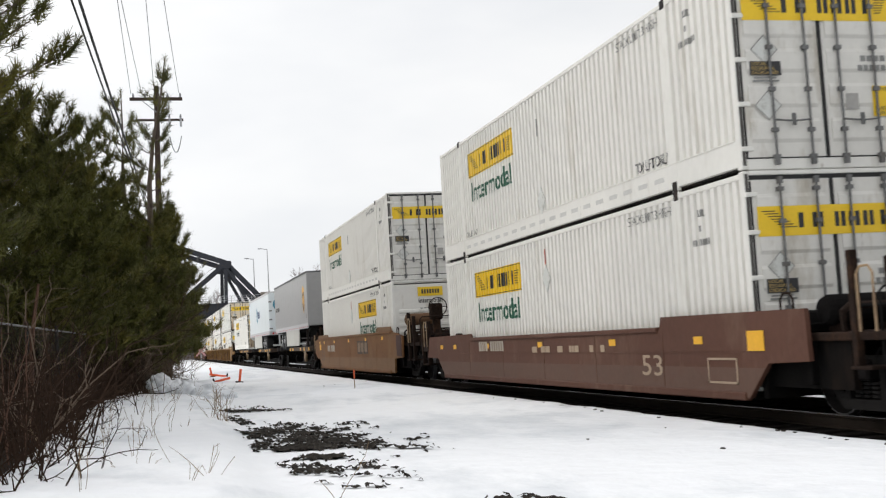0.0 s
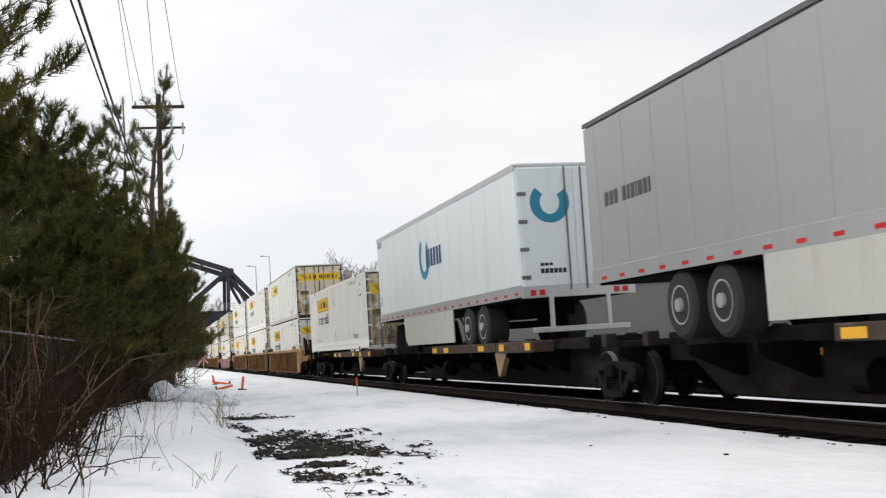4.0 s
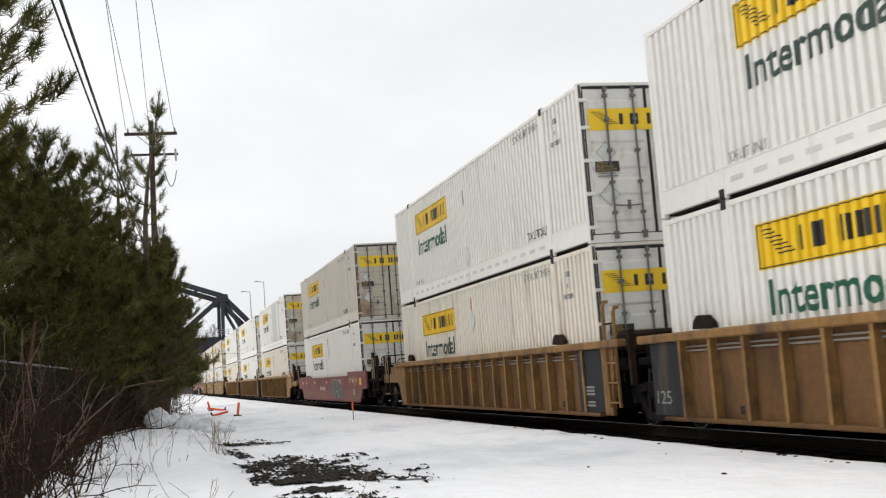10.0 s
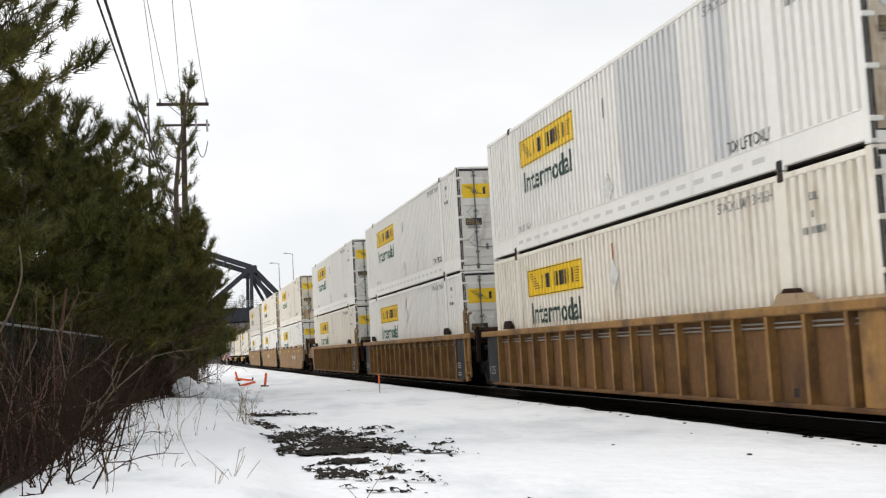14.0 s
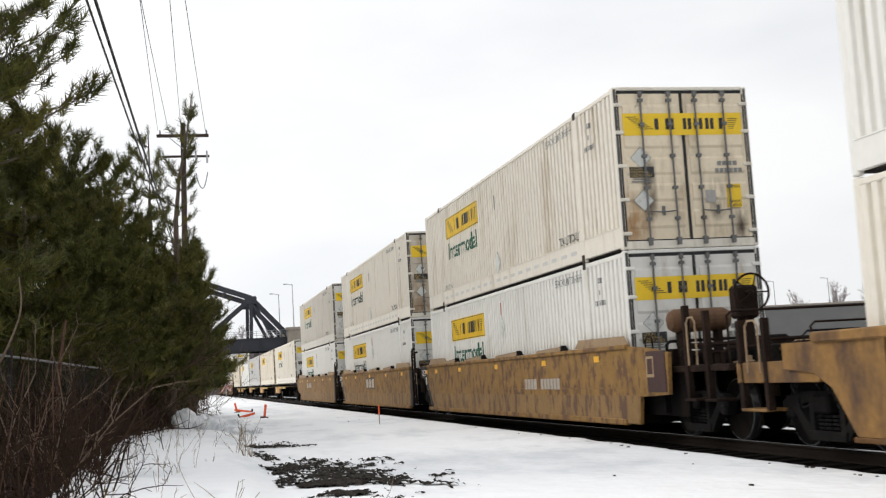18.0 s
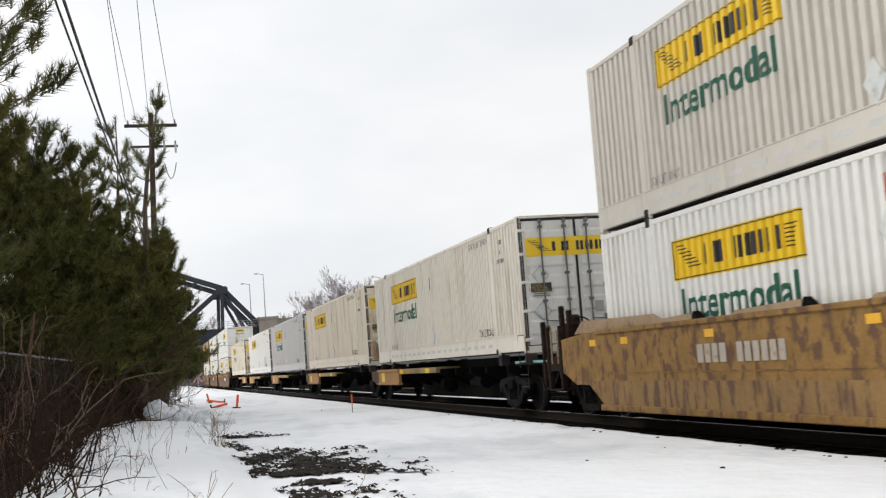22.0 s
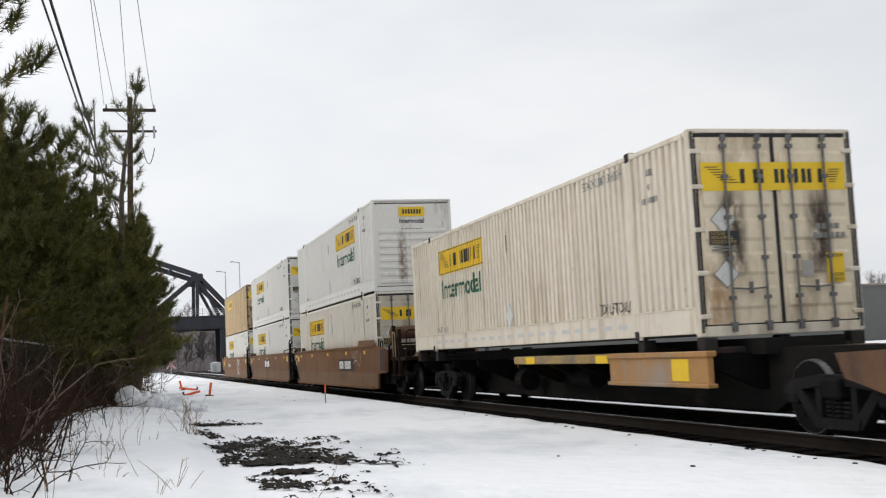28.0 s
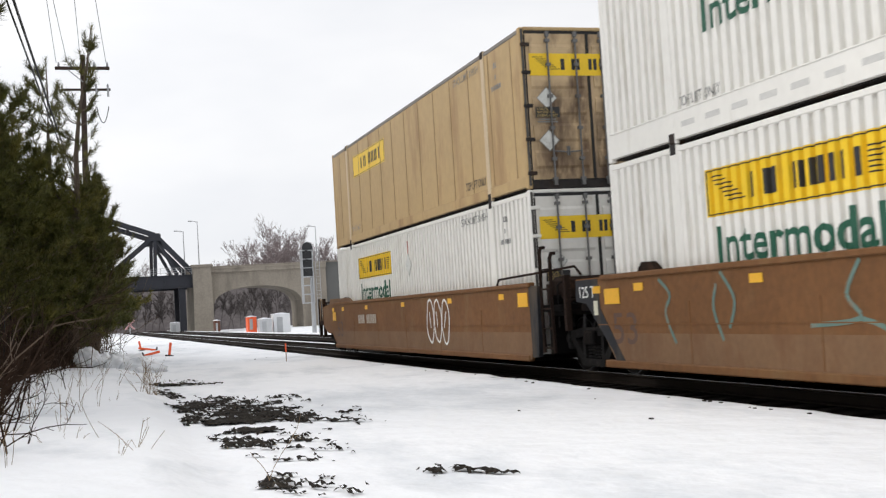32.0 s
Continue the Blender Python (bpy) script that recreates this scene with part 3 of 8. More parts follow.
    add("logo_border", ("logo_border", flat, front), panel_strip(flat, [(0.03, 3.59, 0.03, 0.055), (0.03, 3.59, 0.945, 0.97), (0.03, 0.06, 0.03, 0.97), (3.56, 3.59, 0.03, 0.97)], 13.42 - back, 1.86, 2.46, off * 2), BLACK)
    add("logo_mark", ("logo_mark", flat, front), panel_strip(flat, BLOCKS, 13.37 - back, 1.86, 2.46, off * 2), BLACK, "black company mark")
    if not flat:
        add("logo_scroll", ("logo_scroll", flat, front), panel_strip(flat, SCROLL, 13.42 - back, 1.86, 2.46, off * 2), BLACK)
    if words:
        add("lettering", ("intermodal", flat, front), lambda: side_text("Intermodal", 13.22 - back, 3.2, 1.27, 0.46, -W2 + 0.012 - off, flat), word)
    add("lettering", ("top_lift_far", flat), lambda: side_text("TOP LIFT ONLY", 13.95, 1.05, 0.36 if flat else 0.455, 0.14, -W2 + 0.012 - off, flat), GRAYLETTER)
    add("lettering", ("top_lift_near", flat), lambda: side_text("TOP LIFT ONLY", 3.45, 1.25, 0.34 if flat else 0.46, 0.17, -W2 + 0.012 - off, flat), BLACK)
    add("lettering", ("stack_limit", flat), lambda: side_text("STACK LIMIT 3 HIGH", 3.9, 1.6, 2.57, 0.15, -W2 + 0.012 - off, flat), GRAYLETTER)
    add("small_print", ("small_print", flat), panel_strip(flat, [(0.06 * i, 0.06 * i + 0.04, 0.1, 0.26) for i in range(9)] + [(0.22, 0.28, 0.45, 0.6), (0.16, 0.34, 0.82, 0.86), (0.18, 0.24, 0.86, 1.0), (0.27, 0.32, 0.86, 1.0)], 1.6, 1.98, 2.55, off), GRAYLETTER)
    low = base < 1
    def placard():
        y, z, r = 8.1, 2.0 if low else 0.65, 0.27
        return prism(bmesh.new(), [(y - r * 0.8, z), (y, z - r), (y + r * 0.8, z), (y, z + r)], "x", -W2 - 0.012, -W2 + 0.012)
    if not flat:
        add("placard_holder", ("side_placard", low), placard, mat("scuffed_placard", (0.60, 0.61, 0.58), 0.5, 0, 0.1, 4, dirt=(0.35, 0.34, 0.3), amount=0.45, dscale=(6, 6, 6)))
        add("hanger_strip", ("hanger_strip", low), lambda: boxes((-W2 - 0.002, -W2 + 0.012, 8.12, 8.155, *((2.28, 2.58) if low else (1.95, 2.3)))), mat("dull_red_strip", (0.42, 0.13, 0.09), 0.6) if low else GRAYLETTER)
    for i, (a, b, c, d) in enumerate(patches):
        add("repair_sheet", ("repair_sheet", a, b), panel_strip(False, [(0, a - b, 0, 1)], a, c, d, off * 0.6), mat("bare_gray_repair", (0.58, 0.585, 0.575), 0.5, 0, 0.05), "unpainted gray repair sheet")
    # leading end
    add("door_header", "door_header", lambda: boxes((-W2 + 0.09, W2 - 0.09, 0.0, 0.1, 2.842, 2.905), bevel=0.01), P)
    if not front:
        add("header_seal", "header_seal", lambda: boxes((-W2 + 0.1, W2 - 0.1, 0.012, 0.06, 2.775, 2.845)), GASKET)
    # black strip drawn as the shadow line on top of the sill
    add("sill_seal", "sill_seal", lambda: boxes((-W2 + 0.1, W2 - 0.1, 0.012, 0.06, 0.145, 0.175)), GASKET)
    add("door_sill", "door_sill", lambda: boxes((-W2 + 0.09, W2 - 0.09, 0.0, 0.1, 0.004, 0.15), bevel=0.01), P if not flat else CASTING)
    if front:
        def front_panel():
            return boxes((-W2 + 0.09, W2 - 0.09, 0.02, 0.08, 0.15, 2.76))
        for i in range(8):
            z = 0.24 + 0.225 * i
            add("panel_rib", ("panel_rib", i), lambda: prism(bmesh.new(), [(0.022, z), (-0.012, z + 0.03), (-0.012, z + 0.11), (0.022, z + 0.14)], "x", -1.08, 1.08), FRONT)
        add("front_panel", "front_panel", front_panel, FRONT)
        flat_end = lambda rects: (lambda: boxes(*[(a, b, -0.004, 0.018, c, d) for a, b, c, d in rects]))
        add("logo_panel", "front_logo", flat_end([(-0.42, 0.42, 2.36, 2.66)]), YELLOW, "yellow company panel")
        add("logo_mark", "front_mark", lambda: boxes(*[(-0.3 + 0.09 * i, -0.24 + 0.09 * i, -0.008, 0.0, 2.44, 2.58) for i in range(7)]), BLACK)
        def word_bm():
            bm = text_bm("Intermodal", 0.8, 0.16)
            for v in bm.verts:
                v.co = Vector((-0.4 + v.co.x, 0.014, 2.14 + v.co.y))
            return bm
        add("lettering", "front_word", word_bm, BLACK)
        add("fleet_number", "front_number", lambda: boxes(*[(-0.36 + 0.12 * i, -0.27 + 0.12 * i, 0.012, 0.018, 1.86, 1.98) for i in range(6)]), GRAYLETTER)
    else:
        for x0, x1 in ((-W2 + 0.10, -0.025), (0.025, W2 - 0.10)):
            add("door_leaf", ("door_leaf", x0), build_door_leaf(x0, x1), Dm)
        add("door_seal", "door_seal", lambda: boxes((-0.024, 0.024, -0.02, 0.05, 0.17, 2.78)), GASKET)
        for s in (-1, 1):
            add("post_seal", ("post_seal", s), lambda: boxes((s * (W2 - 0.045) - 0.022, s * (W2 - 0.045) + 0.022, -0.008, 0.01, 0.06, 2.86)), mat("dark_post_face", (0.075, 0.07, 0.064), 0.7, 0, 0.3, 3, dirt=(0.25, 0.22, 0.18), amount=0.4), "grimy dark post face")
            add("edge_seal", ("edge_seal", s), lambda: boxes((s * (W2 - 0.0925) - 0.012, s * (W2 - 0.0925) + 0.012, -0.006, 0.05, 0.15, 2.76)), GASKET)
        for x in (-0.79, -0.25, 0.25, 0.79):
            add("lock_rod", ("lock_rod", x), build_rod(x), RODS)
        for x, s in ((-0.79, 1), (-0.25, -1), (0.25, 1), (0.79, -1)):
            add("door_handle", ("door_handle", x), build_handle(x, s * 0.85), RODS)
        for s in (-1, 1):
            for z in (0.25, 0.85, 1.45, 2.05, 2.55):
                add("hinge", ("hinge", s, z), lambda: boxes((s * 1.20 - 0.09, s * 1.20 + 0.085, -0.03, 0.01, z, z + 0.065), bevel=0.01), P if not flat else CASTING)
        endrect = lambda rects, y: (lambda: boxes(*[(a, b, y, y + 0.003, c, d) for a, b, c, d in rects]))
        add("logo_panel", "door_logo", endrect([(-1.14, 1.14, 2.02, 2.42)], -0.026), YELLOW, "yellow company panel")
        k = 2.28 / 3.62
        add("logo_mark", "door_mark", endrect([(-1.14 + (a0 + 0.05) * k * 0.98, -1.14 + (a1 + 0.05) * k * 0.98, 2.02 + 0.4 * b0, 2.02 + 0.4 * b1) for a0, a1, b0, b1 in BLOCKS], -0.029), BLACK, "black company mark")
        add("logo_scroll", "door_scroll", endrect([(-1.14 + a0 * k, -1.14 + a1 * k, 2.02 + 0.4 * b0, 2.02 + 0.4 * b1) for a0, a1, b0, b1 in SCROLL], -0.029), BLACK)
        add("warning_sign", "warning_sign", endrect([(0.74, 1.02, 0.70, 1.12)], -0.027), YELLOW, "yellow and black turning warning")
        def caution():
            bm = bmesh.new()
            for body, z, h in (("CAUTION", 1.05, 0.05), ("WIDE", 0.78, 0.05), ("TURNS", 0.715, 0.05)):
                t = text_bm(body, 0.24, h)
                me = put_mesh(t, "words")
                me.transform(Matrix(((1, 0, 0, 0.76), (0, 0, 1, -0.030), (0, 1, 0, z), (0, 0, 0, 1))))
                bm.from_mesh(me)
                bpy.data.meshes.remove(me)
            return bm
        add("lettering", "caution", caution, BLACK)
        add("sticker", "sticker", endrect([(-1.08, -0.62, 1.27, 1.46)], -0.027), BLACK, "dark advertising sticker")
        def sticker_words():
            bm = bmesh.new()
            for body, z, w in (("LOCAL", 1.405, 0.22), ("REGIONAL", 1.345, 0.34), ("DEDICATED", 1.285, 0.38)):
                me = put_mesh(text_bm(body, w, 0.045), "words")
                me.transform(Matrix(((1, 0, 0, -1.05), (0, 0, 1, -0.030), (0, 1, 0, z), (0, 0, 0, 1))))
                bm.from_mesh(me)
                bpy.data.meshes.remove(me)
            return bm
        add("lettering", "sticker_words", sticker_words, mat("dull_ochre_print", (0.45, 0.32, 0.11), 0.6))
        add("sticker_print", "sticker_print", endrect([(-1.03, -0.70, 1.225, 1.245), (-1.05, -0.66, 1.18, 1.205)], -0.030), GRAYLETTER)
        def diamond(z, r=0.2, q=0.185):
            bm = bmesh.new()
            out = [bm.verts.new((-0.85 + a, -0.027, z + b)) for a, b in ((0, -r), (r, 0), (0, r), (-r, 0))]
            inn = [bm.verts.new((-0.85 + a, -0.027, z + b)) for a, b in ((0, -q), (q, 0), (0, q), (-q, 0))]
            for i in range(4):
                j = (i + 1) % 4
                bm.faces.new((out[i], out[j], inn[j], inn[i]))
            return bm
        for z in (0.86, 1.62):
            add("placard_holder", ("placard_holder", z), lambda: diamond(z), GRAYLETTER)
            add("placard", ("placard", z), lambda: prism(bmesh.new(), [(-0.85, z - 0.18), (-0.67, z), (-0.85, z + 0.18), (-1.03, z)], "y", -0.0265, -0.0235), mat("scuffed_placard", (0.60, 0.61, 0.58), 0.5, 0, 0.1, 4, dirt=(0.35, 0.34, 0.3), amount=0.45, dscale=(6, 6, 6)))
        add("fleet_number", "fleet_number", endrect([(0.60 + 0.1 * i, 0.68 + 0.1 * i, 1.46, 1.54) for i in range(4)] + [(0.55 + 0.09 * i, 0.62 + 0.09 * i, 1.33, 1.41) for i in range(6)], -0.027), GRAYLETTER)
        add("data_plate", "data_plate", endrect([(0.33, 0.52, 0.80, 1.02)], -0.027), mat("dull_data_plate", (0.35, 0.34, 0.32), 0.6))
    return rolling(ob, u, base)


# ---- running gear ----
def build_side_frame(s):
    def go():
        bm = bmesh.new()
        x0, x1 = (s * 1.0 - 0.07, s * 1.0 + 0.07)
        # the casting is a ring of bars round the spring opening
        top = [(-1.06, 0.60), (-0.92, 0.68), (-0.40, 0.74), (0.40, 0.74), (0.92, 0.68), (1.06, 0.60), (1.06, 0.50), (0.88, 0.54), (0.34, 0.61), (-0.34, 0.61), (-0.88, 0.54), (-1.06, 0.50)]
        prism(bm, top, "x", x0, x1)
        for q in (-1, 1):
            prism(bm, [(q * 0.86, 0.56), (q * 0.70, 0.57), (q * 0.33, 0.24), (q * 0.38, 0.12), (q * 0.46, 0.13)], "x", x0, x1)
            prism(bm, [(q * 0.40, 0.60), (q * 0.30, 0.60), (q * 0.30, 0.20), (q * 0.40, 0.20)], "x", x0, x1)
            box(bm, x0 - 0.02, x1 + 0.02, q * 0.89 - 0.10, q * 0.89 + 0.10, 0.38, 0.54, 0.03)
        prism(bm, [(-0.46, 0.24), (-0.42, 0.12), (0.42, 0.12), (0.46, 0.24)], "x", x0 - 0.02, x1 + 0.02)
        for y in (-0.17, 0.0, 0.17):
            for z in (0.26, 0.31, 0.36, 0.41):
                tube(bm, (s * 1.0, y, z), (s * 1.0, y, z + 0.03), 0.075, sides=8)
        return bm
    return go


WHEELS = []


def truck(y, parent):
    """A two-axle truck under a car."""
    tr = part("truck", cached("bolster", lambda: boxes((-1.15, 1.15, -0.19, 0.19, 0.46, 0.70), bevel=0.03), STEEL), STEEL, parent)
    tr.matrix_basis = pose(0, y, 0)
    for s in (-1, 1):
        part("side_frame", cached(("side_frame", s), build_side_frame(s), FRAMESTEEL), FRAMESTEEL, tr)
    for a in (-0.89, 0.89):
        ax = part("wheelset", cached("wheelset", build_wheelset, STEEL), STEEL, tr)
        ax.matrix_basis = pose(0, a, 0.457)
        WHEELS.append((ax, a))
        for s in (-1, 1):
            t = part("tread", cached(("tread", s), lambda: lathe([(s * 0.715, 0.40), (s * 0.715, 0.459), (s * 0.812, 0.456), (s * 0.814, 0.440)], 28), TREAD), TREAD, tr)
            t.matrix_basis = pose(0, a, 0.457)
    return tr


def build_wheelset():
    bm = lathe([(-1.0, 0.07), (-0.83, 0.08), (-0.825, 0.432), (-0.80, 0.445), (-0.715, 0.452), (-0.70, 0.485), (-0.68, 0.485), (-0.675, 0.36), (-0.72, 0.15), (-0.66, 0.09), (0.66, 0.09), (0.72, 0.15),
                (0.675, 0.36), (0.68, 0.485), (0.70, 0.485), (0.715, 0.452), (0.80, 0.445), (0.825, 0.432), (0.83, 0.08), (1.0, 0.07)], 28)
    for i in range(6):
        a = i * math.pi / 3
        for s in (-1, 1):
            tube(bm, (s * 0.815, 0.27 * math.cos(a), 0.27 * math.sin(a)), (s * 0.835, 0.27 * math.cos(a), 0.27 * math.sin(a)), 0.035, sides=6)
    return bm


def bars_text(y_left, z0, h, widths, x):
    """Lettering that is not spelled out: bars of its size on the side that faces -x."""
    def go():
        bm, y = bmesh.new(), y_left
        for w in widths:
            if w > 0:
                box(bm, x - 0.005, x, y - w, y, z0, z0 + h)
            y -= abs(w) + h * 0.22
        return bm
    return go


GRAYPLATE = mat("dark_gray_end_paint", (0.022, 0.023, 0.026), 0.7, 0, 0.25, 2, dirt=(0.10, 0.075, 0.05), amount=0.42, spec=0.2)


def loop_rail(y0, y1, z0, z1, x=-1.36):
    return lambda: sweep([(x, y0, z0), (x, y0, z1 - 0.08), (x, y0 + (y1 - y0) * 0.25, z1), (x, y1 - (y1 - y0) * 0.25, z1), (x, y1, z1 - 0.08), (x, y1, z0)], 0.016, 6)


HOSE = mat("black_air_hose", (0.014, 0.013, 0.013), 0.8)


def clutter(add, key, y0, y1, z, seed):
    """Pipes, brackets, hoses and a chain on an end platform."""
    rnd = random.Random(seed)
    for i in range(4):
        y, h, x0, x1 = rnd.uniform(y0, y1), rnd.uniform(0.12, 0.5), rnd.uniform(-1.28, -0.9), rnd.uniform(-0.3, 1.1)
        add("air_pipe", ("air_pipe", key, i), lambda: sweep([(x0, y, z - 0.3), (x0, y, z + h - 0.05), (x0 + 0.06, y, z + h), (x1 - 0.06, y + 0.1, z + h), (x1, y + 0.1, z + h - 0.06), (x1, y + 0.1, z)], rnd.choice((0.016, 0.022, 0.03)), 6), RUST if i % 2 else FRAMESTEEL)
    for i in range(4):
        x, y, w, h = rnd.uniform(-1.2, -0.2), rnd.uniform(y0, y1), rnd.uniform(0.08, 0.22), rnd.uniform(0.10, 0.30)
        add("bracket", ("bracket", key, i), lambda: boxes((x, x + w, y, y + w * 1.2, z, z + h), (x - 0.03, x + w + 0.03, y - 0.03, y + w * 1.2 + 0.03, z, z + 0.03), bevel=0.015), (RUST, FRAMESTEEL, ENDBLACK, TANPLATE)[i])
    for i in range(2):
        y = y0 + (y1 - y0) * (0.25 + 0.45 * i)
        add("air_hose", ("air_hose", key, i), lambda: sweep([(-1.0, y, z - 0.1), (-1.05, y - 0.06, z - 0.35), (-1.0, y - 0.25, z - 0.62), (-0.9, y - 0.5, z - 0.5), (-0.8, y - 0.62, z - 0.2)], 0.025, 6), HOSE)
    y = (y0 + y1) / 2
    def chain():
        bm = bmesh.new()
        for k in range(9):
            a, b = (-1.15, y, z - 0.06 - 0.06 * k), (-1.15, y, z - 0.12 - 0.06 * k)
            o = 0.012 * (k % 2)
            box(bm, a[0] - 0.008 - o, a[0] + 0.008 + o, a[1] - 0.02 + o, a[1] + 0.02 - o, b[2] - 0.012, a[2])
        return bm
    add("brake_chain", ("brake_chain", key), chain, FRAMESTEEL)


def end_gear(add, X, paint, dark, kind, lead, low, trail):
    """Platforms, posts, steps, hand brake and pipes over the trucks."""
    if lead:
        z = 1.02 if low else 1.14
        clutter(add, "lead%s" % z, -3.3, -0.5, z, 8 if low else 9)
        add("platform", ("platform", z), lambda: boxes((-1.28, 1.28, -3.6, -0.1, z - 0.10, z), (-0.4, 0.4, -4.4, -0.1, 0.62, z - 0.1), bevel=0.015), RUST, "rusty dark end platform")
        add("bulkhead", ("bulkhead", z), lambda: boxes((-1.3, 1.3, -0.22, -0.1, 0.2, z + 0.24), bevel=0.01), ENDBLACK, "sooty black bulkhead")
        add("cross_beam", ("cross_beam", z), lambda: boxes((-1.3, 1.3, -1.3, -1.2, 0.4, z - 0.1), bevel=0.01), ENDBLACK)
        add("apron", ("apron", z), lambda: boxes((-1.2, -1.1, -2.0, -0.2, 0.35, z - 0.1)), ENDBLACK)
        for y in (-2.25, -2.95):
            add("post", ("post", y, z), lambda: boxes((-1.32, -1.22, y - 0.05, y + 0.05, 0.62, z + (0.92 if y > -2.5 else 0.80)), bevel=0.01), RUST)
            add("step", ("step", y, z), lambda: boxes((-1.38, -1.05, y - 0.38, y + 0.02, 0.60, 0.64), bevel=0.008), RUST)
        add("handrail", ("loop_a", z), loop_rail(-2.75, -2.45, z, z + 0.72), TANPLATE, "bent tan handrail")
        add("handrail", ("loop_b", z), loop_rail(-1.1, -0.8, z - 0.2, z + 0.5), RUST)
        for i, (y, dz, r) in enumerate(((-1.9, 0.30, 0.045), (-3.3, 0.22, 0.03), (-3.5, 0.75, 0.02))):
            add("cross_pipe", ("cross_pipe", z, i), lambda: sweep([(-1.2, y, z), (-1.2, y, z + dz - 0.06), (-1.12, y, z + dz), (1.12, y, z + dz), (1.2, y, z + dz - 0.06), (1.2, y, z)], r, 7), RUST)
        for i, v in enumerate(((-0.2, 0.35, -1.85, -1.3, 0.36), (0.4, 1.1, -2.6, -2.0, 0.28), (-0.9, -0.55, -3.1, -2.6, 0.22))):
            add("control_valve", ("control_valve", z, i), lambda: boxes((v[0], v[1], v[2], v[3], z, z + v[4]), bevel=0.05), ENDBLACK)
        if kind == "flat":
            add("air_reservoir", ("end_reservoir", z), lambda: lathe([(-1.22, 0.05), (-1.18, 0.15), (-1.10, 0.19), (-0.25, 0.19), (-0.17, 0.15), (-0.13, 0.05)], 18), ENDBLACK if low else mat("orange_brown_rust", (0.10, 0.05, 0.022), 0.8, 0, 0.3, 3, 0.2, 30, dirt=(0.04, 0.022, 0.016), amount=0.5)).matrix_basis = pose(0, -1.45, z + (0.26 if low else 0.72))
            for x in (-1.05, -0.40):
                add("reservoir_bracket", ("reservoir_bracket", z, x), lambda: boxes((x, x + 0.08, -1.55, -1.35, z, z + (0.12 if low else 0.58))), RUST)
        else:
            add("post", "tall_lead_post", lambda: boxes((-1.30, -1.20, -4.62, -4.50, 0.62, 1.92), (-1.30, -1.20, -4.62, -4.44, 1.84, 1.92), bevel=0.012), RUST)
            add("end_beam", "lead_end_beam", lambda: boxes((-1.34, 1.34, -3.75, -3.55, 0.92, 1.14), (-1.36, -1.26, -3.6, -2.05, 0.84, 1.10), bevel=0.012), paint)
        if not low and kind == "flat":
            c = Vector((-0.5, -2.98, 2.18))
            def wheel():
                bm = sweep([(c.x + 0.28 * math.cos(a), c.y, c.z + 0.28 * math.sin(a)) for a in [i * math.pi / 12 for i in range(25)]], 0.018, 6)
                for i in range(5):
                    a = i * 2 * math.pi / 5
                    tube(bm, c, (c.x + 0.27 * math.cos(a), c.y, c.z + 0.27 * math.sin(a)), 0.012, sides=5)
                return bm
            add("brake_stand", "brake_stand", lambda: boxes((-0.62, -0.38, -2.80, -2.62, 1.14, 1.9), (-0.70, -0.32, -2.86, -2.6, 1.80, 2.30), (-0.55, -0.45, -3.0, -2.8, 2.13, 2.23), bevel=0.04), RUST, "rusty hand brake stand")
            add("brake_wheel", "brake_wheel", wheel, RUST)
            add("side_plate", "lead_side_plate", lambda: boxes((-X - 0.045, -X - 0.02, -1.70, -0.95, 0.74, 1.40)), mat("sooty_maroon_plate", (0.055, 0.026, 0.022), 0.8, 0, 0.3, 3), "sooty maroon end plate")
    else:
        col = RUST if kind == "flat" else dark
        add("bulkhead", ("bulkhead_mid", kind), lambda: boxes((-1.28, 1.28, -0.62, -0.5, 0.3, 1.25), (-1.28, 1.28, -1.2, -0.5, 0.95, 1.05), bevel=0.01), ENDBLACK, "sooty black bulkhead")
        lad = paint if kind == "ribbed" else RUST
        for y, zt in ((-0.62, 2.12), (-1.06, 2.0)):
            add("ladder_stile", ("stile", y, kind), lambda: sweep([(-1.43, y, 0.34), (-1.43, y, zt - 0.08), (-1.40, y, zt), (-1.33, y, zt)], 0.034, 6), lad)
        for i in range(5):
            add("ladder_rung", ("rung", i, kind), lambda: tubes(((-1.43, -0.62, 0.42 + 0.33 * i), (-1.43, -1.06, 0.42 + 0.33 * i), 0.018), sides=6), lad if i < 3 else RUST)
        for y, za, zb in ((-1.27, 0.7, 1.62), (-0.57, 0.95, 1.5)):
            add("post", ("post_mid", kind, y), lambda: boxes((-1.30, -1.20, y - 0.05, y + 0.05, za, zb), bevel=0.01), RUST)
        if paint is BROWN:
            add("grab_rail", ("grab_mid", kind), lambda: sweep([(-1.38, 1.7, 1.56), (-1.38, 1.6, 1.66), (-1.38, -0.4, 1.70), (-1.36, -1.9, 1.74), (-1.30, -2.0, 1.6)], 0.022, 6), RUST)
        clutter(add, kind + "_mid", -1.7, -0.4, 1.05, 5)
        add("gear_housing", "gear_housing", lambda: boxes((-1.1, 1.1, -1.0, -0.25, 1.2, 1.6), bevel=0.06), RUST, "rusty brake gear housing")
        add("valve_box", "valve_box", lambda: boxes((-0.9, -0.45, -1.5, -1.0, 1.05, 1.42), bevel=0.05), ENDBLACK)
        add("air_reservoir", "well_reservoir", lambda: tubes(((-0.35, -1.35, 1.28), (0.75, -1.35, 1.28), 0.17), sides=14), RUST)
    if trail:
        y0 = 17.0
        z = 1.02 if low else 1.14
        col = paint if kind == "ribbed" else RUST
        clutter(add, "trail%s" % z, y0 + 0.1, y0 + 2.0, z, 12)
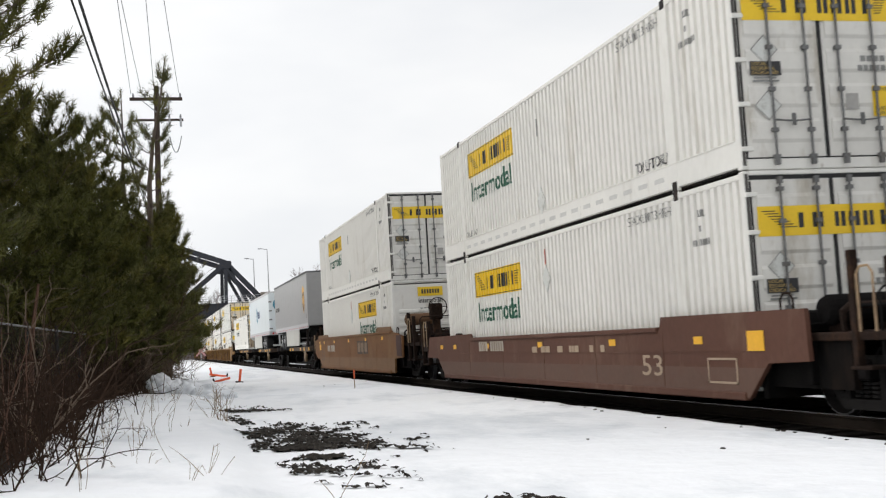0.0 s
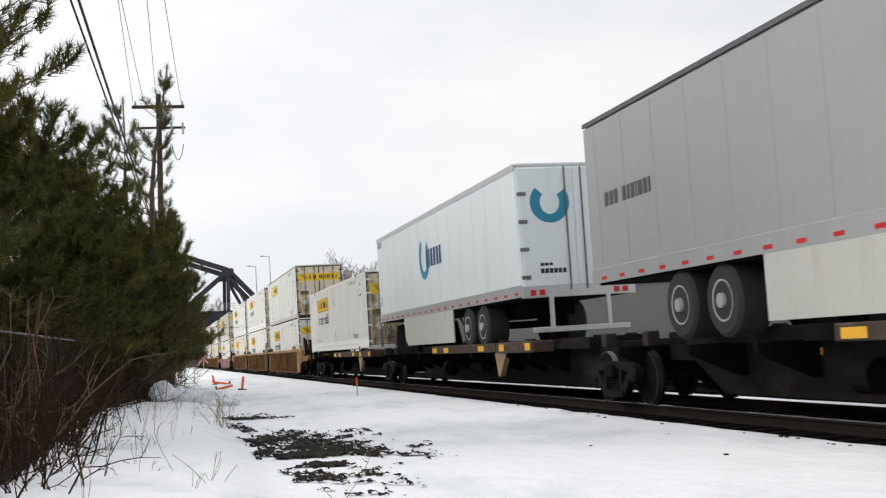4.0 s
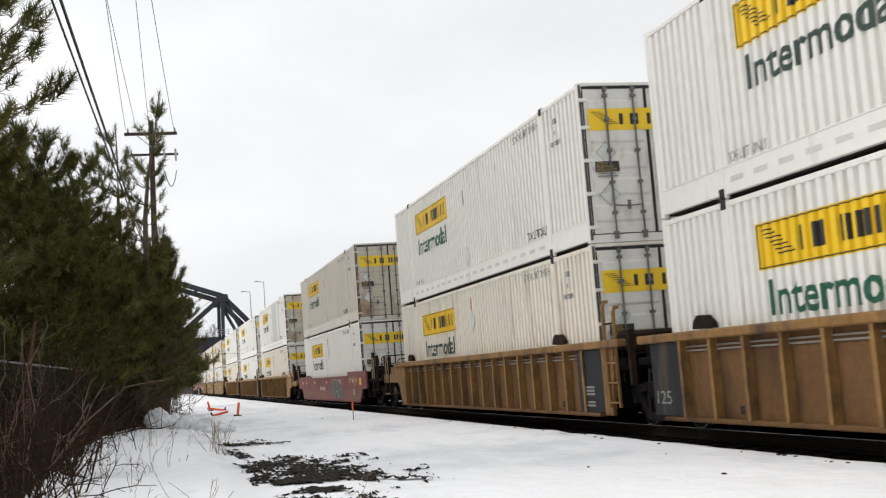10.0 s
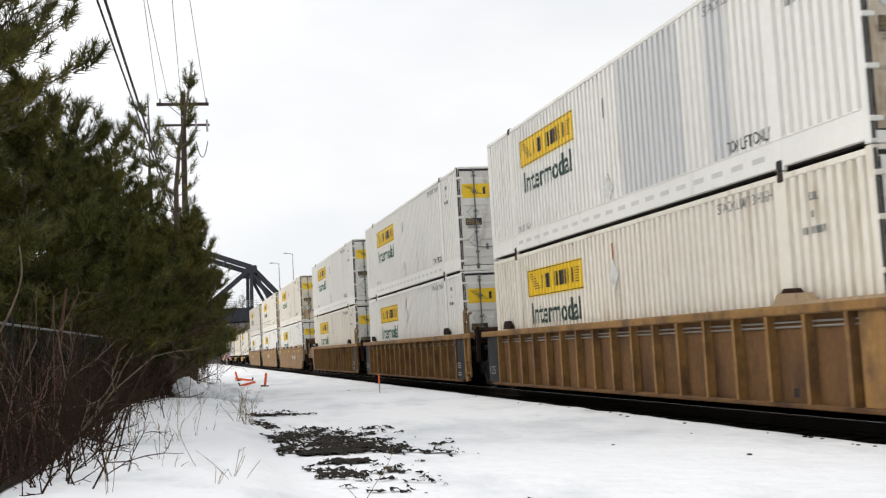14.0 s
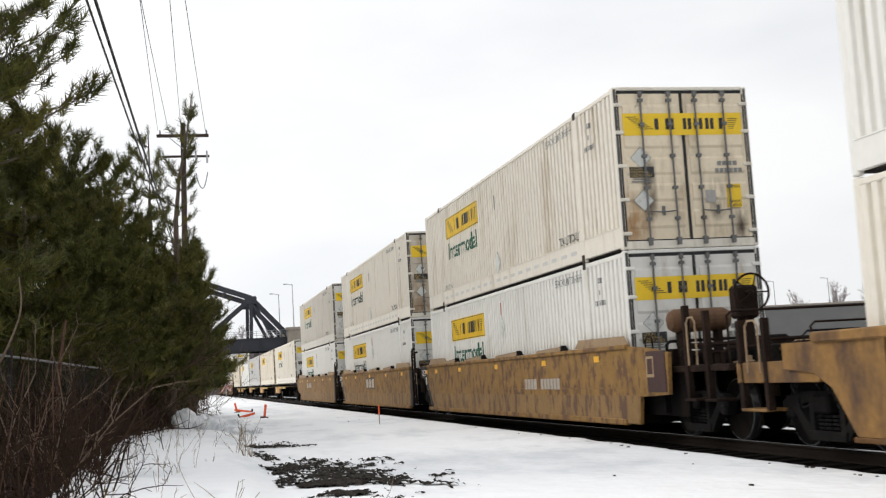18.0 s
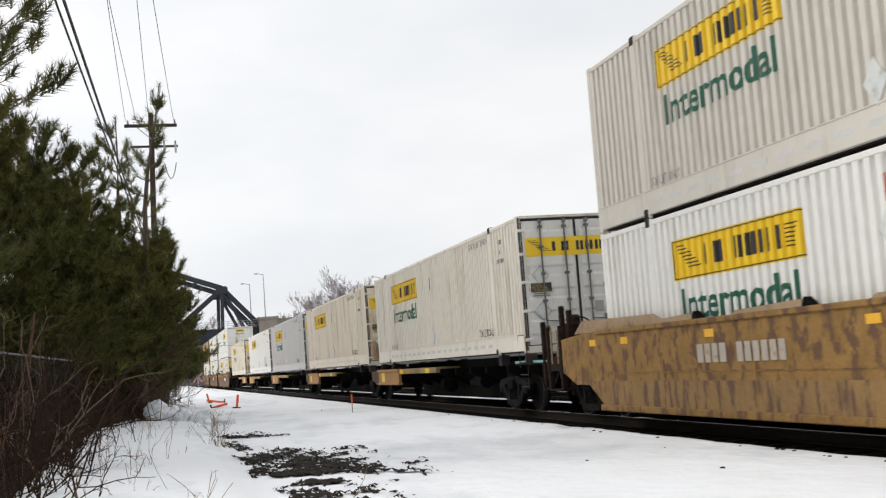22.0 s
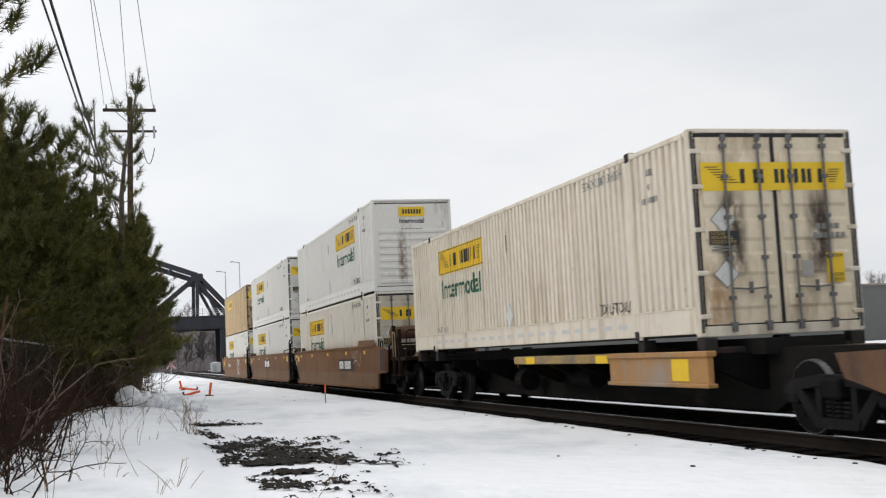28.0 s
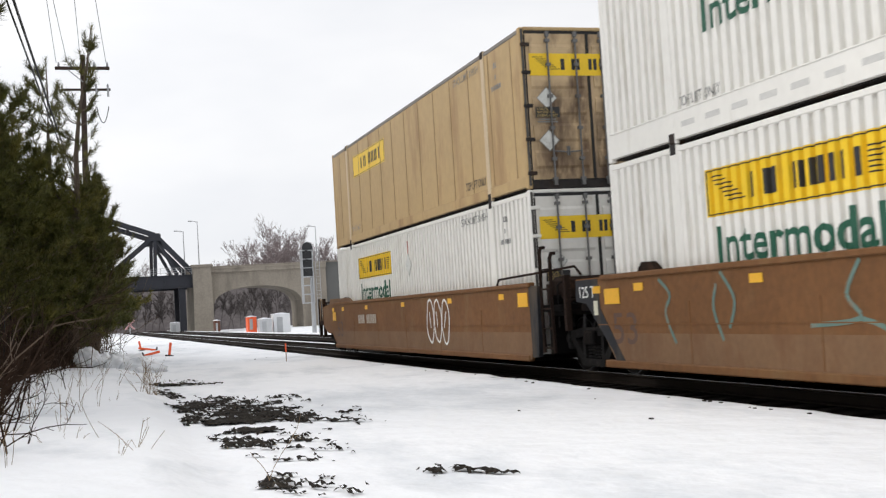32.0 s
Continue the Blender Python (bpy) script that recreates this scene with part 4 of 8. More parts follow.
        add("platform", ("trail_platform", z, kind), lambda: boxes((-1.28, 1.28, y0 - 0.6, y0 + 2.2, z - 0.12, z), (-0.4, 0.4, y0, y0 + 2.9, 0.62, z - 0.1), bevel=0.015), RUST, "rusty dark end platform")
        add("bulkhead", ("trail_bulkhead", z), lambda: boxes((-1.28, 1.28, y0 - 0.55, y0 - 0.45, 0.25, z + 0.2), bevel=0.01), ENDBLACK, "sooty black bulkhead")
        add("end_sill", ("end_sill", kind), lambda: boxes((-1.36, -1.26, y0 + 0.15, y0 + 2.25, 0.86, 1.14), (-1.38, 1.38, y0 + 2.1, y0 + 2.25, 0.86, 1.14), bevel=0.012), col)
        for y in (y0 + 1.45, y0 + 2.15):
            add("post", ("trail_post", y), lambda: boxes((-1.38, -1.28, y - 0.05, y + 0.05, 0.50, 1.72), bevel=0.01), RUST)
        add("handrail", ("trail_loop", kind), loop_rail(y0 + 1.6, y0 + 1.95, 1.0, 1.7), TANPLATE, "bent tan handrail")
        add("step", ("trail_step", kind), lambda: boxes((-1.40, -1.08, y0 + 1.45, y0 + 2.15, 0.48, 0.52), bevel=0.008), col)
        add("brake_housing", "brake_housing", lambda: boxes((-0.9, -0.2, y0 + 0.2, y0 + 0.8, 1.1, 1.45), bevel=0.05), ENDBLACK, "sooty brake gear housing")
        add("brake_housing", "low_brake_housing", lambda: boxes((0.2, 1.0, y0 + 0.5, y0 + 1.3, 1.1, 1.36), bevel=0.05), ENDBLACK, "sooty brake gear housing")


def well_car(u, paint, dark, kind="flat", ends=(True, True), mark=None, label="", lead=True, low=False, trucks=(-2.0, 17.8)):
    """One well of a double-stack car. kind: flat or ribbed sides; ends: a truck under the leading and the trailing end."""
    ob = thing("well_car", label, "well car", group="well cars of the train")
    add = lambda name, key, build, m, lab="": part(name, cached(key, build, m), m, ob, lab, "stuff" if name in FINE else "")
    X = 1.39
    top = 1.16 if low else 1.52
    if kind == "flat":
        if low:
            prof = [(0.03, 0.20), (-0.5, 0.66), (-1.46, 0.69), (-1.43, 1.32), (2.62, 1.34), (2.70, 1.16), (13.6, 1.16), (13.7, 1.28), (18.0, 1.26), (18.3, 0.70), (17.1, 0.68), (16.35, 0.18)]
        else:
            # an end over a truck of its own runs on past the well; one over a shared truck stops short
            prof = [(-0.48, 0.20), (-0.58, 0.66), (-1.75, 0.70), (-1.82, 1.36), (-1.0, 1.46), (0.0, 1.52)] if lead else [(0.05, 0.20), (-0.08, 0.5), (-0.12, 1.40), (0.0, 1.52)]
            prof += [(17.1, 1.52), (18.2, 1.44), (18.2, 0.83), (17.55, 0.61), (16.92, 0.61), (16.15, 0.20)] if ends[1] else [(17.36, 1.52), (17.38, 1.17), (17.0, 1.13), (16.10, 0.38), (16.05, 0.20)]
        kk = (low, lead, ends[1])
        for s in (-1, 1):
            add("side_sill", ("side_sill", s, kk), lambda: prism(bmesh.new(), prof, "x", s * X - 0.03, s * X + 0.03), paint)
            add("top_chord", ("top_chord", s, kk), lambda: boxes((s * X - 0.07, s * X + 0.05, 2.75 if low else -0.1, 13.55 if low else 16.4, top - 0.05, top + 0.03), bevel=0.015), paint)
            add("bottom_chord", ("bottom_chord", s), lambda: boxes((s * X - 0.06, s * X + 0.045, 0.1, 16.4, 0.17, 0.28), bevel=0.015), paint)
        if not low and lead:
            add("top_flange", "top_flange", lambda: prism(bmesh.new(), [(-0.1, 1.53), (2.6, 1.56), (2.35, 1.72), (0.10, 1.70)], "x", -X - 0.02, -X + 0.03), TANPLATE if paint is MOTTLED else DUSTY[paint.name], "dusty guide plate")
        if paint is MOTTLED:
            add("top_flange", ("top_flange_trail", ends[1]), lambda: prism(bmesh.new(), [(13.9, 1.56), (14.2, 1.70), (16.0, 1.72), (16.25, 1.53)] if not ends[1] else [(13.6, 1.54), (14.1, 1.70), (17.1, 1.74), (17.5, 1.52)], "x", -X - 0.02, -X + 0.03), TANPLATE, "dusty tan guide plate")
        if paint is BROWN and ends[1]:
            add("top_flange", "top_flange_brown", lambda: prism(bmesh.new(), [(14.0, 1.54), (14.5, 1.66), (17.05, 1.67), (17.2, 1.51)], "x", -X - 0.02, -X + 0.03), DUSTY[paint.name], "dusty guide plate")
            add("step_bracket", "step_bracket", lambda: boxes((-X - 0.01, -X + 0.3, 17.15, 17.85, 1.55, 1.60), (-X - 0.01, -X + 0.02, 17.2, 17.26, 1.44, 1.56), (-X - 0.01, -X + 0.02, 17.75, 17.81, 1.44, 1.56)), RUST)
        if paint is MOTTLED and not lead:
            add("top_flange", "top_flange_lead", lambda: prism(bmesh.new(), [(0.05, 1.53), (2.6, 1.56), (2.35, 1.72), (0.20, 1.70)], "x", -X - 0.02, -X + 0.03), TANPLATE if paint is MOTTLED else DUSTY[paint.name], "dusty guide plate")
        if paint is MOTTLED:
            # long low pads along the top chord, dark at the end that leads
            for y0, y1 in ((3.35, 5.1), (6.5, 8.4), (9.7, 11.5), (12.6, 13.9)):
                add("chord_pad", ("chord_pad", y0), lambda: prism(bmesh.new(), [(y0, 1.55), (y0 + 0.1, 1.64), (y1 - 0.1, 1.60), (y1, 1.55)], "x", -X - 0.05, -X + 0.05), TANPLATE)
                add("pad_end", ("pad_end", y0), lambda: prism(bmesh.new(), [(y0 - 0.16, 1.55), (y0, 1.66), (y0 + 0.06, 1.55)], "x", -X - 0.054, -X + 0.06), ENDBLACK)
        z1 = 0.60 if low else 0.68
        back = 16.4 if low else 16.15 if ends[1] else 16.0
        lower = [(0.03 if low else -0.46 if lead else 0.04, 0.215), (-0.42 if low else -0.56 if lead else -0.10, z1), (back + (0.45 if not ends[1] else 0.6), z1), (back, 0.215)]
        add("lower_side", ("lower_side", kk), lambda: prism(bmesh.new(), lower, "x", -X - 0.033, -X - 0.02), DUSTY[paint.name], "dusty streaked lower side")
        tagged(add("weld_seam", "weld_seams", lambda: boxes(*[(-X - 0.036, -X - 0.028, y, y + 0.03, 0.29, 1.10) for y in (2.6, 5.4, 8.2, 11.0, 13.8)], (-X - 0.038, -X - 0.028, 0.1, 16.6, 0.80, 0.815)), paint), kind="stuff")
    else:
        prof = [(-0.45, 0.95), (0.0, 0.20), (16.25, 0.20), (16.75, 0.95), (16.8, 1.40), (-0.5, 1.40)]
        for s in (-1, 1):
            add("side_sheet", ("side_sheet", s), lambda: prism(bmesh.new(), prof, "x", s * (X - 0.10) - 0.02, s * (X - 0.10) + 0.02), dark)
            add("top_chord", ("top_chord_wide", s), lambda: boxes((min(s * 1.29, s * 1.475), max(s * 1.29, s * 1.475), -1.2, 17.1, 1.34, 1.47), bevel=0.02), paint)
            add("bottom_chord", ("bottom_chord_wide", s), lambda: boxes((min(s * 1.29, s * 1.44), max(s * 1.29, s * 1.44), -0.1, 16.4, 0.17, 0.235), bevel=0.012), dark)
            n = 17
            for i in range(n):
                y = 0.55 + i * 15.1 / (n - 1)
                add("rib", ("rib", s), lambda: rib_bm(s), paint).matrix_basis = pose(s * 1.30, y, 0)
        if ends[1]:
            add("end_plate", "trailing_arch", lambda: prism(bmesh.new(), [(15.75, 0.24), (16.35, 0.24), (16.8, 0.80), (17.2, 0.98), (17.9, 1.04), (17.9, 1.36), (15.75, 1.36)], "x", -X - 0.02, -X + 0.06), paint, "rusty ochre arched end plate")
        else:
            add("end_plate", "trailing_plate", lambda: boxes((-X - 0.02, -X + 0.06, 15.75, 16.75, 0.24, 1.34), bevel=0.01), GRAYPLATE, "dark gray stencilled end plate")
            add("capacity_stencil", "capacity_plate", lambda: side_text("125", 16.62, 0.5, 0.42, 0.2, -X - 0.024, True), GRAYLETTER)
        if lead:
            add("end_plate", "leading_arch", lambda: prism(bmesh.new(), [(0.35, 0.24), (-0.82, 0.24), (-1.05, 0.62), (-1.35, 0.76), (-2.1, 0.80), (-2.1, 1.36), (0.35, 1.36)], "x", -X - 0.02, -X + 0.06), paint, "dirty ochre arched end plate")
            add("top_flange", "ribbed_flange", lambda: prism(bmesh.new(), [(2.2, 1.47), (2.05, 1.62), (1.35, 1.60), (1.2, 1.50), (-1.2, 1.50), (-1.3, 1.62), (-2.1, 1.58), (-2.1, 1.36), (2.2, 1.36)], "x", -X - 0.075, -X + 0.02), TANPLATE, "dusty stepped guide rail")
            add("reflector", "ribbed_reflector", lambda: boxes((-X - 0.082, -X - 0.076, -1.95, -1.35, 1.39, 1.48)), REFLECT)
        else:
            add("end_plate", "leading_plate", lambda: boxes((-X - 0.02, -X + 0.06, -0.30, 0.88, 0.24, 1.34), bevel=0.01), GRAYPLATE, "dark gray end plate")
            add("end_edge", "leading_edge", lambda: prism(bmesh.new(), [(-0.30, 0.2), (-0.62, 0.2), (-0.80, 0.9), (-0.85, 1.34), (-0.30, 1.34)], "x", -X - 0.015, -X + 0.05), paint)
            tagged(add("stencil", "plate_stencil", lambda: boxes(*[(-X - 0.025, -X - 0.020, 0.12, 0.12 + w, z, z + 0.035) for w, z in ((0.5, 0.66), (0.42, 0.60), (0.5, 0.54), (0.35, 0.40), (0.46, 0.34))]), GRAYLETTER), kind="stuff")
        # conduit under the chord, in the bays between the ribs
        for z in (1.25, 1.19):
            add("conduit", ("conduit", z), lambda: tubes(((-X + 0.055, 0.4, z), (-X + 0.055, 15.8, z), 0.014), sides=5), mat("dusty_gray_conduit", (0.26, 0.24, 0.21), 0.6, 0.2, 0.2, 4))
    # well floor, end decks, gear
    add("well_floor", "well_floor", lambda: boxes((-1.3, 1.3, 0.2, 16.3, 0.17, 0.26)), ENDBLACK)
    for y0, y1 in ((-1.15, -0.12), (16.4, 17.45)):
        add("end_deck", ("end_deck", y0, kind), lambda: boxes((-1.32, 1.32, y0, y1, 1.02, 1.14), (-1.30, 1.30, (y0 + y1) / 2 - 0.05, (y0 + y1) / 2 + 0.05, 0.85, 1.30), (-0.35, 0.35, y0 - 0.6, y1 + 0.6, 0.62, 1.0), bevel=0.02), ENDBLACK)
    if kind == "flat" and not lead:
        add("end_plate", "end_plate_flat", lambda: prism(bmesh.new(), [(-0.02, 0.24), (0.0, 1.5), (-0.40, 1.47), (-0.36, 0.62), (-0.30, 0.26)], "x", -X - 0.036, -X + 0.05), GRAYPLATE, "sooty dark gray end plate")
    # guides that hold the stack
    for y in ((1.9, 15.0) if kind == "ribbed" else () if paint is MOTTLED else (15.0,)):
        g = top - 0.03
        add("corner_guide", ("corner_guide", y, g), lambda: prism(bmesh.new(), [(y - 0.36, g), (y - 0.33, g + 0.08), (y - 0.17, g + 0.18), (y + 0.10, g + 0.19), (y + 0.22, g + 0.10), (y + 0.25, g)], "x", -1.40, -1.31), RUST, "rusty stack guide")
    end_gear(add, X, paint, dark, kind, lead, low, ends[1])
    ys = [1.4, 4.6, 8.4, 12.2, 15.2, 16.6]
    for y in ys if kind == "flat" else ():
        add("reflector", "reflector", lambda: boxes((-0.004, 0, -0.14, 0.14, 0, 0.11)), REFLECT).matrix_basis = pose(-X - 0.036 if kind == "flat" else -1.477, y, top - 0.24 if kind == "flat" else 1.352)
    if kind == "flat":
        if low:
            add("reflector", "reflector_big_low", lambda: boxes((-X - 0.042, -X - 0.037, -0.45, -0.02, 0.82, 1.08)), REFLECT)
        elif paint is BROWN:
            if not lead:
                add("reflector", "reflector_lead", lambda: boxes((-X - 0.042, -X - 0.037, 0.06, 0.54, 1.13, 1.38)), REFLECT)
            if not ends[1]:
                add("reflector", "reflector_trail", lambda: boxes((-X - 0.042, -X - 0.037, 15.82, 16.32, 1.11, 1.34)), REFLECT)
            if ends[1]:
                add("reflector", "reflector_big", lambda: boxes((-X - 0.042, -X - 0.037, 16.25, 16.7, 1.0, 1.26)), REFLECT)
        else:
            add("data_frame", "data_frame", lambda: boxes((-X - 0.05, -X - 0.046, -1.25, -0.95, 0.98, 1.03), (-X - 0.05, -X - 0.046, -1.25, -1.21, 1.0, 1.32), (-X - 0.05, -X - 0.046, -0.99, -0.95, 1.0, 1.32), (-X - 0.05, -X - 0.046, -1.25, -0.95, 1.28, 1.32)), TANPLATE)
        if not low and paint is BROWN:
            add("length_mark", "length_mark_well", lambda: side_text("53", 16.1, 0.78, 0.52, 0.46, -X - 0.034, True), mat("dark_faded_stencil", (0.09, 0.05, 0.035), 0.7))
        if not ends[1]:
            add("end_plate", "trailing_end_plate", lambda: prism(bmesh.new(), [(15.72, 0.24), (16.05, 0.24), (16.10, 0.38), (17.0, 1.13), (17.38, 1.17), (17.36, 1.5), (16.55, 1.5), (16.50, 1.05)], "x", -X - 0.037, -X - 0.031), GRAYPLATE, "sooty dark gray end")
            add("inspection_tag", "inspection_tag", lambda: boxes((-X - 0.042, -X - 0.037, 16.58, 16.72, 0.95, 1.17)), mat("pale_paper_tag", (0.6, 0.58, 0.45), 0.7))
            add("capacity_stencil", ("capacity", paint.name), lambda: side_text("125 T", 17.22, 0.55, 1.22, 0.18, -X - 0.040, True), WHITELETTER)
    if mark:
        mark(add, X)
    for on, y in zip(ends, trucks):
        if on:
            truck(y, ob)
            add("coupler", ("coupler", y), lambda: boxes((-0.16, 0.16, y - 1.3, y + 1.3, 0.62, 0.88), bevel=0.03), STEEL)
    return rolling(ob, u, 0)


def rib_bm(s):
    bm = bmesh.new()
    prism(bm, [(0.0, -0.022), (s * 0.13, -0.022), (s * 0.13, -0.04), (s * 0.15, -0.04), (s * 0.15, 0.04), (s * 0.13, 0.04), (s * 0.13, 0.022), (0.0, 0.022)], "z", 0.23, 1.345)
    return bm


def spine_car(u, tint, lead=-2.4, trail=None, label="", hitch=False, grab=False, flip=False):
    """One platform of a spine car: a deep centre sill with side brackets and short side decks."""
    ob = thing("spine_car", label, "spine car", group="spine cars of the train")
    add = lambda name, key, build, m, lab="": part(name, cached(key, build, m), m, ob, lab, "stuff" if name in FINE else "")
    add("centre_sill", ("centre_sill", lead), lambda: prism(prism(bmesh.new(), [(lead - 0.6, 0.72), (lead + 1.4, 0.72), (lead + 2.4, 0.20), (13.2, 0.20), (14.2, 0.72), (15.4, 0.72), (15.4, 1.06), (lead - 0.6, 1.06)], "x", -0.38, 0.38), [(lead + 2.2, 0.98), (14.6, 0.98), (14.6, 1.20), (lead + 2.2, 1.20)], "x", -0.62, 0.62), SILL, "grimy gray centre sill")
    sp = (lambda a, b: (15.85 - b, 15.85 - a)) if flip else (lambda a, b: (a, b))
    plain = not tint.name.startswith("ochre")
    add("side_deck", ("side_deck", flip, plain), lambda: boxes((-1.33, -0.55, 2.25, 8.6, 0.98, 1.19) if plain else (-1.33, -0.55, *sp(3.05, 7.9), 0.90, 1.05), bevel=0.015), tint if not tint.name.startswith("ochre") else mat("striped_deck_paint", (0.36, 0.24, 0.09), 0.7, 0, 0.2, 1.0, dirt=(0.10, 0.095, 0.09), amount=0.56, dscale=(0.9, 0.9, 0.9)))
    if plain:
        add("side_beam", "shallow_side_beam", lambda: boxes((-1.37, -0.9, -0.7, 1.98, 0.95, 1.19), bevel=0.02), tint)
        add("jack_leg", "jack_leg", lambda: prism(bmesh.new(), [(1.45, 0.96), (2.35, 0.96), (2.15, 0.42), (2.0, 0.44)], "x", -1.30, -1.18), TANPLATE, "dusty tan side bracket")
    else:
        add("side_beam", ("side_beam", flip), lambda: boxes((-1.36, -1.26, *sp(-0.25, 3.03), 0.60, 1.04), (-1.40, -1.24, *sp(-0.3, 3.05), 0.98, 1.06), (-1.40, -1.24, *sp(-0.3, 3.05), 0.56, 0.62), bevel=0.012), tint)
    if flip:
        add("end_bracket", "end_bracket", lambda: prism(bmesh.new(), [(16.2, 1.04), (17.75, 1.0), (17.6, 0.72), (16.9, 0.56), (16.2, 0.56)], "x", -1.30, -1.22), mat("orange_brown_rust", (0.17, 0.07, 0.022), 0.8, 0, 0.3, 3, 0.2, 30, dirt=(0.05, 0.026, 0.018), amount=0.5), "rust-orange end bracket")
    add("far_deck", ("far_deck", flip), lambda: boxes((0.55, 1.33, *sp(-0.25, 7.9), 0.88, 1.05), bevel=0.015), tint)
    for y in ((2.9, 5.3) if flip else (10.6, 13.0)):
        add("reflector", "sill_reflector", lambda: boxes((-0.004, 0, -0.2, 0.2, 0, 0.1)), REFLECT).matrix_basis = pose(-0.384, y, 0.78)
    for i, y in enumerate((-0.1, 1.4, 3.1, 4.5, 5.9, 7.6, 10.5, 12.5, 15.2)):
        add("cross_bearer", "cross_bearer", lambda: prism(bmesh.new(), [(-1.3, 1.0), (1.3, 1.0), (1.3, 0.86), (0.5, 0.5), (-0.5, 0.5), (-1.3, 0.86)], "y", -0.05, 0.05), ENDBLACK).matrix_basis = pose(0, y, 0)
    for y in (0.06, 1.98, 14.1, 15.9):
        add("pedestal", "pedestal", lambda: boxes((-1.27, -1.05, -0.09, 0.12, 1.0, 1.24), (1.05, 1.27, -0.09, 0.12, 1.0, 1.24), (-1.2, 1.2, -0.05, 0.08, 1.0, 1.1), bevel=0.02), CASTING).matrix_basis = pose(0, y, 0)
    ochre = not plain
    for y in ((-0.35, 1.55, 3.4, 6.9, 8.2) if plain else (0.55, 3.4, 6.9)):
        yy = 15.85 - y if flip else y
        if y < 3:
            m = pose(-1.362, yy, 0.65) @ Matrix.Diagonal((1, 0.62, 0.85, 1)) if ochre else pose(-1.372, yy, 1.0) @ Matrix.Diagonal((1, 0.42, 0.42, 1))
        else:
            m = pose(-1.335, yy, 1.01 if plain else 0.905) @ Matrix.Diagonal((1, 0.6, 0.36, 1))
        add("reflector", "spine_reflector", lambda: boxes((-0.005, 0, -0.42, 0.42, 0.0, 0.36)), YELLOW if ochre else REFLECT).matrix_basis = m
    if grab:
        y = lead - 1.3
        add("grab_rail", ("spine_grab", lead), lambda: sweep([(-1.28, y, 0.95), (-1.28, y, 1.60), (-1.28, y - 0.06, 1.64), (-1.28, y - 0.44, 1.62), (-1.28, y - 0.5, 1.56), (-1.28, y - 0.5, 0.5)], 0.02, 6), CASTING)
        for k in range(3):
            add("step_rung", ("spine_rung", lead, k), lambda: tubes(((-1.28, y, 0.55 + 0.25 * k), (-1.28, y - 0.5, 0.55 + 0.25 * k), 0.015), sides=6), CASTING)
        add("end_platform", ("spine_platform", lead), lambda: boxes((-1.15, 1.15, lead - 4.2, lead - 0.5, 1.0, 1.08), bevel=0.01), RUST, "rusty end platform")
        add("deck_edge", ("spine_platform_edge", lead), lambda: boxes((-1.17, -1.15, lead - 4.0, lead - 0.6, 1.04, 1.09)), BLUEGREEN)
        c = Vector((-0.6, lead - 3.25, 1.62))
        add("brake_stand", ("spine_brake", lead), lambda: boxes((-0.75, -0.5, lead - 3.05, lead - 2.85, 1.0, 1.95), (-0.8, -0.42, lead - 3.2, lead - 2.85, 1.45, 1.8), bevel=0.04), RUST, "rusty hand brake stand")
        add("brake_wheel", ("spine_wheel", lead), lambda: sweep([(c.x + 0.27 * math.cos(a), c.y, c.z + 0.27 * math.sin(a)) for a in [i * math.pi / 12 for i in range(25)]], 0.018, 6), RUST)
        for dy, zt in ((-2.6, 1.85), (-3.75, 2.1), (-4.15, 2.0)):
            add("post", ("spine_post", lead, dy), lambda: boxes((-1.2, -1.11, lead + dy - 0.05, lead + dy + 0.05, 0.55, zt), bevel=0.012), RUST)
        clutter(add, "spine%s" % lead, lead - 3.8, lead - 1.0, 1.08, 21)
    add("air_reservoir", "air_reservoir", lambda: tubes(((-0.75, 5.0, 0.62), (-0.75, 6.0, 0.62), 0.17), sides=14), STEEL)
    add("brake_cylinder", "brake_cylinder", lambda: tubes(((-0.75, 8.6, 0.55), (-0.75, 9.0, 0.55), 0.22), sides=14), STEEL)
    add("green_deck_edge", ("green_deck_edge", flip), lambda: boxes((0.9, 1.30, *sp(1.0, 5.2), 1.06, 1.17)), BLUEGREEN)
    if hitch:
        y = 1.7 if hitch == "lead" else 14.2
        # added black block: fills the gap under the trailer with its deep shadow
        add("hitch_frame", ("hitch_frame", y), lambda: prism(bmesh.new(), [(y - 1.4, 1.06), (y + 2.1, 1.06), (y + 1.9, 2.0), (y - 0.7, 2.0)], "x", -0.75, 0.75), ENDBLACK, "black trailer hitch frame")
        y = 0.9 if hitch == "lead" else 14.9
        add("hitch_stand", ("hitch_stand", y), lambda: prism(boxes((-0.45, 0.45, y - 0.4, y + 0.4, 2.02, 2.12), bevel=0.02), [(y - 0.9, 1.06), (y - 0.65, 1.06), (y + 0.05, 2.03), (y - 0.15, 2.03)], "x", -0.2, 0.2), ENDBLACK)
    truck(lead, ob)
    if trail:
        truck(trail, ob)
        add("coupler", ("coupler_spine", trail), lambda: boxes((-0.16, 0.16, trail + 0.6, trail + 3.4, 0.62, 0.88), bevel=0.03), STEEL)
    return rolling(ob, u, 0)


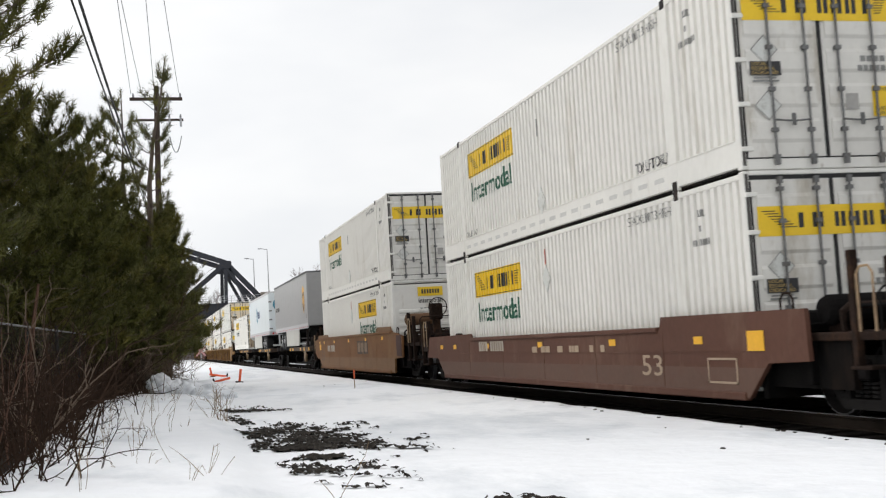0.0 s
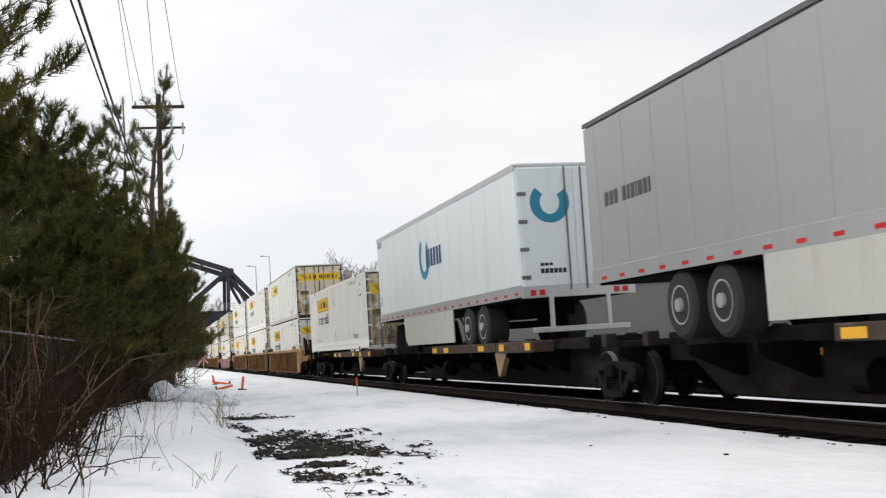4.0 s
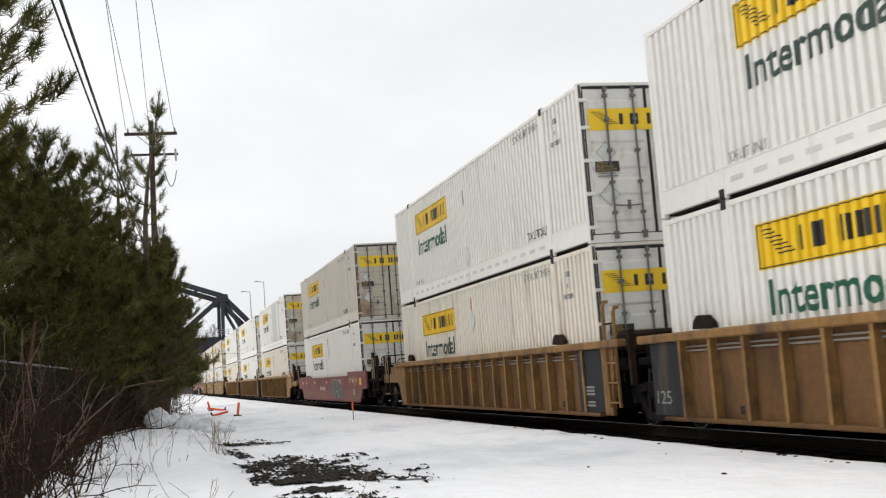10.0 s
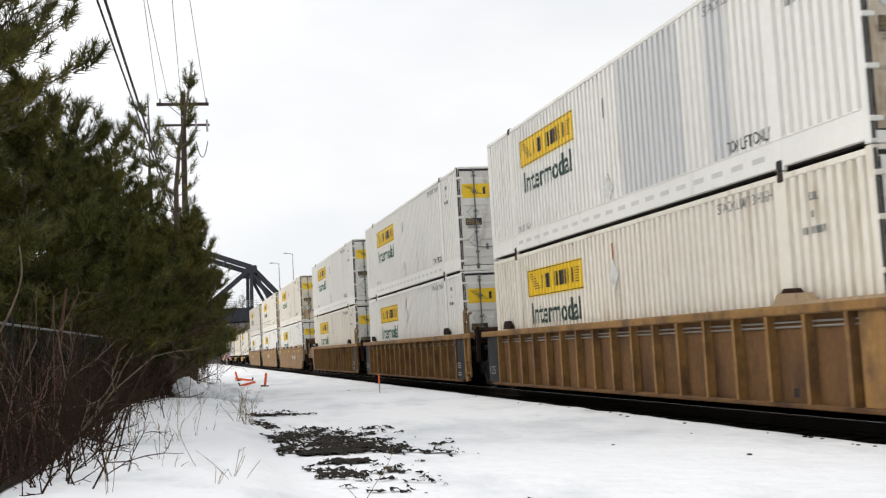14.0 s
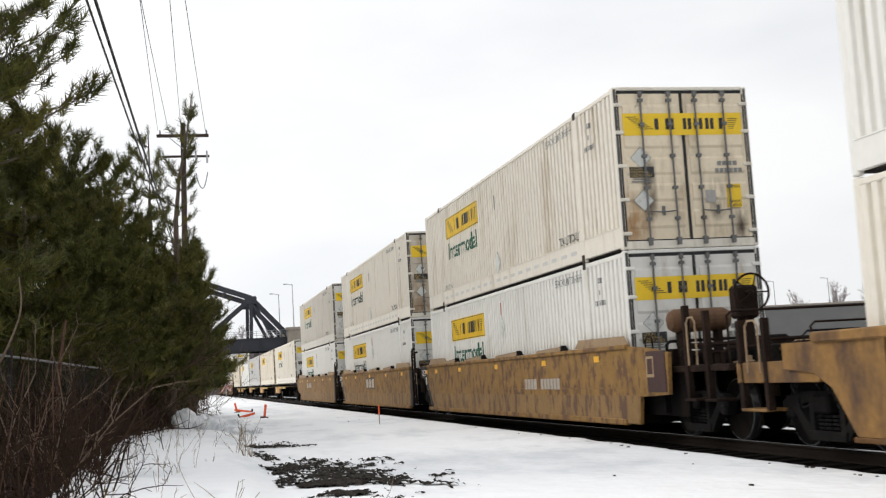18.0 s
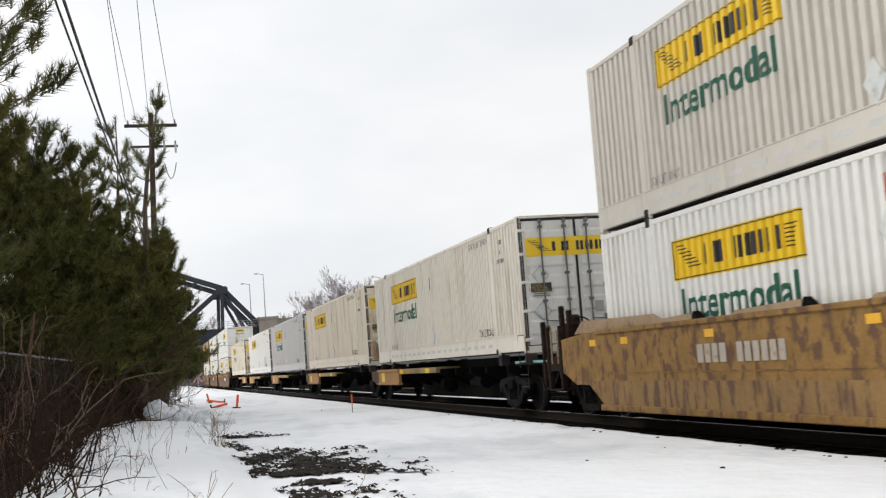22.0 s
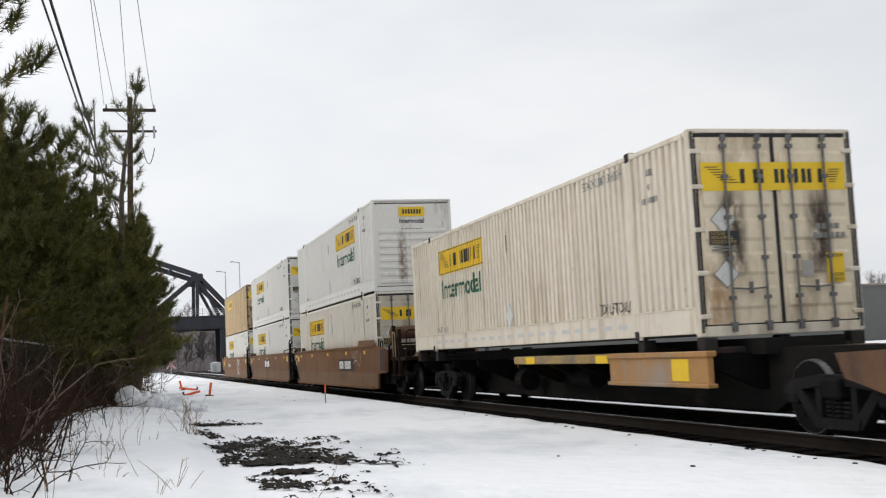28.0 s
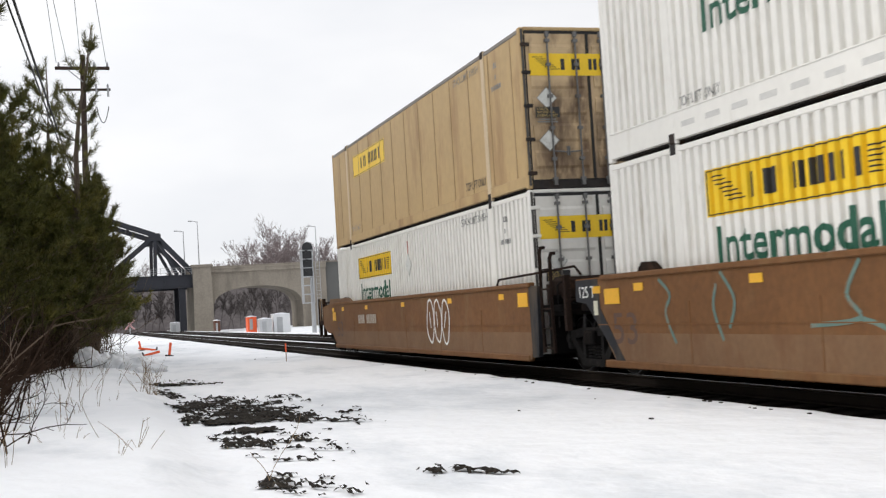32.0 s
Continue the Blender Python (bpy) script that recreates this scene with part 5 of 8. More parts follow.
def trailer(u, body, doors_lead, label, shield):
    """A 53-foot road trailer riding on a spine car; doors_lead: its doors face the way it moves."""
    ob = thing("semi_trailer", label, "trailer", group="trailers on the train")
    add = lambda name, key, build, m, lab="": part(name, cached(key, build, m), m, ob, lab, "stuff" if name in FINE else "")
    Z0, Z1 = 2.15, 5.02
    fl = (lambda y: L - y) if doors_lead else (lambda y: y)   # y counts from the nose
    span = lambda a, b: (min(fl(a), fl(b)), max(fl(a), fl(b)))
    key = str(doors_lead)
    add("body", "trailer_body" + key, lambda: boxes((-W2, W2, 0, L, Z0 + 0.1, Z1 - 0.08), bevel=0.05), body)
    RAIL = ALU if doors_lead else mat("dull_dark_rail", (0.11, 0.11, 0.112), 0.55, 0.2, 0.1)
    add("roof", "trailer_roof", lambda: boxes((-W2 + 0.03, W2 - 0.03, 0.03, L - 0.03, Z1 - 0.09, Z1), bevel=0.03), RAIL)
    for s in (-1, 1):
        add("bottom_rail", "trailer_rail%d" % s, lambda: boxes((s * W2 - 0.015, s * W2 + 0.015, 0.02, L - 0.02, Z0 - 0.02, Z0 + 0.24), bevel=0.006), ALU)
        add("top_rail", "trailer_top%d" % s, lambda: boxes((s * W2 - 0.012, s * W2 + 0.012, 0.02, L - 0.02, Z1 - (0.16 if doors_lead else 0.09), Z1 - 0.01), bevel=0.006), RAIL)
    add("seam_strip", "trailer_seams" + body.name, lambda: boxes(*[(-W2 - 0.004, -W2 + 0.01, 1.2 * i, 1.2 * i + 0.014, Z0 + 0.26, Z1 - 0.18) for i in range(1, 14)]), body)
    for i in range(20):
        y = 0.35 + i * 0.8
        add("reflector", "trailer_reflector", lambda: boxes((-W2 - 0.02, -W2 - 0.014, -0.11, 0.11, Z0 + 0.03, Z0 + 0.085)), RED).matrix_basis = pose(0, y, 0)
    a, b = span(3.9, 10.1)
    def skirt():
        s = 1 if not doors_lead else -1
        n = 3.9 if not doors_lead else L - 3.9
        e = 10.1 if not doors_lead else L - 10.1
        return prism(bmesh.new(), [(n, Z0), (n + s * 0.1, 1.45), (n + s * 0.45, 1.27), (e, 1.27), (e, Z0)], "x", -W2 - 0.005, -W2 + 0.03)
    add("side_skirt", "skirt" + key, skirt, SKIRT)
    for yc in (11.4, 12.75):
        for s in (-1, 1):
            w = add("wheel", "trailer_wheel%d" % s, lambda: lathe([(s * 0.72, 0.30), (s * 0.72, 0.46), (s * 0.77, 0.52), (s * 1.20, 0.52), (s * 1.25, 0.46), (s * 1.25, 0.30)], 28), TYRE)
            w.matrix_basis = pose(0, fl(yc), 1.60)
            part("rim", cached("trailer_rim%d" % s, lambda: lathe([(s * 1.22, 0.29), (s * 1.255, 0.30), (s * 1.24, 0.22), (s * 1.16, 0.12), (s * 1.30, 0.10), (s * 1.30, 0.02)], 24), ALU), ALU, w)
    y0, y1 = span(10.4, 14.2)
    add("bogie", "bogie" + key, lambda: boxes((-0.6, 0.6, y0, y1, 1.75, 2.05), (-0.75, 0.75, fl(11.4) - 0.08, fl(11.4) + 0.08, 1.52, 1.68), (-0.75, 0.75, fl(12.75) - 0.08, fl(12.75) + 0.08, 1.52, 1.68), bevel=0.02), STEEL)
    for s in (-1, 1):
        add("landing_leg", "leg%d" % s + key, lambda: boxes((s * 0.95 - 0.06, s * 0.95 + 0.06, fl(3.1) - 0.06, fl(3.1) + 0.06, 1.3, Z0), (s * 0.95 - 0.12, s * 0.95 + 0.12, fl(3.1) - 0.12, fl(3.1) + 0.12, 1.22, 1.30), bevel=0.01), CASTING)
        add("leg_brace", "brace%d" % s + key, lambda: tubes(((s * 0.95, fl(3.1), 1.6), (s * 0.95, fl(2.2) if not doors_lead else fl(2.2), Z0), 0.035), sides=6), CASTING)
    add("underframe", "underframe" + key, lambda: boxes((-1.2, 1.2, 0.1, L - 0.1, Z0 - 0.05, Z0 + 0.1)), ENDBLACK)
    if doors_lead:
        for x in (-0.62, 0.62):
            add("door_leaf", "tdoor%s" % x, lambda: boxes((x - 0.60, x + 0.60, -0.03, 0.02, Z0 + 0.2, Z1 - 0.12), bevel=0.01), body)
            add("lock_rod", "trod%s" % x, lambda: tubes(((x * 0.3, -0.05, Z0 + 0.1), (x * 0.3, -0.05, Z1 - 0.1), 0.018), sides=6), RODS)
        for s in (-1, 1):
            for z in (2.5, 3.1, 3.7, 4.3):
                add("hinge", "thinge%d%s" % (s, z), lambda: boxes((s * 1.18 - 0.1, s * 1.18 + 0.1, -0.05, -0.02, z, z + 0.08)), RODS)
        add("bumper", "bumper", lambda: boxes((-1.1, 1.1, -0.06, 0.02, 1.35, 1.47), (-0.7, -0.6, -0.04, 0.02, 1.47, 2.15), (0.6, 0.7, -0.04, 0.02, 1.47, 2.15), (-W2, W2, -0.03, 0.05, Z0 - 0.05, Z0 + 0.2), bevel=0.01), ALU)
        for s in (-1, 1):
            add("tail_light", "tail%d" % s, lambda: boxes((s * 1.05 - 0.06, s * 1.05 + 0.06, -0.05, -0.02, Z0 + 0.0, Z0 + 0.12), (s * 0.85 - 0.06, s * 0.85 + 0.06, -0.05, -0.02, Z0 + 0.0, Z0 + 0.12)), RED)
    else:
        for q in (-1, 1):
            add("nose_trim", "nose_trim%d" % q, lambda: boxes((min(q * W2 - 0.10 * q, q * W2 + 0.004 * q), max(q * W2 - 0.10 * q, q * W2 + 0.004 * q), -0.015, 0.35, Z0 + 0.2, Z1 - 0.09), bevel=0.03), TRAILERGRAY)
        add("service_box", "service_box", lambda: boxes((-0.05, 0.9, -0.05, 0.0, 2.6, 2.95), bevel=0.015), mat("dark_service_panel", (0.12, 0.12, 0.12), 0.6))
        for x in (0.2, 0.55, 0.75):
            add("air_coupling", "coupling%s" % x, lambda: tubes(((x, -0.12, 2.75), (x, -0.05, 2.75), 0.06), sides=10), CASTING)
        def placards():
            bm = bmesh.new()
            for x in (0.1, 0.72):
                bm.faces.new([bm.verts.new(p) for p in ((x, -0.006, 3.05), (x + 0.22, -0.006, 3.28), (x, -0.006, 3.5), (x - 0.22, -0.006, 3.28))])
            return bm
        add("placard_holder", "tplacard", placards, ALU)
        add("fleet_number", "tnumber", lambda: boxes(*[(-0.42 + 0.1 * i, -0.34 + 0.1 * i, -0.006, 0.0, 4.62, 4.75) for i in range(6)], *[(-0.36 + 0.11 * i, -0.27 + 0.11 * i, -0.006, 0.0, 4.38, 4.52) for i in range(4)]), BLACK)
    shield(add, Z0, Z1)
    return rolling(ob, u, 0)


def shield_mark(add, Z0, Z1):
    x = -W2 - 0.003
    outer = [(1.08, 4.22), (1.5, 4.34), (1.92, 4.22), (1.92, 3.35), (1.80, 3.12), (1.5, 2.92), (1.20, 3.12), (1.08, 3.35)]
    inner = [(1.14, 4.02), (1.5, 3.98), (1.86, 3.86), (1.86, 3.37), (1.75, 3.17), (1.5, 3.0), (1.25, 3.17), (1.14, 3.37)]
    add("emblem", "emblem_border", lambda: prism(bmesh.new(), outer, "x", x - 0.004, x), GOLD, "gold shield border")
    add("emblem_field", "emblem_field", lambda: prism(bmesh.new(), inner, "x", x - 0.008, x - 0.004), SHIELDBROWN, "brown shield field")
    for a, b, c, d in ((1.62, 1.79, 3.42, 3.80), (1.40, 1.57, 3.26, 3.84), (1.19, 1.35, 3.42, 3.86)):
        add("emblem_stroke", ("emblem_stroke", a), lambda: boxes((x - 0.012, x - 0.008, a, b, c, d)), GOLD)
    add("company_name", "company_name", bars_text(15.3, 3.42, 0.24, [0.16, 0.15, 0.16, -0.1, 0.15, 0.10, 0.14, 0.05, 0.16, 0.14, 0.08], x), mat("dark_print", (0.07, 0.065, 0.06), 0.5))
    add("lettering", "length_mark", lambda: side_text("53'", 0.62, 0.3, 2.62, 0.22, x - 0.003, True), BLACK)


def disc_mark(add, Z0, Z1):
    x = -W2 - 0.003
    def crescent():
        bm = bmesh.new()
        n = 22
        po = [bm.verts.new((x - 0.004, 9.0 + 0.62 * math.sin(a), 3.75 + 0.62 * math.cos(a))) for a in [0.5 + i * 5.0 / n for i in range(n + 1)]]
        pi = [bm.verts.new((x - 0.004, 9.0 + 0.36 * math.sin(a), 3.75 + 0.40 * math.cos(a))) for a in [0.5 + i * 5.0 / n for i in range(n + 1)]]
        for i in range(n):
            bm.faces.new((po[i], po[i + 1], pi[i + 1], pi[i]))
        return bm
    add("emblem", "crescent", crescent, TEAL, "teal crescent emblem")
    add("company_name", "disc_name", bars_text(8.75, 3.45, 0.5, [0.2, 0.14, 0.24, 0.24, 0.22, 0.22], x), BLUE)
    def ring():
        bm = bmesh.new()
        n = 22
        po = [bm.verts.new((-0.55 + 0.45 * math.sin(a), -0.036, 4.15 + 0.45 * math.cos(a))) for a in [0.9 + i * 4.6 / n for i in range(n + 1)]]
        pi = [bm.verts.new((-0.55 + 0.22 * math.sin(a), -0.036, 4.15 + 0.26 * math.cos(a))) for a in [0.9 + i * 4.6 / n for i in range(n + 1)]]
        for i in range(n):
            bm.faces.new((po[i], po[i + 1], pi[i + 1], pi[i]))
        return bm
    add("emblem", "door_ring", ring, TEAL, "teal crescent emblem")
    add("fleet_number", "door_fleet", lambda: boxes(*[(-0.85 + 0.1 * i, -0.77 + 0.1 * i, -0.037, -0.031, 2.62, 2.72) for i in range(6)], *[(-0.85 + 0.1 * i, -0.77 + 0.1 * i, -0.037, -0.031, 2.78, 2.84) for i in range(3)]), BLACK)
    add("lettering", "length_mark_far", lambda: side_text("53", 15.95, 0.3, 2.7, 0.26, x - 0.003, True), BLACK)
    add("maker_plate", "maker_plate", lambda: boxes((x - 0.004, x, 15.3, 16.0, 4.66, 4.92)), mat("gray_maker_plate", (0.30, 0.32, 0.33), 0.5))


def mark_number(y, plate=False, z=0.93, h=0.26, k=1.0):
    def go(add, X):
        x = -X - 0.034
        if plate:
            add("number_board", ("number_board", y), lambda: boxes((x - 0.003, x, y - 2.75, y + 0.12, z - 0.06, z + h + 0.06)), GRAYPLATE)
        add("fleet_number", ("well_number", y, z), bars_text(y, z, h, [k * w for w in (0.15, 0.13, 0.13, 0.15, -0.16, 0.13, 0.13, 0.13, 0.13, 0.13, 0.13)], x - 0.004), WHITELETTER if plate else mat("chalky_worn_lettering", (0.40, 0.35, 0.29), 0.7, 0, 0.2, 6, dirt=(0.22, 0.14, 0.09), amount=0.45, dscale=(6, 6, 6)))
    return go


def mark_plate(y, board=None, stroke=None):
    """A dark board with a three-letter company mark, as plain strokes."""
    def go(add, X):
        x = -X - 0.034
        add("number_board", ("company_board", y), lambda: boxes((x - 0.003, x, y - 2.2, y, 0.80, 1.30)), board or GRAYPLATE)
        for a, b in ((0.16, 0.58), (0.90, 1.32), (1.64, 2.06)):
            add("company_mark", ("company_mark", y, a), lambda: boxes((x - 0.008, x - 0.003, y - b, y - a, 0.88, 1.22)), stroke or WHITELETTER)
        for k in range(5):
            z = 0.92 + 0.055 * k
            add("mark_stripe", ("mark_stripe", y, k), lambda: boxes((x - 0.007, x - 0.003, y - 1.64, y - 0.58, z, z + 0.02)), stroke or WHITELETTER)
    return go


def bend(st):
    """A smooth chain through the points of a stroke."""
    out = []
    for i in range(len(st) - 1):
        p0, p1, p2, p3 = (Vector(st[k]) for k in (max(i - 1, 0), i, i + 1, min(i + 2, len(st) - 1)))
        for k in range(4):
            t = k / 4
            out.append(tuple(0.5 * (2 * p1 + (p2 - p0) * t + (2 * p0 - 5 * p1 + 4 * p2 - p3) * t * t + (3 * p1 - p0 - 3 * p2 + p3) * t ** 3)))
    return out + [tuple(st[-1])]


def curve_strokes(name, key, strokes, material, width=0.05):
    """Sprayed lines on a side: each stroke a chain of (y, z)."""
    def go(add, X):
        def build():
            bm = bmesh.new()
            x = -X - 0.037
            for st in strokes:
                st = bend(st)
                for (ya, za), (yb, zb) in zip(st, st[1:]):
                    d = Vector((yb - ya, zb - za)).normalized() * width / 2
                    bm.faces.new([bm.verts.new((x, yy, zz)) for yy, zz in ((ya - d.y, za + d.x), (ya + d.y, za - d.x), (yb + d.y, zb - d.x), (yb - d.y, zb + d.x))])
            return bm
        add(name, key, build, material, "sprayed graffiti lines")
    return go


def both(*marks):
    def go(add, X):
        for m in marks:
            m(add, X)
    return go


def bubble(y0, z0, n, w, h, seed):
    """Outline of rounded throw-up letters."""
    rnd = random.Random(seed)
    out = []
    for i in range(n):
        c = y0 - i * w
        pts = [(c + w * 0.48 * math.sin(a) + rnd.uniform(-0.03, 0.03), z0 + h * 0.5 + h * 0.48 * math.cos(a) + rnd.uniform(-0.03, 0.03)) for a in [k * 2 * math.pi / 10 for k in range(11)]]
        pts[-1] = pts[0]
        out.append(pts)
        out.append([(c + rnd.uniform(-0.1, 0.1), z0 + h * 0.35), (c + rnd.uniform(-0.1, 0.1), z0 + h * 0.7)])
    return out


def throwup(add, X):
    """Gray filled letters with pale outlines, leaning forward down the side."""
    x = -X - 0.037
    fingers = [(6.95 - 0.46 * i, 0.23) for i in range(6)]
    lean = lambda z: (z - 1.06) * 0.62
    def chain(c, r):
        arc = [(c - r + r * math.cos(a) , 0.86 + r * math.sin(a)) for a in [math.pi * k / 8 for k in range(9)]]
        return [(c + lean(0.24) + 0.08, 0.24)] + arc + [(c - 2 * r + lean(0.30), 0.30)]
    def fill():
        bm = bmesh.new()
        for c, r in fingers:
            pts = chain(c, r)
            bm.faces.new([bm.verts.new((x, yy, zz)) for yy, zz in pts])
        return bm
    tagged(add("graffiti_fill", "throwup_fill", fill, mat("gray_green_spray", (0.075, 0.078, 0.066), 0.7, 0, 0.2, 3, dirt=(0.14, 0.075, 0.06), amount=0.42, dscale=(2, 2, 1)), "gray sprayed graffiti letters"), kind="stuff")
    curve_strokes("graffiti", "throwup_lines", [chain(c, r)[0 if i == 0 else 2:-1 if i % 2 else None] for i, (c, r) in enumerate(fingers)] + [[(6.6, 0.62), (6.4, 0.66), (6.2, 0.55), (5.95, 0.25)], [(5.7, 0.55), (5.45, 0.60), (5.2, 0.45), (4.9, 0.25)]], mat("pale_spray_line", (0.42, 0.40, 0.37), 0.7), 0.03)(add, X - 0.003 + 0.006)


def low_stencils(add, X):
    tagged(add("stencil", "low_stencils", lambda: boxes(*[(-X - 0.037, -X - 0.032, a, b, c, d) for a, b, c, d in ((2.2, 2.34, 0.93, 1.12), (1.75, 2.0, 0.98, 1.1), (1.42, 1.52, 0.98, 1.12), (0.98, 1.08, 0.98, 1.12), (0.62, 0.8, 0.92, 1.05), (0.42, 0.52, 0.98, 1.12), (1.1, 1.16, 0.82, 0.9), (0.86, 0.92, 0.82, 0.9), (1.35, 1.5, 0.45, 0.66), (1.1, 1.25, 0.45, 0.66))]), mat("cream_stencil", (0.36, 0.27, 0.19), 0.7)), kind="stuff")
    add("placard_frame", "gray_square", lambda: boxes((-X - 0.037, -X - 0.032, 0.45, 0.95, 0.40, 0.68)), mat("gray_green_spray", (0.075, 0.078, 0.066), 0.7))


LOW, UP, DECK = 0.28, 3.19, 1.24


def stack(u, low, up):
    container(u, LOW, **low)
    container(u, UP, **up)


def say(paint, extra=""):
    names = {"white": "white", "cream": "dirty cream", "beige": "beige", "aged": "rust-streaked cream", "gray": "gray", "tan": "weathered tan", "panel": "pale gray"}
    return names[paint] + " corrugated intermodal container with yellow company panel" + extra


def C(paint="white", door=None, **kw):
    extra = kw.pop("extra", "")
    lab = say(paint, extra)
    if kw.get("flat"):
        lab = lab.replace("corrugated", "flat-sided")
    return dict(paint=paint, door=door or ("white" if paint in ("white", "panel", "gray", "beige") else "cream"), label=lab, **kw)


def stencil_53(add, X):
    add("length_mark", "length_mark_low", lambda: side_text("53", 3.41, 0.75, 0.45, 0.32, -X - 0.036, True), mat("cream_stencil", (0.36, 0.27, 0.19), 0.7))
    add("placard_frame", "placard_frame", lambda: boxes(*[(-X - 0.04, -X - 0.031, a, b, c, d) for a, b, c, d in ((0.3, 1.15, 0.70, 0.73), (0.3, 1.15, 0.38, 0.41), (0.3, 0.33, 0.38, 0.73), (1.12, 1.15, 0.38, 0.73))]), mat("cream_stencil", (0.36, 0.27, 0.19), 0.7))
    tagged(add("stencils", "stencils", bars_text(8.9, 0.82, 0.12, [0.3, -0.2, 0.25, 0.25, -0.4, 0.3, -0.3, 0.12, 0.12, 0.2, -0.5, 0.18, -0.3, 0.18], -X - 0.036), mat("cream_stencil", (0.36, 0.27, 0.19), 0.7)), kind="stuff")


BR = "brown flat-sided double-stack well car"
OC = "ochre double-stack well car with ribbed sides"
# the train, from its leading visible car to its last
well_car(13.84, DARKBROWN, ENDBLACK, "flat", (True, True), both(mark_number(12.9, z=0.86, h=0.22), stencil_53), low=True, trucks=(-2.0, 17.8), label="dark brown flat-sided double-stack well car")
stack(13.84, C("white"), C("white"))
well_car(37.40, BROWN, ENDBLACK, "flat", (True, True), both(mark_plate(6.45, mat("faded_brown_board", (0.045, 0.030, 0.022), 0.7, 0, 0.2, 2, dirt=(0.17, 0.09, 0.045), amount=0.5, dscale=(3, 3, 3)), mat("faded_board_print", (0.19, 0.13, 0.085), 0.7, 0, 0.2, 4)), mark_number(14.2)), BR)
stack(37.40, C("white", front=True), C("white"))
SPINEBROWN = mat("brown_spine_paint", (0.060, 0.040, 0.030), 0.75, 0, 0.25, 1, dirt=(0.20, 0.155, 0.115), amount=0.40, dscale=(1.2, 1.2, 2.5), spec=0.2)
SPINEYELLOW = mat("ochre_spine_paint", (0.38, 0.20, 0.07), 0.6, 0, 0.15, 1, dirt=(0.30, 0.27, 0.23), amount=0.44, dscale=(0.8, 0.8, 0.8))
spine_car(58.86, SPINEBROWN, 0.45, None, "dirty brown spine car carrying a gray trailer", "lead", True)
trailer(58.86, TRAILERGRAY, False, "gray road trailer with brown and gold shield emblem", shield_mark)
spine_car(79.17, SPINEBROWN, -4.2, None, "dirty brown spine car carrying a white trailer", "trail")
trailer(79.17, TRAILERWHITE, True, "white road trailer with teal crescent emblem", disc_mark)
spine_car(97.98, SPINEBROWN, -2.35, 14.5, "dirty brown spine car carrying a container")
container(97.98, DECK, **C("white", "cream", word=DARKGREEN, soot="heavy", extra=", rusty doors"))
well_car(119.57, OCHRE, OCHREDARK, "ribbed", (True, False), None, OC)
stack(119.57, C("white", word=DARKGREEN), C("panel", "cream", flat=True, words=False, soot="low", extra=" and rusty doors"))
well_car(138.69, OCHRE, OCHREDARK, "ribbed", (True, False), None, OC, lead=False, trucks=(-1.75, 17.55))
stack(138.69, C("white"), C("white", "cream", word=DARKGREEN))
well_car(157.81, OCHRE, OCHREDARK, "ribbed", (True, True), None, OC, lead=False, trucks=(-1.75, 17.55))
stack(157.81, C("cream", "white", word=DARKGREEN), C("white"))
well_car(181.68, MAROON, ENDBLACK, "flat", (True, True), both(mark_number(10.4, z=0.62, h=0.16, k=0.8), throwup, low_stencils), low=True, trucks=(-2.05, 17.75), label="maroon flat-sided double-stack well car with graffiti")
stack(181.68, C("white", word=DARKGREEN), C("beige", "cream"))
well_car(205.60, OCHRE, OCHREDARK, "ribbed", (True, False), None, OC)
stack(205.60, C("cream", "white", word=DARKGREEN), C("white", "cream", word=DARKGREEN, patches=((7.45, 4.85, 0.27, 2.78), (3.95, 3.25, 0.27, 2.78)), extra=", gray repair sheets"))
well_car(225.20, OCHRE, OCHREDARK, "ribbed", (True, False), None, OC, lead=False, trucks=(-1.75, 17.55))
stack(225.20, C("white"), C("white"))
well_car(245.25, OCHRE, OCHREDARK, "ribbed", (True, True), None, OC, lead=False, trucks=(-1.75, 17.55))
stack(245.25, C("cream", "white"), C("white"))
well_car(268.52, MOTTLED, ENDBLACK, "flat", (True, False), mark_number(6.05, False, 0.79, 0.22, 1.3), "patchy yellow-brown flat-sided well car")
stack(268.52, C("white"), C("cream", "cream", soot="mid", extra=", rust-spotted doors"))
well_car(287.89, MOTTLED, ENDBLACK, "flat", (True, False), mark_plate(9.45, mat("worn_dark_board", (0.085, 0.055, 0.035), 0.7, 0, 0.2, 2, dirt=(0.2, 0.12, 0.06), amount=0.5, dscale=(3, 3, 3)), mat("chalky_board_print", (0.42, 0.37, 0.30), 0.7, 0, 0.25, 4, dirt=(0.2, 0.12, 0.06), amount=0.45, dscale=(5, 5, 5))), "patchy yellow-brown flat-sided well car", lead=False, trucks=(-1.78, 17.8))
stack(287.89, C("white", word=DARKGREEN), C("cream", word=DARKGREEN))
well_car(307.54, MOTTLED, ENDBLACK, "flat", (True, True), mark_number(12.6, False, 0.93, 0.26, 1.2), "patchy yellow-brown flat-sided well car", lead=False, trucks=(-1.78, 17.8))
stack(307.54, C("white"), C("beige", "white"))
spine_car(328.29, SPINEYELLOW, 1.8, None, "ochre spine car under a single container", grab=True, flip=True)
container(328.29, DECK, **C("cream", "white"))
spine_car(346.46, SPINEYELLOW, 0.3, None, "ochre spine car under a single container", flip=True)
container(346.46, DECK, **C("aged", "cream", words=False, soot="low", extra=", rusty edges"))
spine_car(364.25, SPINEYELLOW, 0.4, None, "ochre spine car under a single container", flip=True)
container(364.25, DECK, **C("gray"))
spine_car(381.81, SPINEYELLOW, 0.55, None, "ochre spine car under a single container", flip=True)
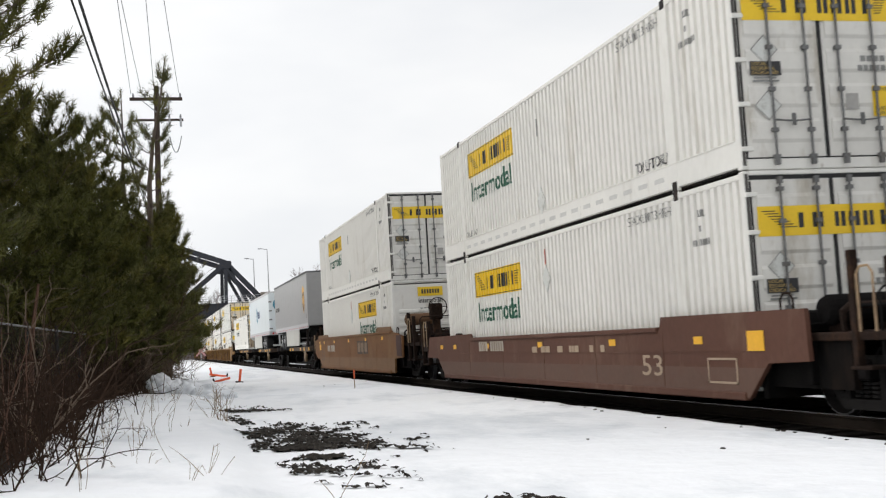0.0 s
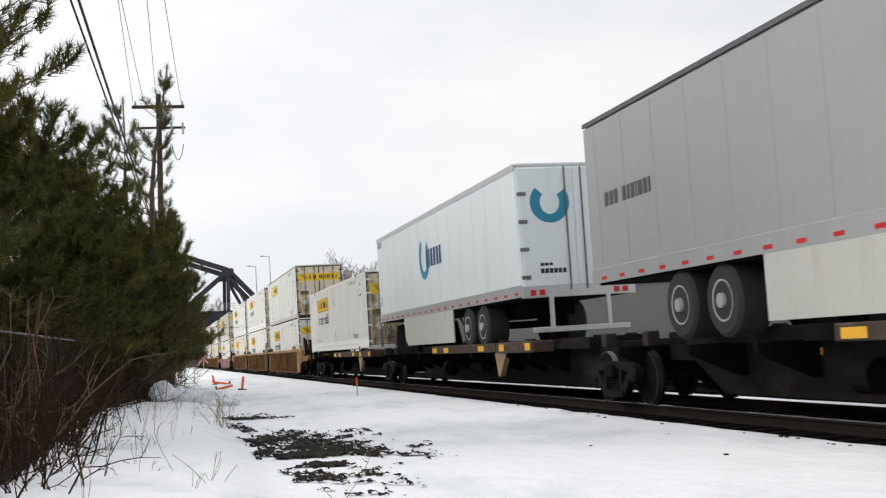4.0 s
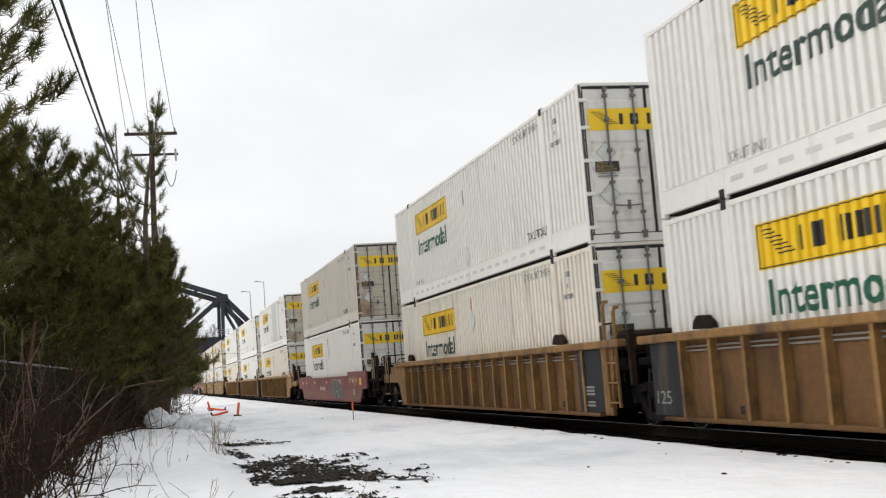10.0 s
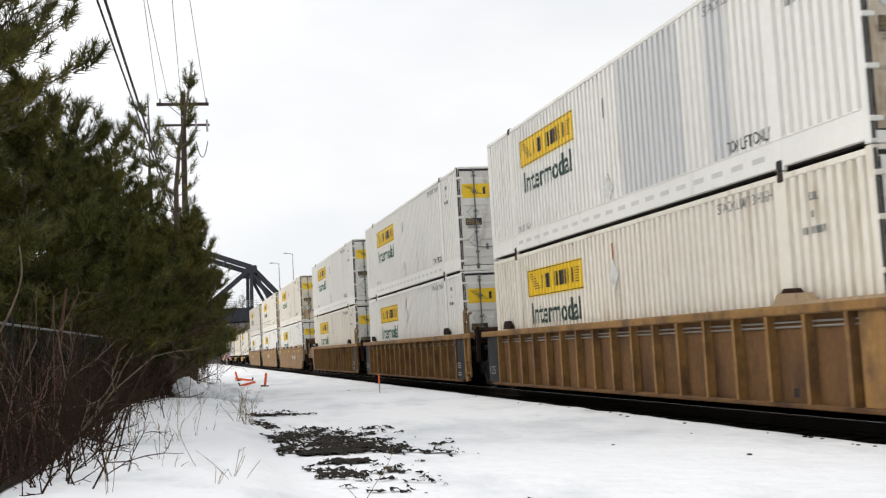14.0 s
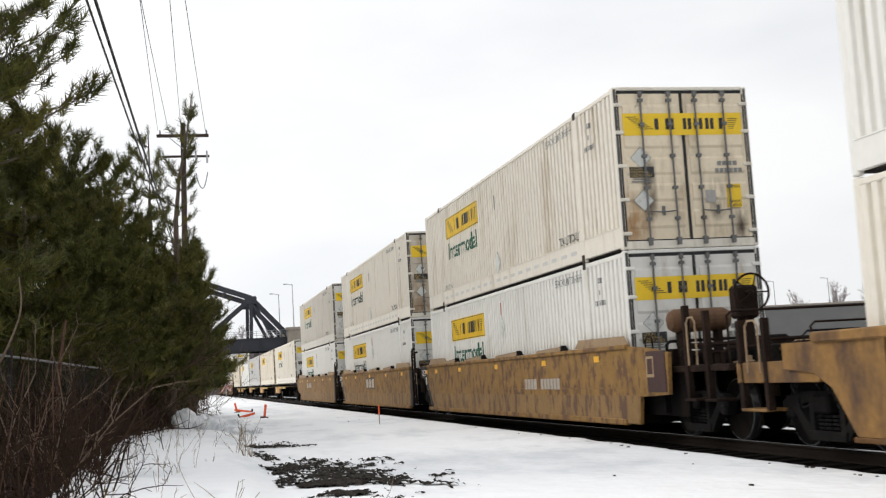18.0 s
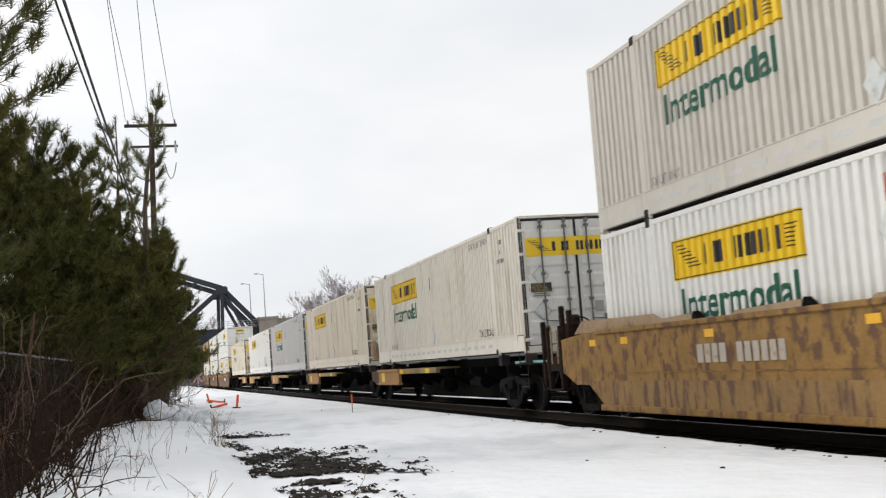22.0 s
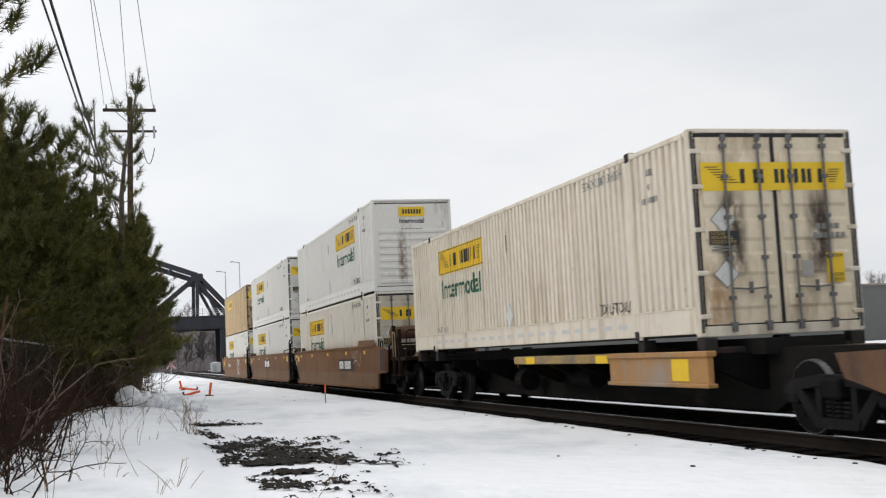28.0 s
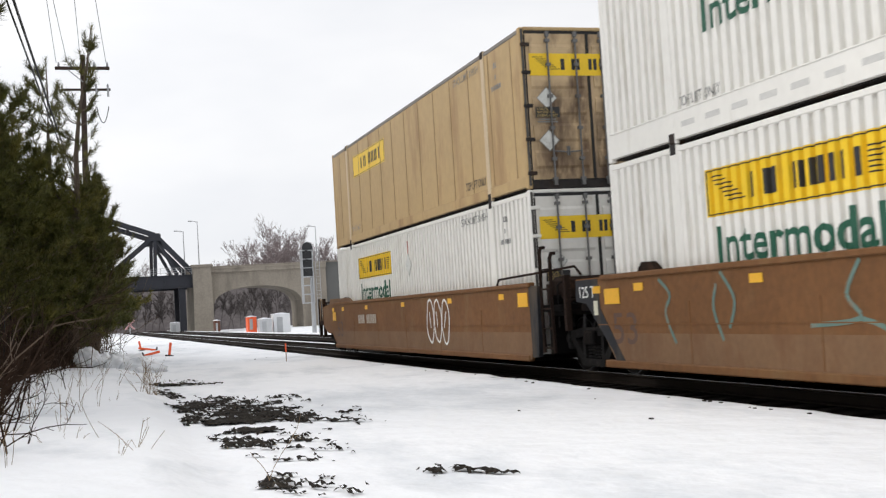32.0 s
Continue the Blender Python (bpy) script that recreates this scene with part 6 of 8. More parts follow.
container(381.81, DECK, **C("white", "cream", words=False, patches=((4.1, 2.75, 0.33, 1.12),)))
spine_car(402.65, SPINEYELLOW, -2.7, 14.1, "ochre spine car under a single container")
container(402.65, DECK, **C("aged", "cream", soot="long", extra=", soot-streaked doors"))
GT = "brown flat-sided double-stack well car with faded graffiti"
well_car(423.76, BROWN, ENDBLACK, "flat", (True, False), both(mark_number(5.95, True, 0.8, 0.27), curve_strokes("graffiti", "tag_b", [[(6.0 - 0.3 * i, 0.32), (6.05 - 0.3 * i, 0.62), (5.9 - 0.3 * i, 0.5), (5.85 - 0.3 * i, 0.65)] for i in range(5)], mat("dark_faded_stencil", (0.09, 0.05, 0.035), 0.7), 0.05), curve_strokes("graffiti", "scribble_e", [[(3.6, 1.38), (3.3, 1.15), (3.15, 1.42), (2.9, 1.05), (2.7, 1.40), (2.45, 1.2)], [(3.4, 0.95), (2.9, 1.1), (2.3, 0.9), (2.0, 1.3)]], mat("pale_spray_line", (0.42, 0.40, 0.37), 0.7), 0.025)), GT)
stack(423.76, C("cream", "cream"), C("white", front=True, extra=" and plain front end"))
well_car(443.26, BROWN, ENDBLACK, "flat", (True, False), both(mark_plate(9.5), curve_strokes("graffiti", "tag_c", [[(14.6, 1.42), (14.3, 1.2), (14.45, 0.95), (14.2, 0.55)], [(13.0, 1.45), (12.7, 1.1), (12.85, 0.75)], [(10.3, 1.45), (10.55, 1.1), (10.35, 0.85), (11.2, 0.78)], [(10.35, 0.85), (9.9, 0.72), (9.3, 0.3)], [(13.1, 1.30), (13.2, 1.0), (13.0, 0.6)]], TURQ, 0.055), curve_strokes("graffiti", "dark_tag", [[(9.35, 0.72), (9.05, 0.74), (9.15, 0.38), (9.4, 0.36)], [(8.95, 0.36), (8.8, 0.66), (8.6, 0.36), (8.55, 0.66), (8.35, 0.38)], [(8.2, 0.64), (8.3, 0.40), (8.05, 0.36), (7.95, 0.64), (7.75, 0.62)], [(9.3, 0.28), (8.4, 0.26), (7.5, 0.30)]], mat("blue_black_spray", (0.035, 0.036, 0.045), 0.7), 0.055)), GT, lead=False, trucks=(-1.78, 17.8))
stack(443.26, C("white"), C("white"))
well_car(462.67, BROWN, ENDBLACK, "flat", (True, True), both(mark_number(13.2, False, 0.9, 0.24), curve_strokes("graffiti", "throwup_d", bubble(6.1, 0.42, 3, 0.56, 1.0, 9), WHITELETTER)), GT, lead=False, trucks=(-1.78, 17.8))
stack(462.67, C("white"), C("tan", "tan", flat=True, words=False, extra=" and rust-streaked doors"))


def motions():
    times = [0, 4, 8, 12, 16, 20, 24, 28, 32]
    for ob, u, z in MOVERS:
        walk(ob, [(t, pose(TRACK, u - SPEED * t, z)) for t in times])
    turns = [(i / 30, math.degrees(SPEED * i / 30 / 0.457) % 360) for i in range(961)]
    for ax, a in WHEELS:
        walk(ax, [(t, pose(0, a, 0.457, d)) for t, d in turns])


# ---- ground ----
def ground_height(x, y):
    n = noise.noise(Vector((x * 0.25, y * 0.25, 0.3))) * 0.05 + noise.noise(Vector((x * 1.1, y * 1.1, 2.0))) * 0.026 + noise.noise(Vector((x * 3.1, y * 2.6, 5.0))) * 0.009
    z = SNOW + n * (1 if x < 6.6 else 0.35)
    if x < 1.2:
        z += min(1.0, (1.2 - x) / 2.5) * 0.14
    # the edge of the ploughed strip
    e = 1.46 - max(0.0, 24 - y) * 0.036 + 0.12 * noise.noise(Vector((3.0, y * 0.7, 0.0))) + 0.05 * noise.noise(Vector((7.0, y * 2.5, 0.0)))
    if x < e and 4 < y < 40:
        z += 0.11 * min(1.0, (e - x) / 0.35) * min(1.0, (y - 4) / 3) * min(1.0, (40 - y) / 4)
    if 7.2 < x < 15.6:
        z = -0.45
    if x > 15.6 and y > 60:
        z -= min(1.0, (y - 60) / 70) * min(1.0, (x - 15.6) / 4) * 0.5
    return z


def steps(*runs):
    out = []
    for a, b, n in runs:
        out += [a + (b - a) * i / n for i in range(n)]
    return out


def build_ground():
    xs = steps((-3000, -200, 5), (-200, -20, 8), (-20, -4, 12), (-4, 6.4, 52), (6.4, 7.1, 8)) + [7.1, 7.16, 7.22, 7.27, 7.3, 15.5] + steps((15.65, 40, 20), (40, 200, 14), (200, 3000, 6)) + [3000]
    ys = steps((-600, -40, 6), (-40, 4, 10), (4, 40, 180), (40, 80, 90), (80, 200, 40), (200, 600, 10), (600, 4200, 6)) + [4200]
    verts = []
    for y in ys:
        for x in xs:
            z = ground_height(x, y)
            if 7.0 < x < 7.28:
                # ragged lip of the snow along the ballast
                x2 = x - 0.06 + 0.10 * noise.noise(Vector((y * 0.9, 5.0, 0))) + 0.04 * noise.noise(Vector((y * 4.0, 8.0, 0)))
                z = SNOW - (0.0 if x < 7.2 else 0.12 if x < 7.25 else 0.3)
                verts.append((x2, y, z))
            else:
                verts.append((x, y, z))
    n = len(xs)
    faces = [(j * n + i, j * n + i + 1, (j + 1) * n + i + 1, (j + 1) * n + i) for j in range(len(ys) - 1) for i in range(n - 1)]
    me = bpy.data.meshes.new("ground")
    me.from_pydata(verts, [], faces)
    me.materials.append(SNOWMAT)
    me.polygons.foreach_set("use_smooth", [True] * len(faces))
    return tagged(new("ground", me), "trodden old snow field beside the railway", "ground", kind="structure")


build_ground()


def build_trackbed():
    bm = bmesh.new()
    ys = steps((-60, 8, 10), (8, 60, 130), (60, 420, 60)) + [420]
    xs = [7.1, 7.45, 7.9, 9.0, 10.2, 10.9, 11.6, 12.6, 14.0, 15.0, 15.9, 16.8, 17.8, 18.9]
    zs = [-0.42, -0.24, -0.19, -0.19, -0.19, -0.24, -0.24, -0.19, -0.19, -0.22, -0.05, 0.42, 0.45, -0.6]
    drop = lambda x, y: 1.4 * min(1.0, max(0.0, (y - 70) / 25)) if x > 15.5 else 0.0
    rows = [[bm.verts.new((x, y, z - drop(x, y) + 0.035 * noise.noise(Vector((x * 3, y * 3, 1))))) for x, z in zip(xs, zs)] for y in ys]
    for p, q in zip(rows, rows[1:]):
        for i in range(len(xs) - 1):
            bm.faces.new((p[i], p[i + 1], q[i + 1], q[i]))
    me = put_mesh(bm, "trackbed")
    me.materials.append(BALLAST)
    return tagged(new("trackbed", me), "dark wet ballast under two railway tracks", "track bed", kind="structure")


build_trackbed()
# snow lying between the two tracks
def build_track_snow():
    bm = bmesh.new()
    ys = steps((-10, 60, 140), (60, 300, 80)) + [300]
    rows = []
    for y in ys:
        w = 0.28 + 0.22 * min(1.0, max(0.0, (y - 55) / 40)) + 0.10 * noise.noise(Vector((0, y * 0.5, 3)))
        rows.append([bm.verts.new((10.95 + o * w, y, z)) for o, z in ((-1.6, -0.25), (-0.8, -0.15), (0.8, -0.15), (1.6, -0.25))])
    for p, q in zip(rows, rows[1:]):
        for i in range(3):
            bm.faces.new((p[i], p[i + 1], q[i + 1], q[i]))
    me = put_mesh(bm, "track_snow")
    me.materials.append(SNOWMAT)
    tagged(new("snow_strip", me), "strip of snow lying between two tracks", "snow", kind="structure")


build_track_snow()


def track(x, label):
    ob = thing("railway_track", label, "railway track", pose(x, 0, 0), "railway tracks")
    for s in (-1, 1):
        c = s * 0.76
        prof = [(c - 0.07, -0.17), (c + 0.07, -0.17), (c + 0.07, -0.155), (c + 0.012, -0.135), (c + 0.012, -0.045), (c + 0.037, -0.035), (c + 0.037, -0.008), (c - 0.037, -0.008), (c - 0.037, -0.035), (c - 0.012, -0.045), (c - 0.012, -0.135), (c - 0.07, -0.155)]
        r = part("rail", prism(bmesh.new(), prof, "y", -60, 420), RAILSTEEL, ob)
        part("rail_head", boxes((c - 0.03, c + 0.03, -60, 420, -0.012, 0.0)), RAILTOP, r, "polished running surface")
    return ob


near_track = track(TRACK, "near railway track with polished rails on dark ties")
far_track = track(13.05, "second railway track behind the train")

# ---- concrete and steel road bridge across the tracks ----
BY = 190.0


def az(a, d):
    return d * math.tan(radians(a))


def elz(e, d):
    return CAMZ + d * math.tan(radians(e))


def bridge():
    ob = thing("road_bridge", "dark steel truss bridge on weathered concrete arch approach", "bridge", pose(0, BY, 0))
    px0, px1 = az(5.20, BY), az(6.03, BY)
    deck = elz(2.60, BY)
    ztop, zbot = elz(2.30, BY), elz(1.66, BY)
    part("pier", prism(bmesh.new(), [(px0 - 0.2, -3), (px1 + 0.3, -3), (px1 + 0.1, zbot + 0.4), (px1 + 0.1, deck), (px0, deck), (px0, zbot)], "y", -1.5, 12), CONCRETE, ob)
    part("pier_cap", boxes((px0 - 0.25, px1 + 0.35, -1.8, 12.2, deck, deck + 0.45), bevel=0.08), CONCRETE, ob)
    # arch wall with a wide, flat-topped opening that springs from the pier
    a0, a1 = az(6.12, BY), az(10.41, BY)
    low, top, n = elz(0.40, BY), elz(1.60, BY), 18
    arch = [(a0, -3.0)] + [(a0 + (a1 - a0) * (0.5 - 0.5 * math.cos(math.pi * i / n)), low + (top - low) * math.sin(math.pi * i / n) ** 0.62) for i in range(n + 1)] + [(a1, -3.0)]
    out = [(px1 + 0.1, -3.0)] + arch + [(az(11.6, BY), -3.0), (az(11.6, BY), deck - 0.9), (px1 + 0.1, deck - 0.9)]
    part("arch_wall", prism(bmesh.new(), out, "y", 0, 11), CONCRETE, ob)
    part("parapet", boxes((px1 + 0.1, az(11.6, BY), -0.4, 0.2, deck - 0.9, deck + 0.15), (px1 + 0.1, az(11.6, BY), -0.55, -0.3, deck - 0.35, deck - 0.15), bevel=0.03), CONCRETE, ob)
    for i in range(17):
        x = px1 + 0.8 + i * (az(11.6, BY) - px1 - 1.2) / 17
        part("parapet_panel", cached("parapet_panel", lambda: boxes((-0.35, 0.35, -0.46, -0.40, deck - 0.1, deck + 0.08)), CONCRETE), CONCRETE, ob).matrix_basis = pose(x, 0, 0)
    # plate girder span to the left of the pier
    xl = -34.0
    part("girder", boxes((xl, px0, -0.3, 0.1, zbot, ztop), (xl, px0, -0.5, 0.3, zbot, zbot + 0.15), (xl, px0, -0.5, 0.3, ztop - 0.15, ztop)), TRUSS, ob)
    part("far_girder", boxes((xl, px0, 10.5, 10.9, zbot, ztop)), TRUSS, ob)
    part("deck_slab", boxes((xl, px0, 0, 10.6, zbot + 0.5, zbot + 1.0)), TRUSS, ob)
    for i in range(13):
        x = xl + (px0 - xl) * i / 12
        part("stiffener", cached("stiffener", lambda: boxes((-0.08, 0.08, -0.48, -0.3, zbot + 0.1, ztop - 0.1)), TRUSS), TRUSS, ob).matrix_basis = pose(x, 0, 0)
    for y in (0.3, 10.3):
        part("column", boxes((px0 - 2.2, px0 - 1.2, y - 0.5, y + 0.5, -1, zbot)), TRUSS, ob)
    # truss over the deck, seen to its end post
    kx, kz = az(3.55, BY), elz(4.25, BY)
    ex, ez = az(5.30, BY), ztop
    panel = kx - az(1.15, BY)
    for y in (-0.1, 10.7):
        def bar(name, a, b, w):
            bm = bmesh.new()
            d = Vector((b[0] - a[0], b[1] - a[1])).normalized()
            nx, nz = -d.y * w / 2, d.x * w / 2
            prism(bm, [(a[0] + nx, a[1] + nz), (b[0] + nx, b[1] + nz), (b[0] - nx, b[1] - nz), (a[0] - nx, a[1] - nz)], "y", y - 0.25, y + 0.25)
            part(name, bm, TRUSS, ob)
        bar("end_post", (ex, ez), (kx, kz), 0.8)
        p1 = (kx - panel, kz + (elz(5.12, BY) - elz(4.25, BY)))
        p2 = (p1[0] - panel, p1[1] + 0.9)
        bar("upper_chord", (kx, kz), p1, 0.8)
        bar("upper_chord", p1, p2, 0.8)
        bar("upper_chord", p2, (p2[0] - panel, p2[1]), 0.8)
        bar("hanger", (kx, kz), (kx - 0.2, ez), 0.55)
        bar("diagonal", (kx, kz), (kx - panel, ez), 0.6)
        bar("diagonal", (kx, kz), (kx + 3.2, ez), 0.5)
        bar("hanger", p1, (p1[0], ez), 0.5)
        bar("diagonal", p1, (p1[0] - panel, ez), 0.6)
        bar("hanger", p2, (p2[0], ez), 0.5)
        part("gusset", boxes((kx - 1.0, kx + 0.9, y - 0.3, y + 0.3, kz - 1.1, kz + 0.3), bevel=0.2), TRUSS, ob)
    for x, z in ((kx, kz), (kx - panel, kz + 2.9), (kx - panel * 0.5, kz + 1.4)):
        part("portal_strut", boxes((x - 0.2, x + 0.2, 0, 10.6, z - 0.3, z + 0.1)), TRUSS, ob)
    def rail_bm():
        bm = bmesh.new()
        x = xl
        while x < px0:
            tube(bm, (x, -0.6, ztop), (x, -0.6, ztop + 1.1), 0.04, sides=5)
            x += 1.6
        for z in (0.4, 0.75, 1.1):
            tube(bm, (xl, -0.6, ztop + z), (px0, -0.6, ztop + z), 0.035, sides=5)
        return bm
    part("guard_rail", rail_bm(), GALV, ob, "pale steel guard rail")
    # road embankment wall carries on beyond the arch
    return ob


bridge()


def approach():
    deck = elz(2.60, BY)
    ob = thing("retaining_wall", "long gray road embankment wall behind the railway", "wall", pose(0, BY, 0), kind="structure")
    x0 = az(11.6, BY)
    part("wall_body", prism(bmesh.new(), [(x0, -3), (320, -3), (320, deck - 0.2), (x0, deck)], "y", 0.5, 12), FARGRAY, ob)
    part("barrier", prism(bmesh.new(), [(x0, deck), (320, deck - 0.2), (320, deck + 0.5), (x0, deck + 0.15)], "y", 0.1, 0.5), CONCRETE, ob)


approach()


def street_lamp(a, e_top, d, arm=1.4):
    x, zt = az(a, d), elz(e_top, d)
    ob = thing("street_lamp", "tall thin gray street lamp on the road bridge", "street lamp", pose(x, d, 0), "street lamps on the bridge")
    part("pole", tubes(((0, 0, elz(2.2, BY)), (0, 0, zt), 0.10, 0.06), sides=8), GALV, ob)
    part("arm", tubes(((0, 0, zt - 0.1), (-arm, 0, zt + 0.1), 0.06), sides=6), GALV, ob)
    part("lamp_head", boxes((-arm - 0.5, -arm + 0.1, -0.15, 0.15, zt, zt + 0.16), bevel=0.04), GALV, ob)


for a, e in ((4.88, 4.39), (5.56, 4.84), (11.21, 4.39), (25.5, 3.8), (28.76, 3.95), (31.2, 4.0), (34.2, 3.9)):
    street_lamp(a, e, BY + 6, 1.0)


# ---- utility pole and wires ----
PX, PY = 0.62, 57.0


def utility_pole():
    ob = thing("utility_pole", "weathered wooden utility pole with two crossarms", "utility pole", pose(PX, PY, 0))
    top = elz(12.75, PY)
    part("pole", tubes(((-0.28, 0, -0.4), (0, 0, top), 0.17, 0.12), sides=12), POLEWOOD, ob)
    z1, z2 = elz(12.15, PY), elz(11.15, PY)
    part("crossarm", boxes((-1.27, 1.20, -0.16, -0.05, z1 - 0.09, z1 + 0.06), bevel=0.01), POLEWOOD, ob)
    part("crossarm", boxes((-1.05, 1.20, -0.16, -0.05, z2 - 0.05, z2 + 0.05), bevel=0.01), POLEWOOD, ob)
    for s in (-1, 1):
        part("brace", tubes(((0, -0.12, z1 - 0.7), (s * 0.7, -0.12, z1 - 0.08), 0.025), sides=5), GALV, ob)
    for x, z in ((-1.1, z1), (-0.55, z1), (0.5, z1), (1.1, z1), (0.55, z2), (1.08, z2)):
        part("insulator", cached("insulator", lambda: lathe([(0.05, 0.03), (0.10, 0.06), (0.14, 0.03), (0.17, 0.06), (0.21, 0.03), (0.24, 0.05), (0.27, 0.02)], 10, "z"), mat("gray_porcelain", (0.25, 0.25, 0.27), 0.4)), MATS["gray_porcelain"], ob).matrix_basis = pose(x, -0.1, z)
    for x in (0.55, 1.08):
        part("cutout", tubes(((x, -0.2, z2 + 0.1), (x, -0.2, z2 - 0.35), 0.05), sides=8), GALV, ob)
    def loop():
        bm = bmesh.new()
        pts = [(1.08 - 0.55 * (i / 12), -0.2, z2 - 0.35 - 1.25 * math.sin(math.pi * (0.08 + 0.84 * i / 12)) ** 0.7) for i in range(13)]
        for a, b in zip(pts, pts[1:]):
            tube(bm, a, b, 0.02, sides=5, caps=False)
        return bm
    part("jumper_wire", loop(), WIRE, ob)


utility_pole()


def wire(a, b, sag, r):
    pts = []
    for i in range(25):
        f = i / 24
        p = Vector(a).lerp(Vector(b), f)
        p.z -= sag * 4 * f * (1 - f)
        pts.append(p)
    me = put_mesh(sweep(pts, r, 5), "overhead_wire")
    me.materials.append(WIRE)
    tagged(new("overhead_wire", me), "black overhead wire strung along the railway", "wire", "overhead wires")


Z1, Z2 = elz(12.15, PY) + 0.25, elz(11.2, PY)
wire((PX - 1.2, PY - 0.1, Z1), (-1.15, -2, Z1 + 0.3), 0.5, 0.012)
wire((PX - 0.7, PY - 0.1, Z1), (-2.0, -2, Z1 + 0.3), 0.5, 0.012)
wire((PX - 0.1, PY - 0.1, Z1), (-0.6, -2, Z1 + 0.3), 0.5, 0.012)
wire((PX + 1.05, PY - 0.1, Z1), (-1.4, -2, Z1 + 0.3), 0.5, 0.012)
CZ = elz(6.3, PY)
wire((PX - 0.45, PY - 0.1, CZ), (-1.98, -2, CZ + 0.1), 0.12, 0.02)
wire((PX - 0.40, PY - 0.1, CZ), (-1.80, -2, CZ + 0.1), 0.12, 0.027)


# ---- plants ----
def tri_mesh(name, verts, material, per=3):
    """Many loose faces of per corners from an array of points."""
    n = len(verts) // per
    me = bpy.data.meshes.new(name)
    me.vertices.add(len(verts))
    me.vertices.foreach_set("co", verts.astype(np.float32).ravel())
    me.loops.add(len(verts))
    me.loops.foreach_set("vertex_index", np.arange(len(verts), dtype=np.int32))
    me.polygons.add(n)
    me.polygons.foreach_set("loop_start", np.arange(0, len(verts), per, dtype=np.int32))
    me.update(calc_edges=True)
    me.materials.append(material)
    return me


def unit(v):
    return v / np.maximum(np.linalg.norm(v, axis=-1, keepdims=True), 1e-9)


def needles(tips, dirs, rng, count=22, length=0.17, width=0.013, shoot=0.22):
    """Bottle-brush tufts: needles that fan out round the last stretch of each shoot."""
    n = len(tips)
    d = unit(dirs)[:, None, :]
    along = rng.uniform(-shoot, 0.0, (n, count, 1))
    start = tips[:, None, :] + d * along
    rnd = unit(rng.normal(size=(n, count, 3)))
    side = unit(rnd - (rnd * d).sum(-1, keepdims=True) * d)
    ang = rng.uniform(0.30, 1.15, (n, count, 1))
    nd = unit(d * np.cos(ang) + side * np.sin(ang))
    ln = length * rng.uniform(0.7, 1.15, (n, count, 1))
    cross = unit(np.cross(nd, rng.normal(size=(n, count, 3)))) * width / 2
    end = start + nd * ln
    return np.stack([start - cross, start + cross, end], 2).reshape(-1, 3)


def limb_mesh(segments, sides=4):
    """Tapered limbs from (a, b, ra, rb) rows."""
    verts, faces = [], []
    for a, b, ra, rb in segments:
        a, b = Vector(a), Vector(b)
        q = (b - a).to_track_quat("Z", "Y")
        k = len(verts)
        for c, r in ((a, ra), (b, rb)):
            for i in range(sides):
                verts.append(c + q @ Vector((r * math.cos(2 * math.pi * i / sides), r * math.sin(2 * math.pi * i / sides), 0)))
        for i in range(sides):
            j = (i + 1) % sides
            faces.append((k + i, k + j, k + sides + j, k + sides + i))
    me = bpy.data.meshes.new("limbs")
    me.from_pydata(verts, [], faces)
    return me


